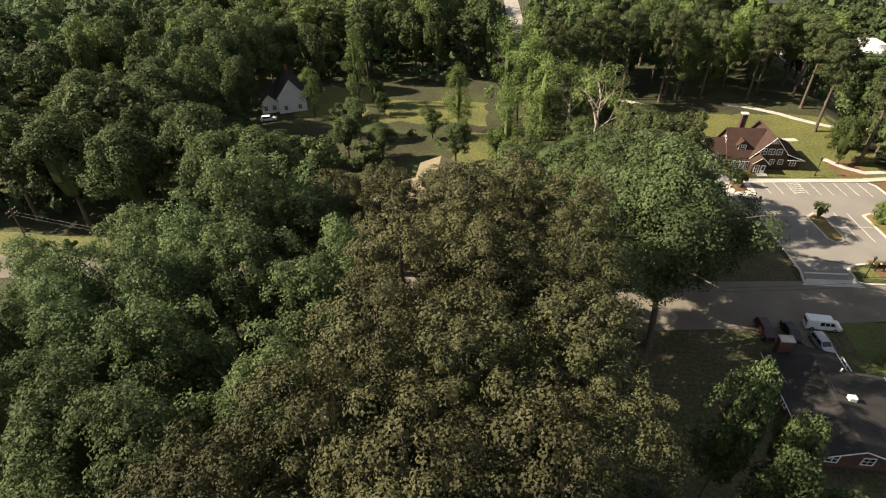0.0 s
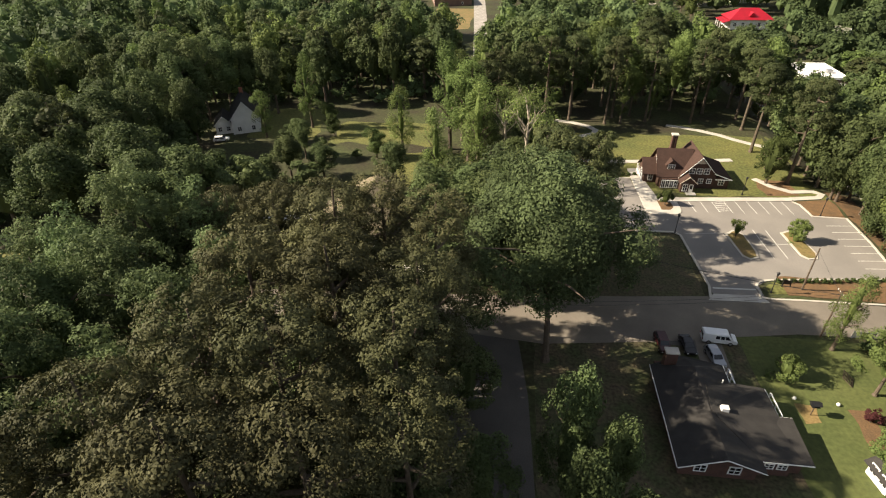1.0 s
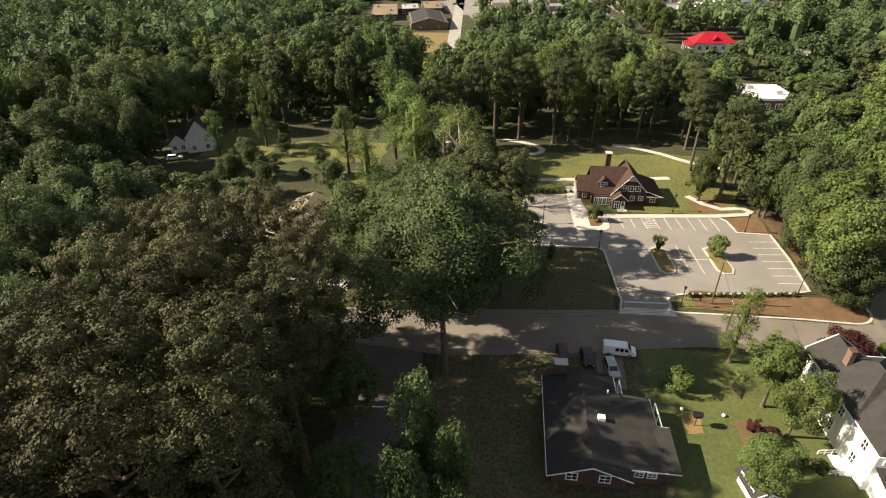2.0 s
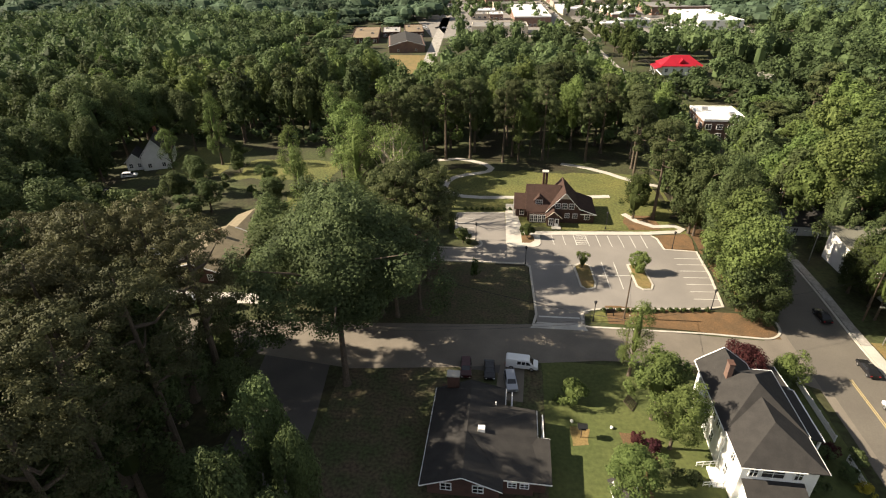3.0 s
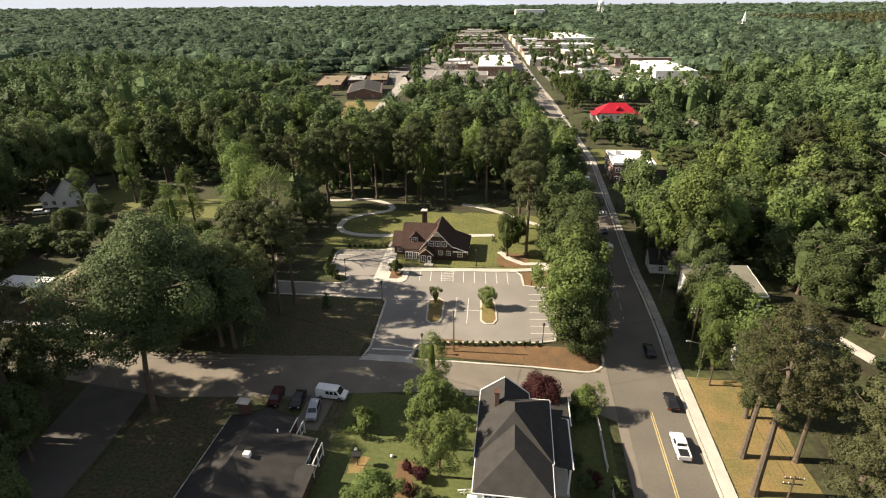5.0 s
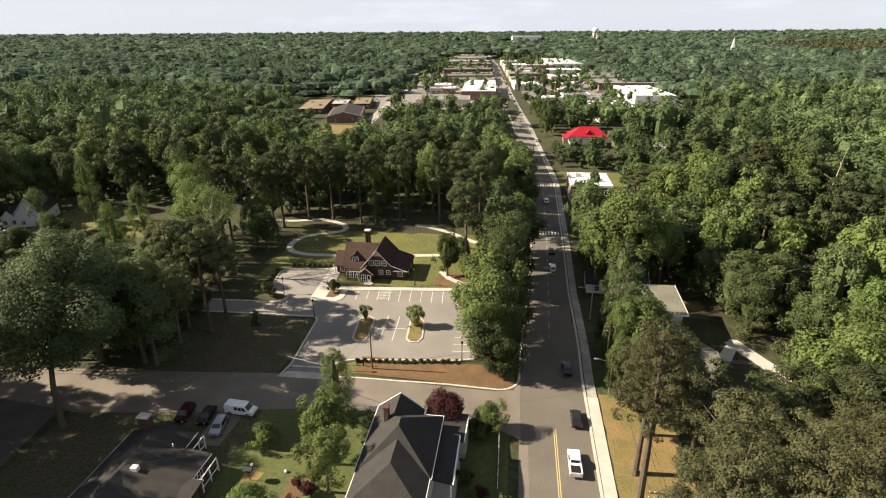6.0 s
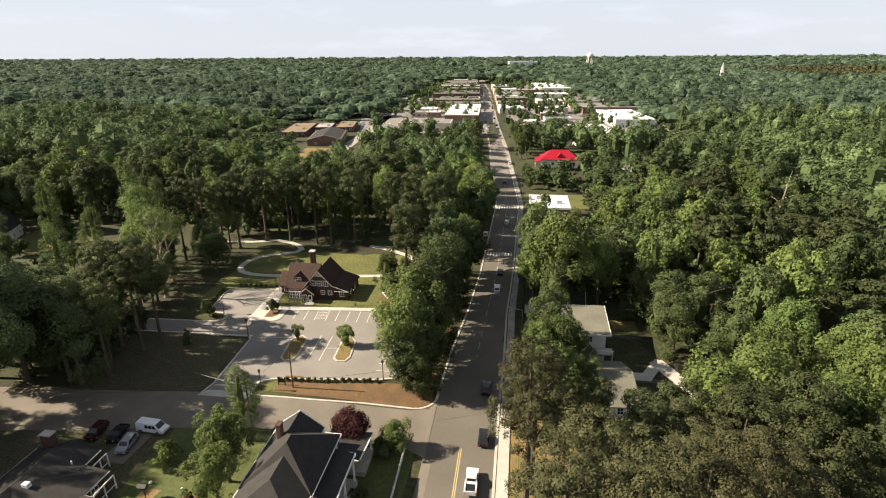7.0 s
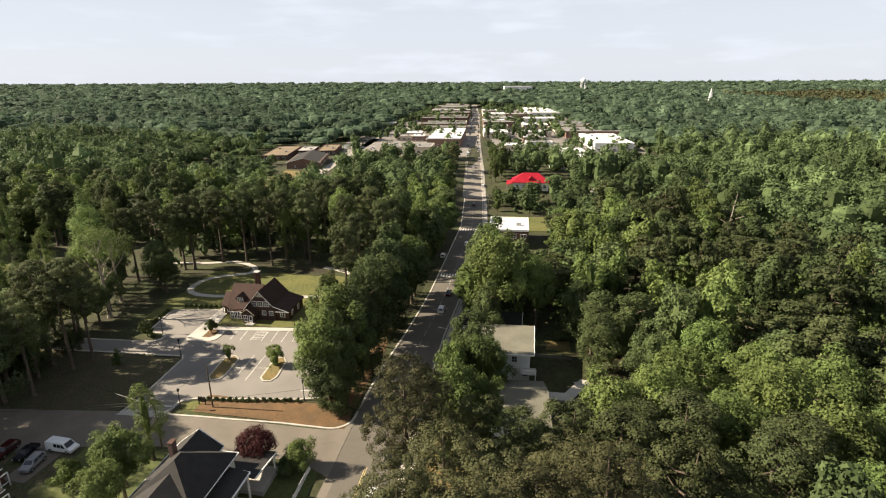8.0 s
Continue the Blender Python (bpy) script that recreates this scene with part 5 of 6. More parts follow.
def red_roof_house():
    h = thing("red_roof_house", "large house with a bright red metal roof", "house", "", pose(139.5, 322.0, -0.6))
    bm = bmesh.new()
    box(bm, -10.2, 10.2, -6.8, 6.8, -0.3, 4.6)
    part("wall", bm, M_SIDING_W, h)
    bm2 = bmesh.new()
    a, b, c, d = (-11.2, -7.6, 4.6), (11.2, -7.6, 4.6), (11.2, 7.6, 4.6), (-11.2, 7.6, 4.6)
    slab(bm2, [a, b, (4.5, 0, 9.2), (-4.5, 0, 9.2)])
    slab(bm2, [b, c, (4.5, 0, 9.2)])
    slab(bm2, [c, d, (-4.5, 0, 9.2), (4.5, 0, 9.2)])
    slab(bm2, [d, a, (-4.5, 0, 9.2)])
    part("roof", bm2, M_RED_METAL, h)
    bm = bmesh.new()
    slab(bm, [(-14.2, -7.4, 3.2), (-10.2, -7.4, 4.2), (-10.2, 6, 4.2), (-14.2, 6, 3.2)])
    part("porch_roof", bm, M_RED_METAL, h)
    bm = bmesh.new()
    solid(bm, [(-1.6, -6.2, 6.0), (1.6, -6.2, 6.0), (0, -6.2, 8.0)], [(-1.6, -1.0, 6.0), (1.6, -1.0, 6.0), (0, -1.0, 8.0)])
    part("dormer", bm, M_RED_METAL, h)
    for x in (-8, -4, 0, 4, 8):
        window(h, (x, -6.85, 2.2), 0, 1.3, 1.8, 1)
    for y in (-6, -2, 2, 5):
        bm = bmesh.new()
        box(bm, -13.9, -13.6, y - 0.15, y + 0.15, -0.3, 3.2)
        part("porch_post", bm, M_TRIM, h)


red_roof_house()
simple_house("dark_dormer_house", "dark roofed house among trees", -24.0, 296.0, 40, 12.0, 16.0, 4.0, 0, 7.5, M_BROWN_WALL, M_SHINGLE, 2, False, 1)
simple_house("dark_warehouse", "brick building with a dark gabled roof", -27.0, 396.0, 12, 24.0, 46.0, 4.5, 0, 7.6, M_BRICK_TOWN, M_SHINGLE, 2, False, 1)
for x, y, t in ((175, 300, 20), (196, 330, -20), (283, 372, 40), (300, 420, 40), (330, 440, 10), (250, 330, 70), (360, 400, -30), (-140, 520, 10), (215, 395, 0), (425, 600, 20), (470, 700, 50), (160, 400, 10)):
    simple_house("town_house", "pale gabled house among the trees", x, y, t, 9.0, 13.0, 4.2, 0, 7.4, M_SIDING_W, M_SHINGLE_GREY, 2, False, 1)


def water_tower():
    h = thing("water_tower", "white water tower on legs on the horizon", "water tower", "", pose(344.0, 2000.0, -2))
    bm = bmesh.new()
    bmesh.ops.create_uvsphere(bm, u_segments=16, v_segments=10, radius=10.0, matrix=Matrix.Translation((0, 0, 46)) @ Matrix.Diagonal((1, 1, 0.9, 1)))
    part("tank", bm, M_SIDING_W, h)
    for i in range(6):
        a = i * math.pi / 3
        bm = bmesh.new()
        tube(bm, (11 * math.cos(a), 11 * math.sin(a), 0), (8.5 * math.cos(a), 8.5 * math.sin(a), 42), 0.9, 0.9)
        part("leg", bm, M_SIDING_W, h)


water_tower()


def church():
    h = thing("church", "white church with a tall pointed steeple in the trees", "church", "", pose(514.0, 1219.0, 0))
    bm = bmesh.new()
    box(bm, -7, 7, -12, 12, 0, 9)
    box(bm, -3, 3, -16, -12, 0, 18)
    part("wall", bm, M_SIDING_W, h)
    bm = bmesh.new()
    solid(bm, [(-3, -17, 18), (3, -17, 18), (3, -11, 18), (-3, -11, 18)], [(-0.1, -14.1, 37), (0.1, -14.1, 37), (0.1, -13.9, 37), (-0.1, -13.9, 37)])
    part("steeple", bm, M_SIDING_W, h)
    bm = bmesh.new()
    slab(bm, [(-8, -12, 8.8), (0, -12, 14), (0, 12, 14), (-8, 12, 8.8)])
    slab(bm, [(0, -12, 14), (8, -12, 8.8), (8, 12, 8.8), (0, 12, 14)])
    part("roof", bm, M_SHINGLE_GREY, h)


church()

# ---- vehicles ----
def wheel_at(parent, x, y, r=0.34, w=0.22):
    bm = bmesh.new()
    tube(bm, (x, y - w / 2, r), (x, y + w / 2, r), r, r, 12)
    t = part("wheel", bm, M_RUBBER, parent)
    bm = bmesh.new()
    tube(bm, (x, y - w / 2 - 0.01, r), (x, y + w / 2 + 0.01, r), r * 0.6, r * 0.6, 10)
    part("rim", bm, M_CHROME, t)


def side_body(bm, outline, half, tuck=0.0, belt=0.9):
    """A body from its side outline, narrower above the belt line."""
    def ring(s):
        return [(x, s * (half - (tuck * max(0.0, z - belt))), z) for x, z in outline]
    return solid(bm, ring(-1), ring(1))


def vehicle(name, label, paint, kind, m):
    """A car, van or pickup, its nose to local +x."""
    v = thing(name, label, "van" if kind == "van" else "car", "", m)
    if kind == "van":
        ln, half, hgt = 5.5, 0.98, 2.1
        outline = [(-2.7, 0.35), (2.65, 0.35), (2.75, 0.6), (2.7, 0.95), (1.9, 1.2), (1.25, 1.98), (1.0, 2.08), (-2.55, 2.08), (-2.72, 1.9)]
        tuck, belt = 0.12, 1.1
    elif kind == "pickup":
        ln, half, hgt = 5.6, 0.98, 1.85
        outline = [(-2.75, 0.5), (2.6, 0.45), (2.75, 0.7), (2.65, 1.05), (1.35, 1.18), (0.75, 1.8), (-0.45, 1.84), (-0.62, 1.2), (-2.75, 1.15)]
        tuck, belt = 0.28, 1.15
    elif kind == "suv":
        ln, half, hgt = 4.7, 0.92, 1.7
        outline = [(-2.3, 0.4), (2.25, 0.38), (2.35, 0.6), (2.25, 0.95), (1.2, 1.08), (0.5, 1.62), (-1.8, 1.66), (-2.25, 1.05)]
        tuck, belt = 0.3, 1.0
    else:
        ln, half, hgt = 4.6, 0.9, 1.45
        outline = [(-2.25, 0.35), (2.2, 0.33), (2.3, 0.55), (2.2, 0.8), (1.1, 0.93), (0.35, 1.40), (-0.95, 1.42), (-1.65, 0.98), (-2.2, 0.92)]
        tuck, belt = 0.42, 0.92
    bm = bmesh.new()
    side_body(bm, outline, half, tuck, belt)
    bmesh.ops.recalc_face_normals(bm, faces=bm.faces[:])
    bmesh.ops.bevel(bm, geom=[e for e in bm.edges if e.calc_face_angle(0) > 0.6], offset=0.05, segments=2, affect="EDGES")
    part("body", bm, paint, v)
    wx = ln * 0.31
    for x in (-wx, wx):
        for y in (-half + 0.09, half - 0.09):
            wheel_at(v, x, y, 0.37 if kind in ("van", "pickup", "suv") else 0.33)

    def glass(nm, pts):
        bm = bmesh.new()
        q = [Vector(p) for p in pts]
        n = (q[1] - q[0]).cross(q[2] - q[0]).normalized() * 0.012
        solid(bm, [p - n for p in q], [p + n for p in q])
        part(nm, bm, M_GLASS, v)

    if kind == "van":
        glass("windscreen", [(1.92, -0.8, 1.24), (1.92, 0.8, 1.24), (1.31, 0.74, 1.95), (1.31, -0.74, 1.95)])
        for s in (-1, 1):
            y0, y1 = s * 0.985, s * 0.90
            for a, b, c in ((0.75, 1.55, 1.15), (0.0, 0.62, 0.62), (-0.75, -0.13, -0.13)):
                glass("side_window", [(a, y0, 1.22), (b, y0, 1.22), (c, y1, 1.8), (a, y1, 1.8)])
        glass("rear_window", [(-2.735, -0.7, 1.3), (-2.735, 0.7, 1.3), (-2.735, 0.7, 1.8), (-2.735, -0.7, 1.8)])
        lamps = ((2.72, 0.72, 0.8), (-2.74, 0.85, 1.0))
    elif kind == "pickup":
        glass("windscreen", [(1.34, -0.8, 1.22), (1.34, 0.8, 1.22), (0.82, 0.72, 1.76), (0.82, -0.72, 1.76)])
        for s in (-1, 1):
            glass("side_window", [(-0.4, s * 0.985, 1.22), (0.95, s * 0.985, 1.22), (0.62, s * 0.83, 1.72), (-0.35, s * 0.83, 1.72)])
        glass("rear_window", [(-0.60, -0.7, 1.3), (-0.60, 0.7, 1.3), (-0.50, 0.7, 1.72), (-0.50, -0.7, 1.72)])
        bm = bmesh.new()
        box(bm, -2.6, -0.72, -0.74, 0.74, 1.16, 1.19)
        part("load_bed", bm, M_BLACK, v, "dark bed liner")
        for s in (-1, 1):
            bm = bmesh.new()
            box(bm, -2.74, -0.66, s * 0.86 - 0.08, s * 0.86 + 0.08, 1.1, 1.32, 0.02)
            part("bed_rail", bm, paint, v)
        bm = bmesh.new()
        box(bm, -2.76, -2.66, -0.9, 0.9, 0.8, 1.32, 0.02)
        part("tailgate", bm, paint, v)
        lamps = ((2.72, 0.75, 0.85), (-2.77, 0.86, 0.95))
    else:
        hi = hgt - 0.1
        f0, f1, r0, r1 = (1.16, 0.56, -2.2, -1.83) if kind == "suv" else (1.05, 0.42, -1.62, -1.02)
        zb = 1.12 if kind == "suv" else 0.98
        glass("windscreen", [(f0, -0.72, zb), (f0, 0.72, zb), (f1, 0.62, hi), (f1, -0.62, hi)])
        glass("rear_window", [(r0, -0.68, zb), (r0, 0.68, zb), (r1, 0.6, hi), (r1, -0.6, hi)])
        for s in (-1, 1):
            a, b = half - tuck * (zb - belt) + 0.01, half - tuck * (hi - 0.05 - belt) + 0.01
            glass("side_window", [(-0.35, s * a, zb), (f0 - 0.25, s * a, zb), (f1 - 0.12, s * b, hi - 0.05), (-0.35, s * b, hi - 0.05)])
            glass("side_window", [(r0 + 0.55, s * a, zb), (-0.45, s * a, zb), (-0.45, s * b, hi - 0.05), (r1 + 0.15, s * b, hi - 0.05)])
        lamps = ((ln / 2 - 0.04, 0.66, 0.66), (-ln / 2 + 0.06, 0.68, 0.75))
    for (x, y, z), mt, nm in zip(lamps, (M_LAMP, M_TAIL), ("headlight", "tail_light")):
        for s in (-1, 1):
            bm = bmesh.new()
            box(bm, x - 0.06, x + 0.04, s * y - 0.13, s * y + 0.13, z - 0.09, z + 0.09, 0.02)
            part(nm, bm, mt, v)
    return v


def on_land(x, y, turn, lift=0.03):
    return pose(x, y, ground_height(x, y) + lift, 0, 0, turn)


vehicle("white_van", "white passenger van parked at the street edge", M_WHITE_CAR, "van", on_land(53.0, 70.6, -4, 0.05))
vehicle("silver_car", "silver hatchback parked on the drive", M_SILVER_CAR, "suv", on_land(51.2, 66.2, -82))
vehicle("red_car", "dark red car in the shade", M_RED_CAR, "suv", on_land(43.6, 68.6, -86, 0.04))
black = vehicle("black_car", "black car in the shade", M_BLACK_CAR, "sedan", on_land(47.6, 68.6, -86, 0.04))
copy_thing(black, on_land(111.5, 77.0, 90, 0.04))
vehicle("white_pickup", "white pickup truck on the main street", M_WHITE_CAR, "pickup", on_land(110.3, 66.3, 90, 0.04))
white = vehicle("white_car", "white car on the main street", M_WHITE_CAR, "suv", on_land(111.0, 144.5, 90, 0.04))
for x, y in ((112.0, 212.0), (104.4, 196.0), (110.8, 330.0), (99.6, 392.0)):
    copy_thing(white, on_land(x, y, 90, 0.04))
for x, y, a in ((111.4, 158.7, 90), (111.0, 92.0, 90), (104.2, 262.0, -90), (109.0, 284.0, 92), (-70.0, 134.0, 60)):
    copy_thing(black, on_land(x, y, a, 0.04))
silver = vehicle("parked_car", "grey car parked on the main street", M_SILVER_CAR, "sedan", on_land(89.0, 480.0, 94, 0.04))
rc = random.Random(8)
for k in range(44):
    y = 440 + 12.5 * k + rc.uniform(-2, 2)
    side = rc.choice((-1, 1))
    copy_thing(rc.choice((silver, white, black)), on_land(main_x(y) + side * 4.6, y, 94 if side > 0 else -86, 0.04))
for k in range(46):
    x, y = (rc.uniform(-45, 40), rc.uniform(486, 500)) if k < 16 else (rc.uniform(120, 225), rc.choice((500, 590, 640, 735, 830)) + rc.uniform(-4, 4))
    copy_thing(rc.choice((silver, white, black)), on_land(x, y, rc.choice((0, 90, 180)), 0.03))
white_parked = copy_thing(white, on_land(-70.4, 146.4, 20, 0.04))
copy_thing(silver, on_land(-14.0, 84.0, 80, 0.05))


# ---- street furniture ----
def lamp_post():
    p = thing("lamp_post", "black lamp post with a lantern head", "street lamp", "car park lamps")
    bm = bmesh.new()
    tube(bm, (0, 0, 0), (0, 0, 0.5), 0.2, 0.14, 8)
    tube(bm, (0, 0, 0.5), (0, 0, 4.0), 0.09, 0.07, 8)
    part("post", bm, M_BLACK, p)
    bm = bmesh.new()
    tube(bm, (0, 0, 4.0), (0, 0, 4.55), 0.14, 0.28, 8)
    tube(bm, (0, 0, 4.55), (0, 0, 4.85), 0.34, 0.05, 8)
    part("lantern", bm, M_BLACK, p)
    return p


lp = lamp_post()
for x, y in ((66.6, 84.9), (42.0, 115.4), (88.2, 115.2), (90.0, 91.2), (74.2, 124.4)):
    copy_thing(lp, on_land(x, y, 0, 0.0))
lp.matrix_basis = on_land(53.9, 104.8, 0, 0.0)


def utility_pole(x, y, h, arms=1, turn=0.0, lean=0.0):
    p = thing("utility_pole", "weathered wooden utility pole with crossarm", "pole", "street poles", pose(x, y, ground_height(x, y), lean, 0, turn))
    bm = bmesh.new()
    tube(bm, (0, 0, -0.5), (0, 0, h), 0.17, 0.11, 8)
    part("pole", bm, M_WOOD_POLE, p)
    for k in range(arms):
        bm = bmesh.new()
        box(bm, -1.2, 1.2, -0.06, 0.06, h - 0.5 - 0.9 * k, h - 0.36 - 0.9 * k)
        part("crossarm", bm, M_WOOD_POLE, p)
        for s in (-1.1, -0.5, 0.5, 1.1):
            bm = bmesh.new()
            tube(bm, (s, 0, h - 0.36 - 0.9 * k), (s, 0, h - 0.16 - 0.9 * k), 0.05, 0.04, 6)
            part("insulator", bm, M_TRIM, p)
    return p


utility_pole(72.6, 86.4, 9.4, 0)
utility_pole(70.3, 73.4, 9.6, 1, 90)
EAST_POLES = [(118.4, 52.0), (118.4, 92.0), (118.4, 134.0), (118.4, 180.0), (118.0, 262.0), (116.0, 330.0)]
for x, y in EAST_POLES:
    utility_pole(x, y, 11.0, 2, 0)
utility_pole(5.0, 66.4, 8.6, 1, 90)
utility_pole(-93.0, 77.6, 10.5, 2, 90)


def street_light(x, y, turn):
    p = thing("street_light", "street light on a long bracket arm", "street lamp", "", pose(x, y, ground_height(x, y), 0, 0, turn))
    bm = bmesh.new()
    tube(bm, (0, 0, 7.6), (-2.6, 0, 8.2), 0.06, 0.05, 6)
    tube(bm, (0, 0, 0), (0, 0, 7.8), 0.1, 0.08, 8)
    part("arm", bm, M_CHROME, p)
    bm = bmesh.new()
    box(bm, -3.3, -2.5, -0.16, 0.16, 8.1, 8.3, 0.04)
    part("head", bm, M_CHROME, p)


street_light(118.0, 84.6, 0)
street_light(118.0, 114.0, 0)


def wire(a, b, sag, r=0.025):
    bm = bmesh.new()
    pts = []
    for i in range(13):
        k = i / 12
        p = Vector(a).lerp(Vector(b), k)
        p.z -= sag * 4 * k * (1 - k)
        pts.append(p)
    side = (pts[-1] - pts[0]).cross(Vector((0, 0, 1))).normalized() * r
    up = Vector((0, 0, r))
    rings = [[bm.verts.new(p + d) for d in (side, up, -side, -up)] for p in pts]
    for u, v in zip(rings, rings[1:]):
        for i in range(4):
            bm.faces.new((u[i], u[(i + 1) % 4], v[(i + 1) % 4], v[i]))
    ob = mesh_object("power_line", bm, M_BLACK)
    return tagged(ob, "thin black overhead power line between poles", "cable", "overhead lines")


for (x0, y0), (x1, y1) in zip(EAST_POLES, EAST_POLES[1:]):
    for s in (-1.1, 0.5, 1.1):
        wire((x0 + s, y0, 9.75), (x1 + s, y1, 9.75), 0.7)
wire((70.3, 73.4, 9.1), (72.6, 86.4, 8.9), 0.2)
wire((70.3, 73.4, 9.2), (118.4, 92.0, 9.2), 0.9)
for s in (0.0, 0.9):
    wire((70.3, 73.4 + s, 9.2), (5.0, 66.4 + s, 8.3), 1.6)
    wire((5.0, 66.4 + s, 8.3), (-93.0, 77.6 + s, 9.2), 2.0)
wire((70.3, 73.4, 9.0), (26.0, 90.0, 7.2), 1.0, 0.05)


def fence(name, line, hgt, label):
    """A board fence with posts, rails and pickets."""
    f = thing(name, label, "fence")
    for (x0, y0), (x1, y1) in zip(line, line[1:]):
        d = math.hypot(x1 - x0, y1 - y0)
        k = max(1, int(d / 2.2))
        a = math.degrees(math.atan2(y1 - y0, x1 - x0))
        for i in range(k + 1):
            x, y = x0 + (x1 - x0) * i / k, y0 + (y1 - y0) * i / k
            bm = bmesh.new()
            box(bm, -0.07, 0.07, -0.07, 0.07, -0.2, hgt + 0.12)
            part("post", bm, M_TRIM, f).matrix_basis = pose(x, y, ground_height(x, y), 0, 0, a)
        n = int(d / 0.3)
        for i in range(n):
            x, y = x0 + (x1 - x0) * (i + 0.5) / n, y0 + (y1 - y0) * (i + 0.5) / n
            bm = bmesh.new()
            box(bm, -0.12, 0.12, -0.02, 0.02, 0.06, hgt)
            part("board", bm, M_TRIM, f).matrix_basis = pose(x, y, ground_height(x, y), 0, 0, a)
        for z in (0.3, hgt - 0.25):
            bm = bmesh.new()
            trim_line(bm, (x0, y0 + 0.04, ground_height(x0, y0) + z), (x1, y1 + 0.04, ground_height(x1, y1) + z), 0.05, 0.1)
            part("rail", bm, M_TRIM, f)
    return f


fence("white_fence", [(98.3, 72.6), (98.5, 60.4)], 1.2, "white board fence beside the main street")
fence("white_fence", [(98.6, 57.0), (98.6, 52.0)], 1.2, "white board fence beside the main street")
fence("white_gate", [(75.4, 73.8), (79.0, 74.0)], 1.3, "white gate and posts at the side street")


def bird_feeder(x, y):
    p = thing("bird_feeder", "dark bird feeder on a post in the yard", "bird feeder", "", pose(x, y, 0))
    bm = bmesh.new()
    box(bm, -0.06, 0.06, -0.06, 0.06, 0, 1.9)
    part("post", bm, M_WOOD_POLE, p)
    bm = bmesh.new()
    box(bm, -0.55, 0.55, -0.4, 0.4, 1.9, 2.0)
    solid(bm, [(-0.7, -0.55, 2.35), (0.7, -0.55, 2.35), (0.7, 0.55, 2.35), (-0.7, 0.55, 2.35)], [(-0.7, -0.02, 2.7), (0.7, -0.02, 2.7), (0.7, 0.02, 2.7), (-0.7, 0.02, 2.7)])
    for sx in (-0.5, 0.5):
        box(bm, sx - 0.04, sx + 0.04, -0.04, 0.04, 2.0, 2.4)
    part("house", bm, M_BLACK, p)


bird_feeder(61.6, 56.2)
for x, y in ((60.5, 59.0), (66.3, 58.4)):
    bm = bmesh.new()
    bmesh.ops.create_icosphere(bm, subdivisions=2, radius=0.28, matrix=Matrix.Translation((x, y, 0.24)))
    tagged(mesh_object("yard_ball", bm, M_TRIM), "white ball lying on the lawn", "ball")


def sign(x, y):
    p = thing("lawn_sign", "small dark sign on two posts in the grass", "sign", "", pose(x, y, ground_height(x, y)))
    for s in (-0.7, 0.7):
        bm = bmesh.new()
        box(bm, s - 0.08, s + 0.08, -0.08, 0.08, -0.1, 1.9)
        part("post", bm, M_BLACK, p)
    bm = bmesh.new()
    box(bm, -0.62, 0.62, -0.05, 0.05, 0.7, 1.6, 0.02)
    part("board", bm, M_BLACK, p)


sign(70.0, 87.0)


def pallet(x, y, turn):
    p = thing("wood_pallet", "leaning wooden slatted pallet in the yard", "pallet", "", pose(x, y, 0.1, 35, 0, turn))
    for k in range(7):
        bm = bmesh.new()
        box(bm, -1.0, 1.0, 0.3 * k, 0.3 * k + 0.18, 0, 0.03)
        part("slat", bm, M_WOOD_POLE, p)
    for s in (-0.9, 0, 0.9):
        bm = bmesh.new()
        box(bm, s - 0.05, s + 0.05, 0, 2.0, -0.1, 0)
        part("bearer", bm, M_WOOD_POLE, p)


pallet(70.5, 63.0, 60)

# ---- trees ----
BASE_H, BASE_R = 20.0, 6.0
KINDS = {
    "spread": ("spreading_oak", "spread", L_OAK_DEEP, M_BARK, "great spreading oak tree with low hanging limbs"),
    "oak": ("oak_tree", "broad", L_OAK, M_BARK, "tall leafy green oak tree"),
    "light": ("maple_tree", "broad", L_LIGHT, M_BARK, "leafy light green broadleaf tree"),
    "pine": ("pine_tree", "pine", L_PINE, M_BARK, "tall olive-brown pine tree with a bare lower trunk"),
    "full": ("hackberry_tree", "low", L_OAK, M_BARK, "dense green tree leafy down to the ground"),
    "dark": ("cedar_tree", "low", L_DARK, M_BARK, "dark green dense evergreen tree"),
    "slim": ("poplar_tree", "slim", L_LIGHT, M_BARK, "narrow light green poplar tree"),
    "thin": ("sparse_tree", "thin", L_LIGHT, M_BARK_PALE, "half-bare tree with pale limbs and few leaves"),
}
# leaves, leaf size, clumps, and the height and width at which a model is grown
NEAR = {"spread": (80000, 0.23, 230, 32.0, 17.0), "light": (20000, 0.18, 150, 32.0, 6.5), "pine": (24000, 0.145, 170, 35.0, 6.5)}
BIG = {"oak": (9600, 0.245, 60, 22.0, 6.0), "full": (9600, 0.245, 60, 20.0, 6.0), "light": (9600, 0.24, 60, 20.0, 6.0), "pine": (8400, 0.22, 66, 26.0, 5.5), "dark": (6000, 0.20, 44, 15.0, 4.2),
       "slim": (6000, 0.205, 42, 26.0, 5.0), "thin": (2200, 0.20, 40, 25.0, 6.0)}
MID = {"oak": (2700, 0.45, 34, 22.0, 5.8), "full": (2700, 0.45, 34, 20.0, 5.6), "light": (2700, 0.45, 34, 22.0, 5.8), "pine": (2300, 0.43, 38, 24.0, 5.4), "dark": (1900, 0.40, 28, 17.0, 5.0)}
MODELS = {"near": NEAR, "big": BIG, "mid": MID}
places = {}


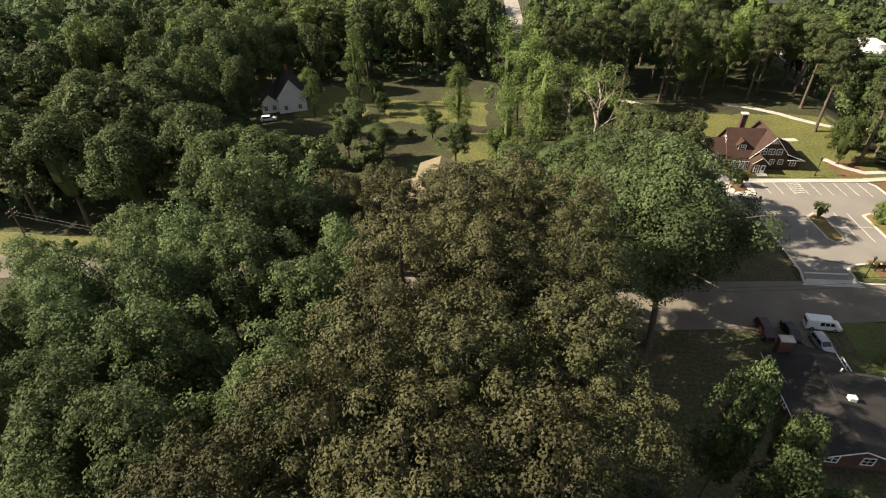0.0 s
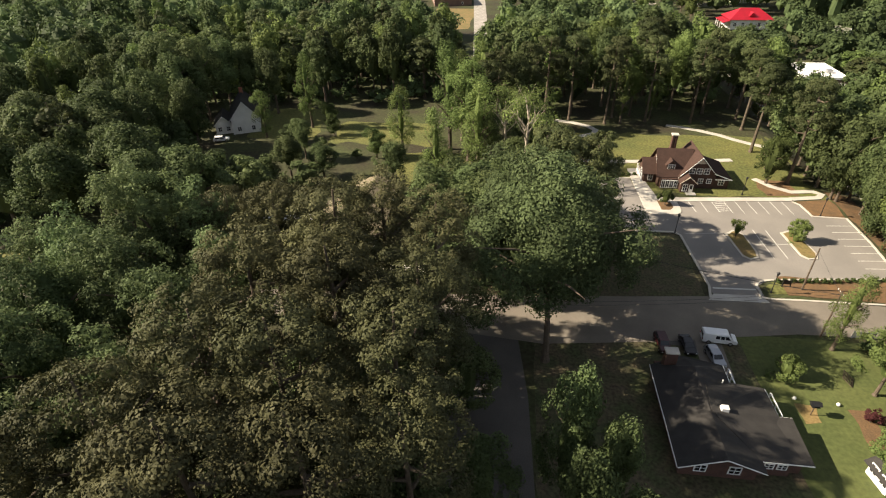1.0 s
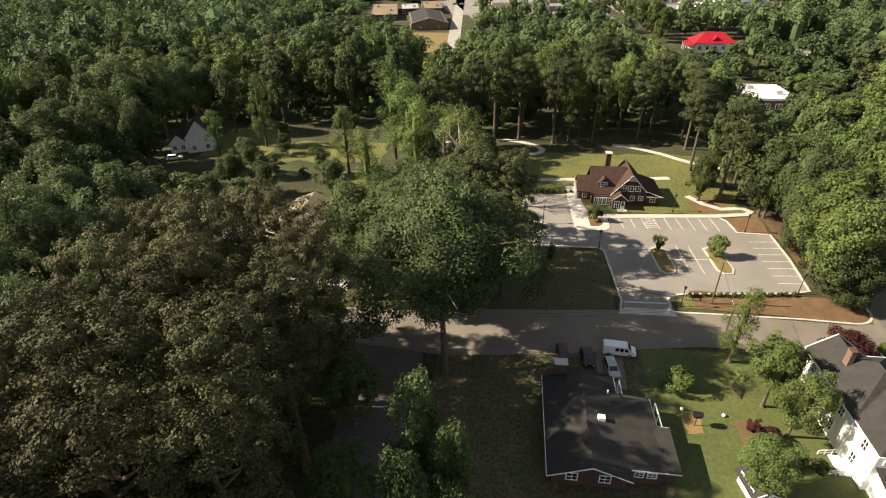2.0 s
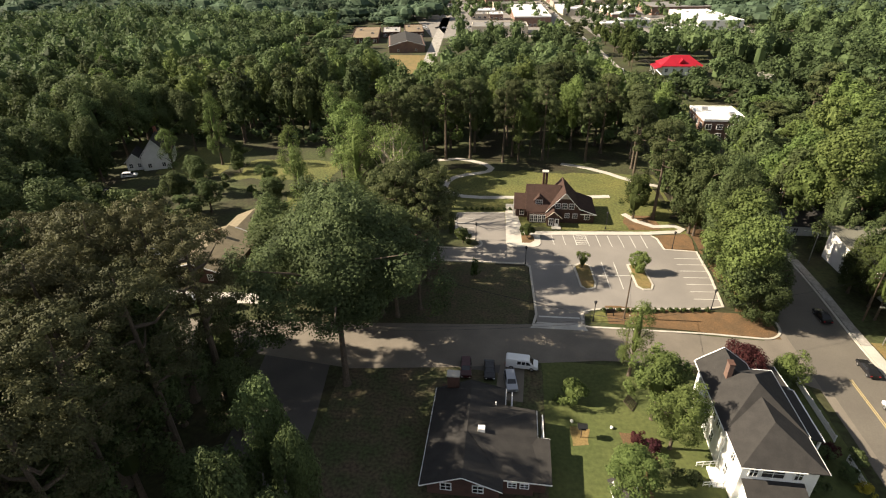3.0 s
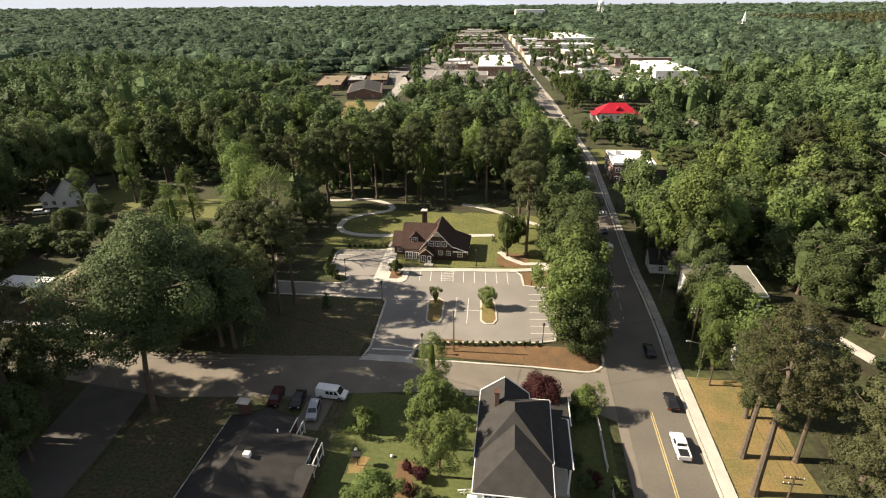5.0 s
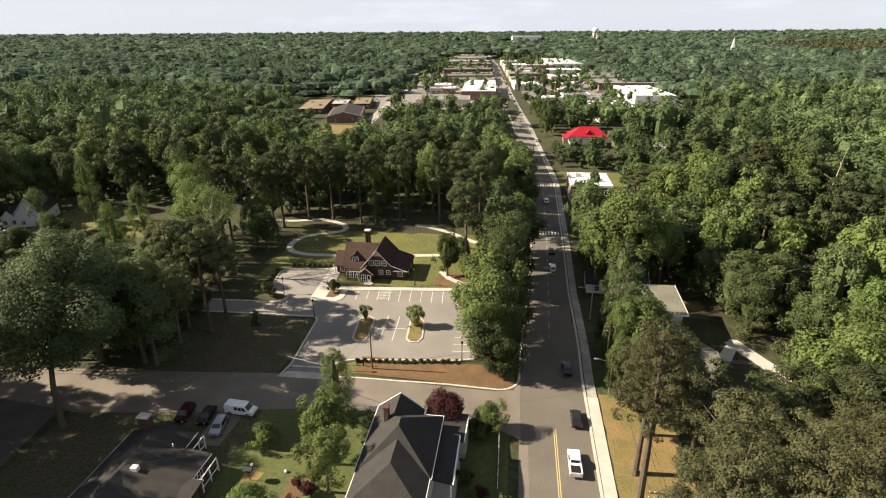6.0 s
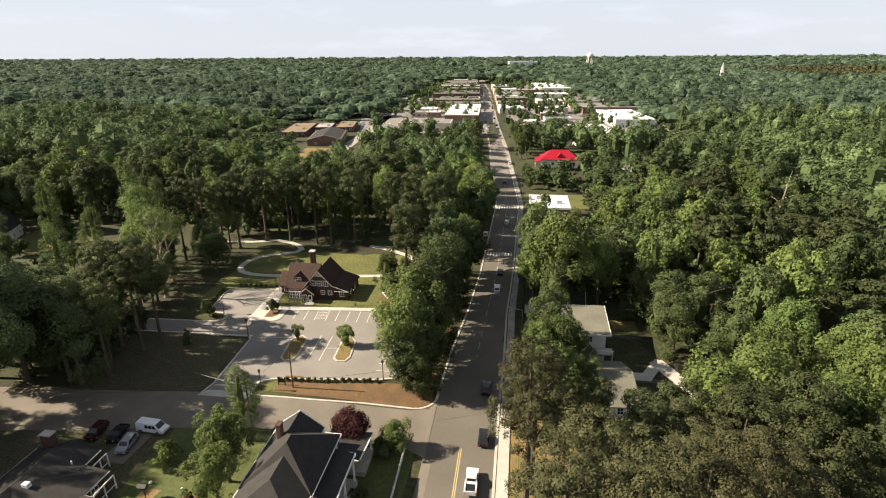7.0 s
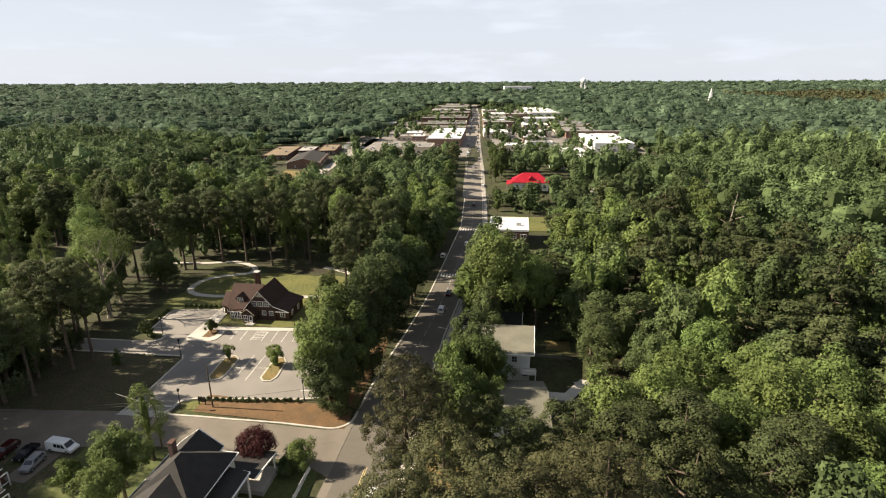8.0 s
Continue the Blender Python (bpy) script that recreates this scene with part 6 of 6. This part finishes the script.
def put(kind, size, x, y, h, r, turn):
    kinds = 3 if size == "mid" else 2
    places.setdefault((kind, size, int(abs(x * 7 + y * 3)) % kinds), []).append((x, y, h, r, turn))


rt = random.Random(11)


def grove(kind, spots, size="big"):
    for x, y, h, r in spots:
        put(kind, size, x, y, h, r, rt.uniform(0, 360))


# tall pines near the start of the way
grove("pine", [(-8.6, 66.4, 29, 5.2), (-17, 66.6, 29, 5.4), (-14.7, 59.7, 32, 5.6), (-23, 62, 30, 5.5), (-4, 53, 36.5, 6.5), (1, 57, 36, 6), (8, 55, 35, 6), (-4, 49, 34, 5.5), (-10, 42, 37, 6.5), (0, 41, 37, 6.5), (8, 43, 35, 6), (-10, 31, 37, 6.5), (-2, 30, 37, 6.5), (7, 33, 36, 6.5),
               (-13, 22, 37, 6), (-5, 20, 38, 6.5), (3, 22, 37, 6.5), (10, 25, 34, 5.5), (-19, 17, 35, 6), (2, 13, 35, 6), (-9, 12, 35, 6), (-2, 47, 34, 5.6)], "near")
grove("light", [(-32, 58, 35, 7), (-24, 61, 32, 6.5), (-38, 53, 32, 6.5), (-19, 49, 30, 6), (-36, 43, 33, 6.5), (-27, 45, 33, 6.5), (-18, 40, 32, 6), (-41, 34, 32, 6.5), (-31, 33, 32, 6.5),
                (-46, 42, 31, 6), (-21, 30, 32, 6), (-37, 24, 32, 6.5), (-27, 23, 32, 6.5), (-33, 14, 31, 6), (-48, 26, 31, 6), (-50, 56, 27, 6), (-57, 47, 28, 6), (-54, 36, 29, 6)], "near")
grove("spread", [(24.3, 63.3, 31.5, 16.5)], "near")
grove("full", [(25, 94, 8, 4), (21, 86, 10, 4.5), (14, 86, 10, 4.5), (26, 104, 7, 3.4), (12, 92, 9, 4.4), (6, 98, 8, 4), (18, 97, 8, 4), (2, 92, 9, 4.5)])
grove("oak", [(8, 81.8, 21, 7.0), (17, 82.2, 23, 7.6), (26, 83, 20, 6), (13, 90, 20, 6.5), (22, 90, 20, 6), (20, 100, 18, 6), (11, 96, 19.5, 6.5), (6, 105, 16, 5.5), (15, 107, 16, 5), (2, 92, 20, 6), (28, 92, 19, 4.5), (12.4, 51, 14, 4.5), (15.4, 36, 14, 4.5),
              (2, 52, 24, 6), (5, 38, 24, 6), (4, 46, 22, 5.5), (5, 62, 14, 5), (7, 28, 22, 6), (-3, 36, 24, 6), (-8, 26, 24, 6), (9, 19, 20, 6)])
grove("pine", [(29, 82.5, 24, 4.6), (33, 85.5, 22, 4.2), (22, 90, 20, 4.6), (27, 97, 26, 4.8), (34.7, 100.2, 25, 4.2), (27, 105, 24, 4.5), (33, 96, 25, 4.5), (24, 99, 25, 4.5), (25, 108, 23, 4.6), (-20, 67, 25, 5), (-26, 69, 24, 5)])
grove("oak", [(24.6, 36.5, 26, 3.4), (28.6, 34, 23, 3.0), (25.4, 27.5, 25.5, 3.4), (30, 27, 22, 3.2)])
grove("oak", [(22, 118, 12, 5), (18, 127, 12, 5), (26, 141, 13, 5), (20, 147, 15, 5), (12, 140, 14, 5), (14, 112, 14, 5)])
grove("dark", [(17, 119, 10, 4), (43, 98, 5, 1.2), (82, 131, 14, 4.2), (85, 140, 9, 3)])
grove("slim", [(0.5, 113, 24, 4.2), (0, 146, 31, 6.0), (6, 139, 28, 6.0), (3, 153, 27, 5), (9, 131, 25, 5.5), (70.8, 70.4, 15.5, 3.0), (100.6, 147, 22, 3.2), (52, 171, 20, 3.5), (-46, 160, 24, 4), (-57.5, 150.5, 15, 3.2), (-13, 141, 20, 4), (62, 176, 15, 2.4)])
grove("pine", [(13, 158, 26, 5), (22, 163, 27, 5), (36, 173, 27, 5), (50, 176, 26, 5), (47, 170, 25, 4.4), (74, 173, 26, 4.8), (60, 173, 27, 4.6), (88, 168, 25, 5), (10, 150, 25, 4.6)])
grove("thin", [(21, 123, 27, 7), (16, 134, 24, 6)])
grove("pine", [(87, 131, 27, 5), (85, 151, 25, 5), (89, 177, 25, 5), (28, 171, 27, 5.5), (60, 190, 28, 5.5), (80, 182, 27, 5.5), (64, 200, 27, 5.5)])
grove("oak", [(19, 162, 25, 5.5), (37, 179, 26, 6), (48, 187, 26, 6), (30, 190, 26, 6), (90, 188, 26, 6)])
grove("light", [(70, 184, 26, 6), (44, 200, 25, 6), (98, 182, 25, 6), (56, 178, 23, 5)])
grove("full", [(97.4, 98, 21, 5), (97, 106, 23, 5), (98, 112, 22, 5), (98, 117.5, 24, 5), (97.2, 94, 21, 5), (99, 125, 23, 5.5), (95, 123, 21, 4.6), (99.5, 101, 22, 4.8), (96, 90.5, 19, 5.2), (98.5, 88.8, 16, 4.0), (98.5, 109, 23, 5)])
# by the houses at the corner
grove("light", [(72.6, 61.0, 13, 4.4), (74.0, 55.6, 12, 3.8), (126.5, 128.5, 28.5, 8.4), (138, 134, 22, 6), (128, 146, 24, 6.5), (66.5, 46.5, 9, 4.0), (95.2, 99.0, 23, 7.4), (95.0, 92.6, 21, 6.6)])
# across the main street
grove("pine", [(118.5, 59, 31, 5.5), (125, 49, 28, 6), (131, 46, 28, 6), (121, 41, 30, 5.5), (128, 39, 30, 6), (139, 52, 26, 5.5), (135, 42, 29, 6), (119.5, 33, 29, 5), (143, 48, 28, 6), (119.4, 66, 25, 5)], "near")
grove("dark", [(121.5, 88, 13, 3.5), (122, 97, 15, 4), (126, 98, 16, 5), (120.5, 102, 13, 3.8), (126, 78, 12, 4), (124, 75, 16, 3.5)])
grove("light", [(123, 75, 22, 5.4), (127.5, 79, 17, 4), (119.6, 83, 14, 3), (120.8, 92.5, 16, 3.4), (148, 76, 20, 6.5), (157, 81, 20, 6.5), (166, 74, 20, 6.5), (171, 104, 18, 6), (164, 92, 18, 6), (176, 82, 21, 6.5), (186, 86, 21, 6.5), (178, 70, 22, 6.5),
                (176, 84, 20, 6), (188, 72, 22, 6.5), (176, 93, 19, 6), (176, 58, 22, 6.5)])
grove("full", [(124, 102, 19, 5), (128.5, 99.5, 14, 4), (152, 112, 16, 5.5), (160, 103, 17, 5.5), (151, 121, 17, 5.5), (148, 128, 16, 5), (158, 118, 17, 6), (125.5, 121.5, 18, 4.5)])
grove("pine", [(147, 63, 22, 5.5), (154, 57, 23, 5.5), (157, 69, 22, 5.5), (141, 68, 20, 5), (165, 60, 23, 5.5), (150, 70, 20, 5), (134, 62, 22, 5), (127, 66, 21, 4.5), (170, 66, 22, 5.5)])
# woods behind the street at the start
grove("oak", [(-100, 115, 25, 8), (-84, 117, 25, 8), (-90, 130, 24, 7), (-62, 95, 25, 8), (-74, 88, 24, 8), (-88, 88, 25, 8), (-72, 104, 22, 6.5), (-47, 92, 22, 7), (-52, 102, 15, 5.5), (-55, 88, 23, 7)])
# garden trees round the small lawns
grove("dark", [(-40, 160, 9, 3), (-37, 154, 7, 3), (-20, 138, 9, 3.5), (-2, 128, 9, 3.5), (-50, 121, 7, 3.5)])
grove("full", [(-48, 147, 6, 3.2), (-44, 119, 8, 4), (-62, 114, 14, 5), (-34, 118, 8, 4.4), (-52, 110, 14, 5.4), (-60, 106, 16, 5.5), (-42, 106, 14, 5), (-76, 142, 14, 4.5), (-70, 112, 18, 6), (-70, 126, 14, 5), (-52, 122, 7, 4)], "mid")
grove("oak", [(-72, 137, 22, 5), (-40, 136, 12, 4), (-40, 124, 12, 4.5), (-31, 124, 10, 4), (-12, 122, 12, 4.5), (-84, 139, 24, 7), (-83, 152, 25, 7), (-82, 163, 27, 7), (-92, 158, 28, 8), (-77, 169, 25, 6), (-80, 125, 23, 7), (-78, 112, 22, 7), (-62, 172, 22, 6), (-72, 174, 23, 6)])
# rows along the main street: close ranks as far as the brick hall, with one gap, and looser beyond
for k in range(7):
    y = 124 + 6.4 * k
    if not 158 < y < 176:
        put(rt.choice(("full", "oak", "full")), "mid", main_x(y) - 15.4 + rt.uniform(-1.0, 1.0), y, rt.uniform(19, 24), rt.uniform(4.6, 5.4), rt.uniform(0, 360))
for k in range(17):
    y = 130 + 6.2 * k
    if not 158 < y < 176:
        put(rt.choice(("full", "full", "oak", "light")), "mid", main_x(y) - (9.4 if y < 200 else 8.6) + rt.uniform(-1.4, 1.0), y, rt.uniform(16, 24), rt.uniform(4.8, 6.4), rt.uniform(0, 360))
    if y < 184:
        put(rt.choice(("full", "full", "light")), "mid", main_x(y) + 11.6 + rt.uniform(-1.4, 1.5), y, rt.uniform(16, 22), rt.uniform(4.8, 6.2), rt.uniform(0, 360))
for y, off, h, r in ((243, -13, 17, 5.4), (252, -16, 15, 5), (262, -14, 13, 4.6), (276, -17, 15, 5.2), (290, -14, 12, 4.5), (301, -17, 14, 5), (318, -14, 11, 4.2), (334, -16, 14, 5), (352, -14, 12, 4.4), (372, -13, 19, 4.6), (380, -15, 20, 4.8), (404, -15, 12, 4.5), (424, -16, 14, 5)):
    put("pine" if h > 18 else rt.choice(("full", "oak", "light")), "mid", main_x(y) + off, y, h, r, rt.uniform(0, 360))
for y, off, h, r in ((272, 12.5, 7, 3), (284, 13, 9, 3.4), (297, 12.5, 8, 3), (346, 14, 15, 4.8), (355, 18, 18, 5.4), (366, 15, 16, 5), (378, 19, 20, 5.6), (390, 15, 17, 5), (402, 18, 16, 5.2), (416, 15, 14, 4.6), (432, 16, 13, 4.6), (448, 15, 12, 4.4)):
    put("dark", "mid", main_x(y) + off, y, h, r, rt.uniform(0, 360))

KEEP_FREE = [(-8, 33, 84, 150), (100.5, 119, -50, 420), (-400, 130, 66, 84.5), (33, 96, 82, 168), (-66, 6, 122, 178), (24, 101, 15, 75), (6, 26, -50, 70), (-84, -52, 136, 180), (-72, -34, 104, 150), (-40, -6, 84, 121), (119, 154, 76, 124),
             (-8, 10, 215, 480), (118, 142, 184, 266), (120, 158, 298, 345), (-76, -12, 426, 500), (-48, -8, 364, 424), (-33, -6, 296, 366), (-80, -12, 400, 500), (-34, 64, 418, 548), (10, 34, 548, 604), (93, 101, 84, 330), (119, 123.5, 86, 345)]


def is_free(x, y, margin=0.0):
    for x0, x1, y0, y1 in KEEP_FREE:
        if x0 - margin < x < x1 + margin and y0 - margin < y < y1 + margin:
            return False
    return True


def in_town(x, y):
    if y < 440 or y > 1320:
        return False
    c = main_x(y)
    return c - 125 + 0.02 * y < x < c + 150 - 0.04 * (y - 455)


taken = [(x, y, r) for spots in places.values() for x, y, h, r, t in spots]


def scatter(x0, x1, y0, y1, gap, seed):
    """Places for trees on a shaken grid, off roads, yards and trees that stand there."""
    q = random.Random(seed)
    out = []
    y = y0
    while y < y1:
        x = x0
        while x < x1:
            px, py = x + q.uniform(-0.42, 0.42) * gap, y + q.uniform(-0.42, 0.42) * gap
            if is_free(px, py, 1.5) and not any((px - a) ** 2 + (py - b) ** 2 < (0.75 * c + 2.2) ** 2 for a, b, c in taken):
                out.append((px, py))
            x += gap
        y += gap
    return out


for k, (x0, x1, y0, y1) in enumerate(((-135, -45, 86, 240), (-45, 101, 168, 240), (119, 225, 126, 240), (154, 225, 56, 126), (-8, 10, 150, 168))):
    for x, y in scatter(x0, x1, y0, y1, 10.2, 20 + k):
        kind = rt.choice(("oak", "oak", "oak", "light", "dark", "pine")) if x < 100 else rt.choice(("light", "light", "oak", "oak", "pine", "pine"))
        if 168 < y < 215 and 10 < x < 100:
            kind = rt.choice(("pine", "oak", "light", "pine", "oak"))
        h = rt.uniform(15, 27)
        if x > 118 and y > 186 and x < 165:
            h = rt.uniform(9, 13)
        elif 118 < x < 150 and y > 158:
            h = rt.uniform(11, 15)
        put(kind, "mid", x, y, h, rt.uniform(4.6, 6.6), rt.uniform(0, 360))

seed = 40
for (kind, size, var), spots in places.items():
    name, shape, leafs, bark, label = KINDS[kind]
    leafs = {("light", "near"): L_MAPLE, ("pine", "mid"): L_PINE_GREEN, ("pine", "big"): L_PINE_GREEN}.get((kind, size), leafs)
    n, leaf, lobes, base_h, base_r = MODELS[size][kind]
    seed += 1
    proto = tree(name, shape, base_h, base_r, n, leaf, lobes, leafs, bark, label, seed, {"thin": 0.0, "slim": 0.2, "pine": 0.0, "low": 0.42, "spread": 0.26}.get(shape, 0.4 if size == "mid" else 0.34), 3 if size == "mid" else 7, (-2.6, 8.5) if shape == "spread" else None)
    tagged(proto, "", "", "trees")
    for x, y, h, r, turn in spots[1:]:
        plant(proto, x, y, h, r, base_h, base_r, turn)
    x, y, h, r, turn = spots[0]
    turn = 0.0 if shape == "spread" else turn
    proto.matrix_basis = pose(x, y, ground_height(x, y), 0, 0, turn) @ Matrix.Diagonal((r / base_r, r / base_r, h / base_h, 1.0))


# small single plants
def shrub(name, label, shape, h, r, leaves, size, material, seed, group="", lobes=16):
    t = tree(name, shape, h, r, leaves, size, lobes, material, M_BARK, label, seed, 0.4, 3)
    return tagged(t, "", "shrub" if h < 3 else "tree", group)


shrub("plum_tree", "round dark red plum tree", "low", 7.0, 3.7, 8000, 0.15, L_PLUM, 90, "", 60).matrix_basis = on_land(89.0, 72.0, 0)
shrub("street_tree", "small round green tree by the fence", "low", 5.8, 2.9, 5200, 0.14, L_LIGHT, 91, "", 40).matrix_basis = on_land(96.5, 72.6, 0)
shrub("island_tree", "young round green tree on the island", "bush", 6.0, 2.0, 4200, 0.14, L_LIGHT, 92, "", 34).matrix_basis = on_land(78.2, 103.6, 0, -0.75)
shrub("island_tree", "thin young tree on the island", "thin", 4.6, 1.6, 900, 0.15, L_LIGHT, 93).matrix_basis = on_land(66.4, 104.4, 0, -0.5)
shrub("dogwood_tree", "small low tree on the lawn", "low", 4.6, 2.6, 2000, 0.17, L_LIGHT, 94).matrix_basis = on_land(60.6, 63.2, 0)
shrub("magnolia_tree", "small dark tree before the house porch", "low", 4.0, 2.0, 2000, 0.16, L_DARK, 95).matrix_basis = on_land(54.4, 117.4, 0, 0.15)
shrub("garden_tree", "small dark tree beside the car park", "low", 4.6, 2.2, 2000, 0.16, L_DARK, 96).matrix_basis = on_land(39.0, 113.6, 0)
sh = shrub("hedge_shrub", "small clipped round green shrub in the bed", "bush", 1.0, 0.62, 420, 0.10, L_DARK, 97, "shrubs along the car park")
for k in range(1, 15):
    copy_thing(sh, on_land(69.0 + 1.42 * k + rt.uniform(-0.2, 0.2), 88.3 + 0.152 * k + rt.uniform(-0.15, 0.15), 40 * k))
for k in range(9):
    copy_thing(sh, on_land(38.0 + 1.5 * k, 132.2 + 0.1 * k, 50 * k))
for k in range(8):
    copy_thing(sh, on_land(34.6 + 0.16 * k, 128.6 - 1.5 * k, 30 * k))
sh.matrix_basis = on_land(69.0, 88.3, 0)
big_sh = shrub("garden_shrub", "dense rounded green garden shrub", "bush", 2.6, 1.7, 1000, 0.15, L_OAK, 98, "garden shrubs")
for x, y in ((94.0, 72.4), (95.4, 70.6), (94.8, 57.0), (99.6, 56.4), (96.8, 53.5), (76.2, 70.6), (77.0, 66.0), (75.6, 50.0), (72.4, 50.4), (93.8, 61.0), (-35, 140), (-38, 146), (-46, 140), (-26, 138), (-20, 81.4), (-17, 81.2), (-14, 81.6), (-11, 81.5), (-8, 81.9), (-23, 81.0), (-5, 82.0), (-90, 78), (-86, 79), (-80, 78)):
    copy_thing(big_sh, on_land(x, y, rt.uniform(0, 360)))
big_sh.matrix_basis = on_land(91.6, 51.2, 0)


for x, y, r in ((70.0, 52.0, 1.6), (71.6, 54.6, 1.4), (69.4, 55.8, 1.2), (96.2, 57.6, 1.7)):
    shrub("red_shrub", "dark reddish-brown garden shrub", "bush", 2.4, r, 900, 0.13, L_PLUM, int(x * 10), "garden shrubs").matrix_basis = on_land(x, y, 0)
shrub("golden_shrub", "bright golden-yellow shrub beside the fence", "bush", 1.7, 1.3, 900, 0.11, L_GOLD, 99, "garden shrubs").matrix_basis = on_land(98.2, 51.6, 0)


def snag():
    t = thing("dead_tree", "bare pale dead tree trunk above the woods", "tree", "", pose(201.8, 186.5, -1.1))
    bm = bmesh.new()
    tube(bm, (0, 0, 0), (0.8, 0, 14), 0.5, 0.3)
    tube(bm, (0.8, 0, 14), (2.2, 0, 27), 0.3, 0.06)
    for z, f, l in ((13, 0.5, 5), (16, 2.5, 4), (18, 5.2, 5), (21, 1.4, 3), (23, 4.0, 3)):
        tube(bm, (1.0 + (z - 13) * 0.1, 0, z), (1.0 + (z - 13) * 0.1 + l * math.cos(f), l * math.sin(f), z + l * 0.5), 0.14, 0.03, 5)
    part("trunk", bm, M_BARK_PALE, t)


snag()


# ---- far woods ----
def low_growth(x, y):
    """Gardens and young trees along the street and before the town."""
    return (118 < x < 170 and 180 < y < 345) or (-105 < x < -10 and 290 < y < 520) or (112 < x < 250 and 395 < y < 480) or (14 < x < 112 and 305 < y < 460) or (80 < x < 135 and 330 < y < 460)


def woods(name, spots, seed, leaves, leaf, lobes, low, high, wide, label, core=(6, 3), leafs=L_WOODS, fill=0.58):
    rs = np.random.RandomState(seed)
    out = []
    for x, y in spots:
        h, r = low + (high - low) * rs.beta(1.6, 1.4), wide * rs.uniform(0.62, 1.4)
        h *= 0.86 + 0.2 * math.sin(x * 0.021 + 1.3 * math.sin(y * 0.017)) + 0.1 * math.sin(y * 0.034 + x * 0.013)
        if low_growth(x, y):
            h, r = h * 0.56, r * 0.8
        g = ground_height(x, y)
        co = crown_corners(rs, "pine" if rs.rand() < 0.2 else "broad", h, r, leaves, leaf, lobes, 0.16)
        co = np.concatenate([co, core_corners(rs, 0.2 * h, 0.88 * h, r * fill, *core)])
        out.append(co + np.array([x, y, g]))
    co = np.concatenate(out)
    ob = new(name, leaf_mesh(name, co, leafs))
    return tagged(ob, label, "woods", "", "stuff")


under = [p for p in scatter(-130, 230, 90, 340, 6.5, 77) if is_free(p[0], p[1], 3.0)]
woods("undergrowth", under, 85, 30, 0.75, 7, 4, 8, 3.2, "low dark undergrowth between the trunks", (5, 2))
near = [p for p in scatter(-380, 480, 20, 480, 12.4, 71) if not (-135 < p[0] < 225 and p[1] < 240) and not (-50 < p[0] < 160 and p[1] < 60) and not in_town(*p) and abs(p[0] - main_x(p[1])) > 15]
woods("woodland_near", near, 81, 310, 0.78, 30, 11, 29, 7.6, "dense green woodland canopy")
plantation = [p for p in scatter(690, 1500, 1170, 1650, 20.0, 79)]
woods("pine_plantation", plantation, 86, 40, 2.2, 14, 22, 26, 11.0, "dark even pine plantation", (6, 4), L_PINE, 0.75)
rest = [p for p in scatter(-800, 1050, 480, 1150, 18.0, 72) if not in_town(*p) and abs(p[0] - main_x(p[1])) > 16] + [p for p in scatter(-800, -380, 120, 480, 18.0, 73)] + [p for p in scatter(480, 1050, 120, 480, 18.0, 74)]
# this canopy takes the leaf colour with haze painted in
woods("woodland_middle", rest, 82, 84, 1.5, 14, 13, 26, 12.4, "dense green woodland canopy", (6, 4), L_FAR_HAZE, 0.78)
town_spots = [p for p in scatter(-80, 270, 440, 1320, 15.0, 75) if in_town(*p) and abs(p[0] - main_x(p[1])) > 13 and random.Random(int(p[0] * 31 + p[1])).random() < 0.72]
woods("town_trees", town_spots, 83, 100, 1.0, 10, 8, 15, 4.2, "street trees among the town buildings")
far_spots = []
y, gap = 1150.0, 30.0
q = random.Random(76)
while y < 4600:
    half = 0.95 * y + 300
    x = -half + 60
    while x < half + 160:
        if (abs(x - main_x(y)) > 14 or y > 2500) and not (30 < x < 205 and 2090 < y < 2340) and not (680 < x < 1510 and y < 1670):
            far_spots.append((x + q.uniform(-0.5, 0.5) * gap, y + q.uniform(-0.5, 0.5) * gap))
        x += gap
    y += gap * 0.9
    gap = 30.0 + (y - 1150) * 0.022
# haze is in the leaf colour here as well
woods("woodland_far", far_spots, 84, 15, 4.6, 7, 17, 25, 22.0, "distant green woodland to the horizon, haze put into its leaf colour", (7, 4), L_FAR_HAZE, 0.9)
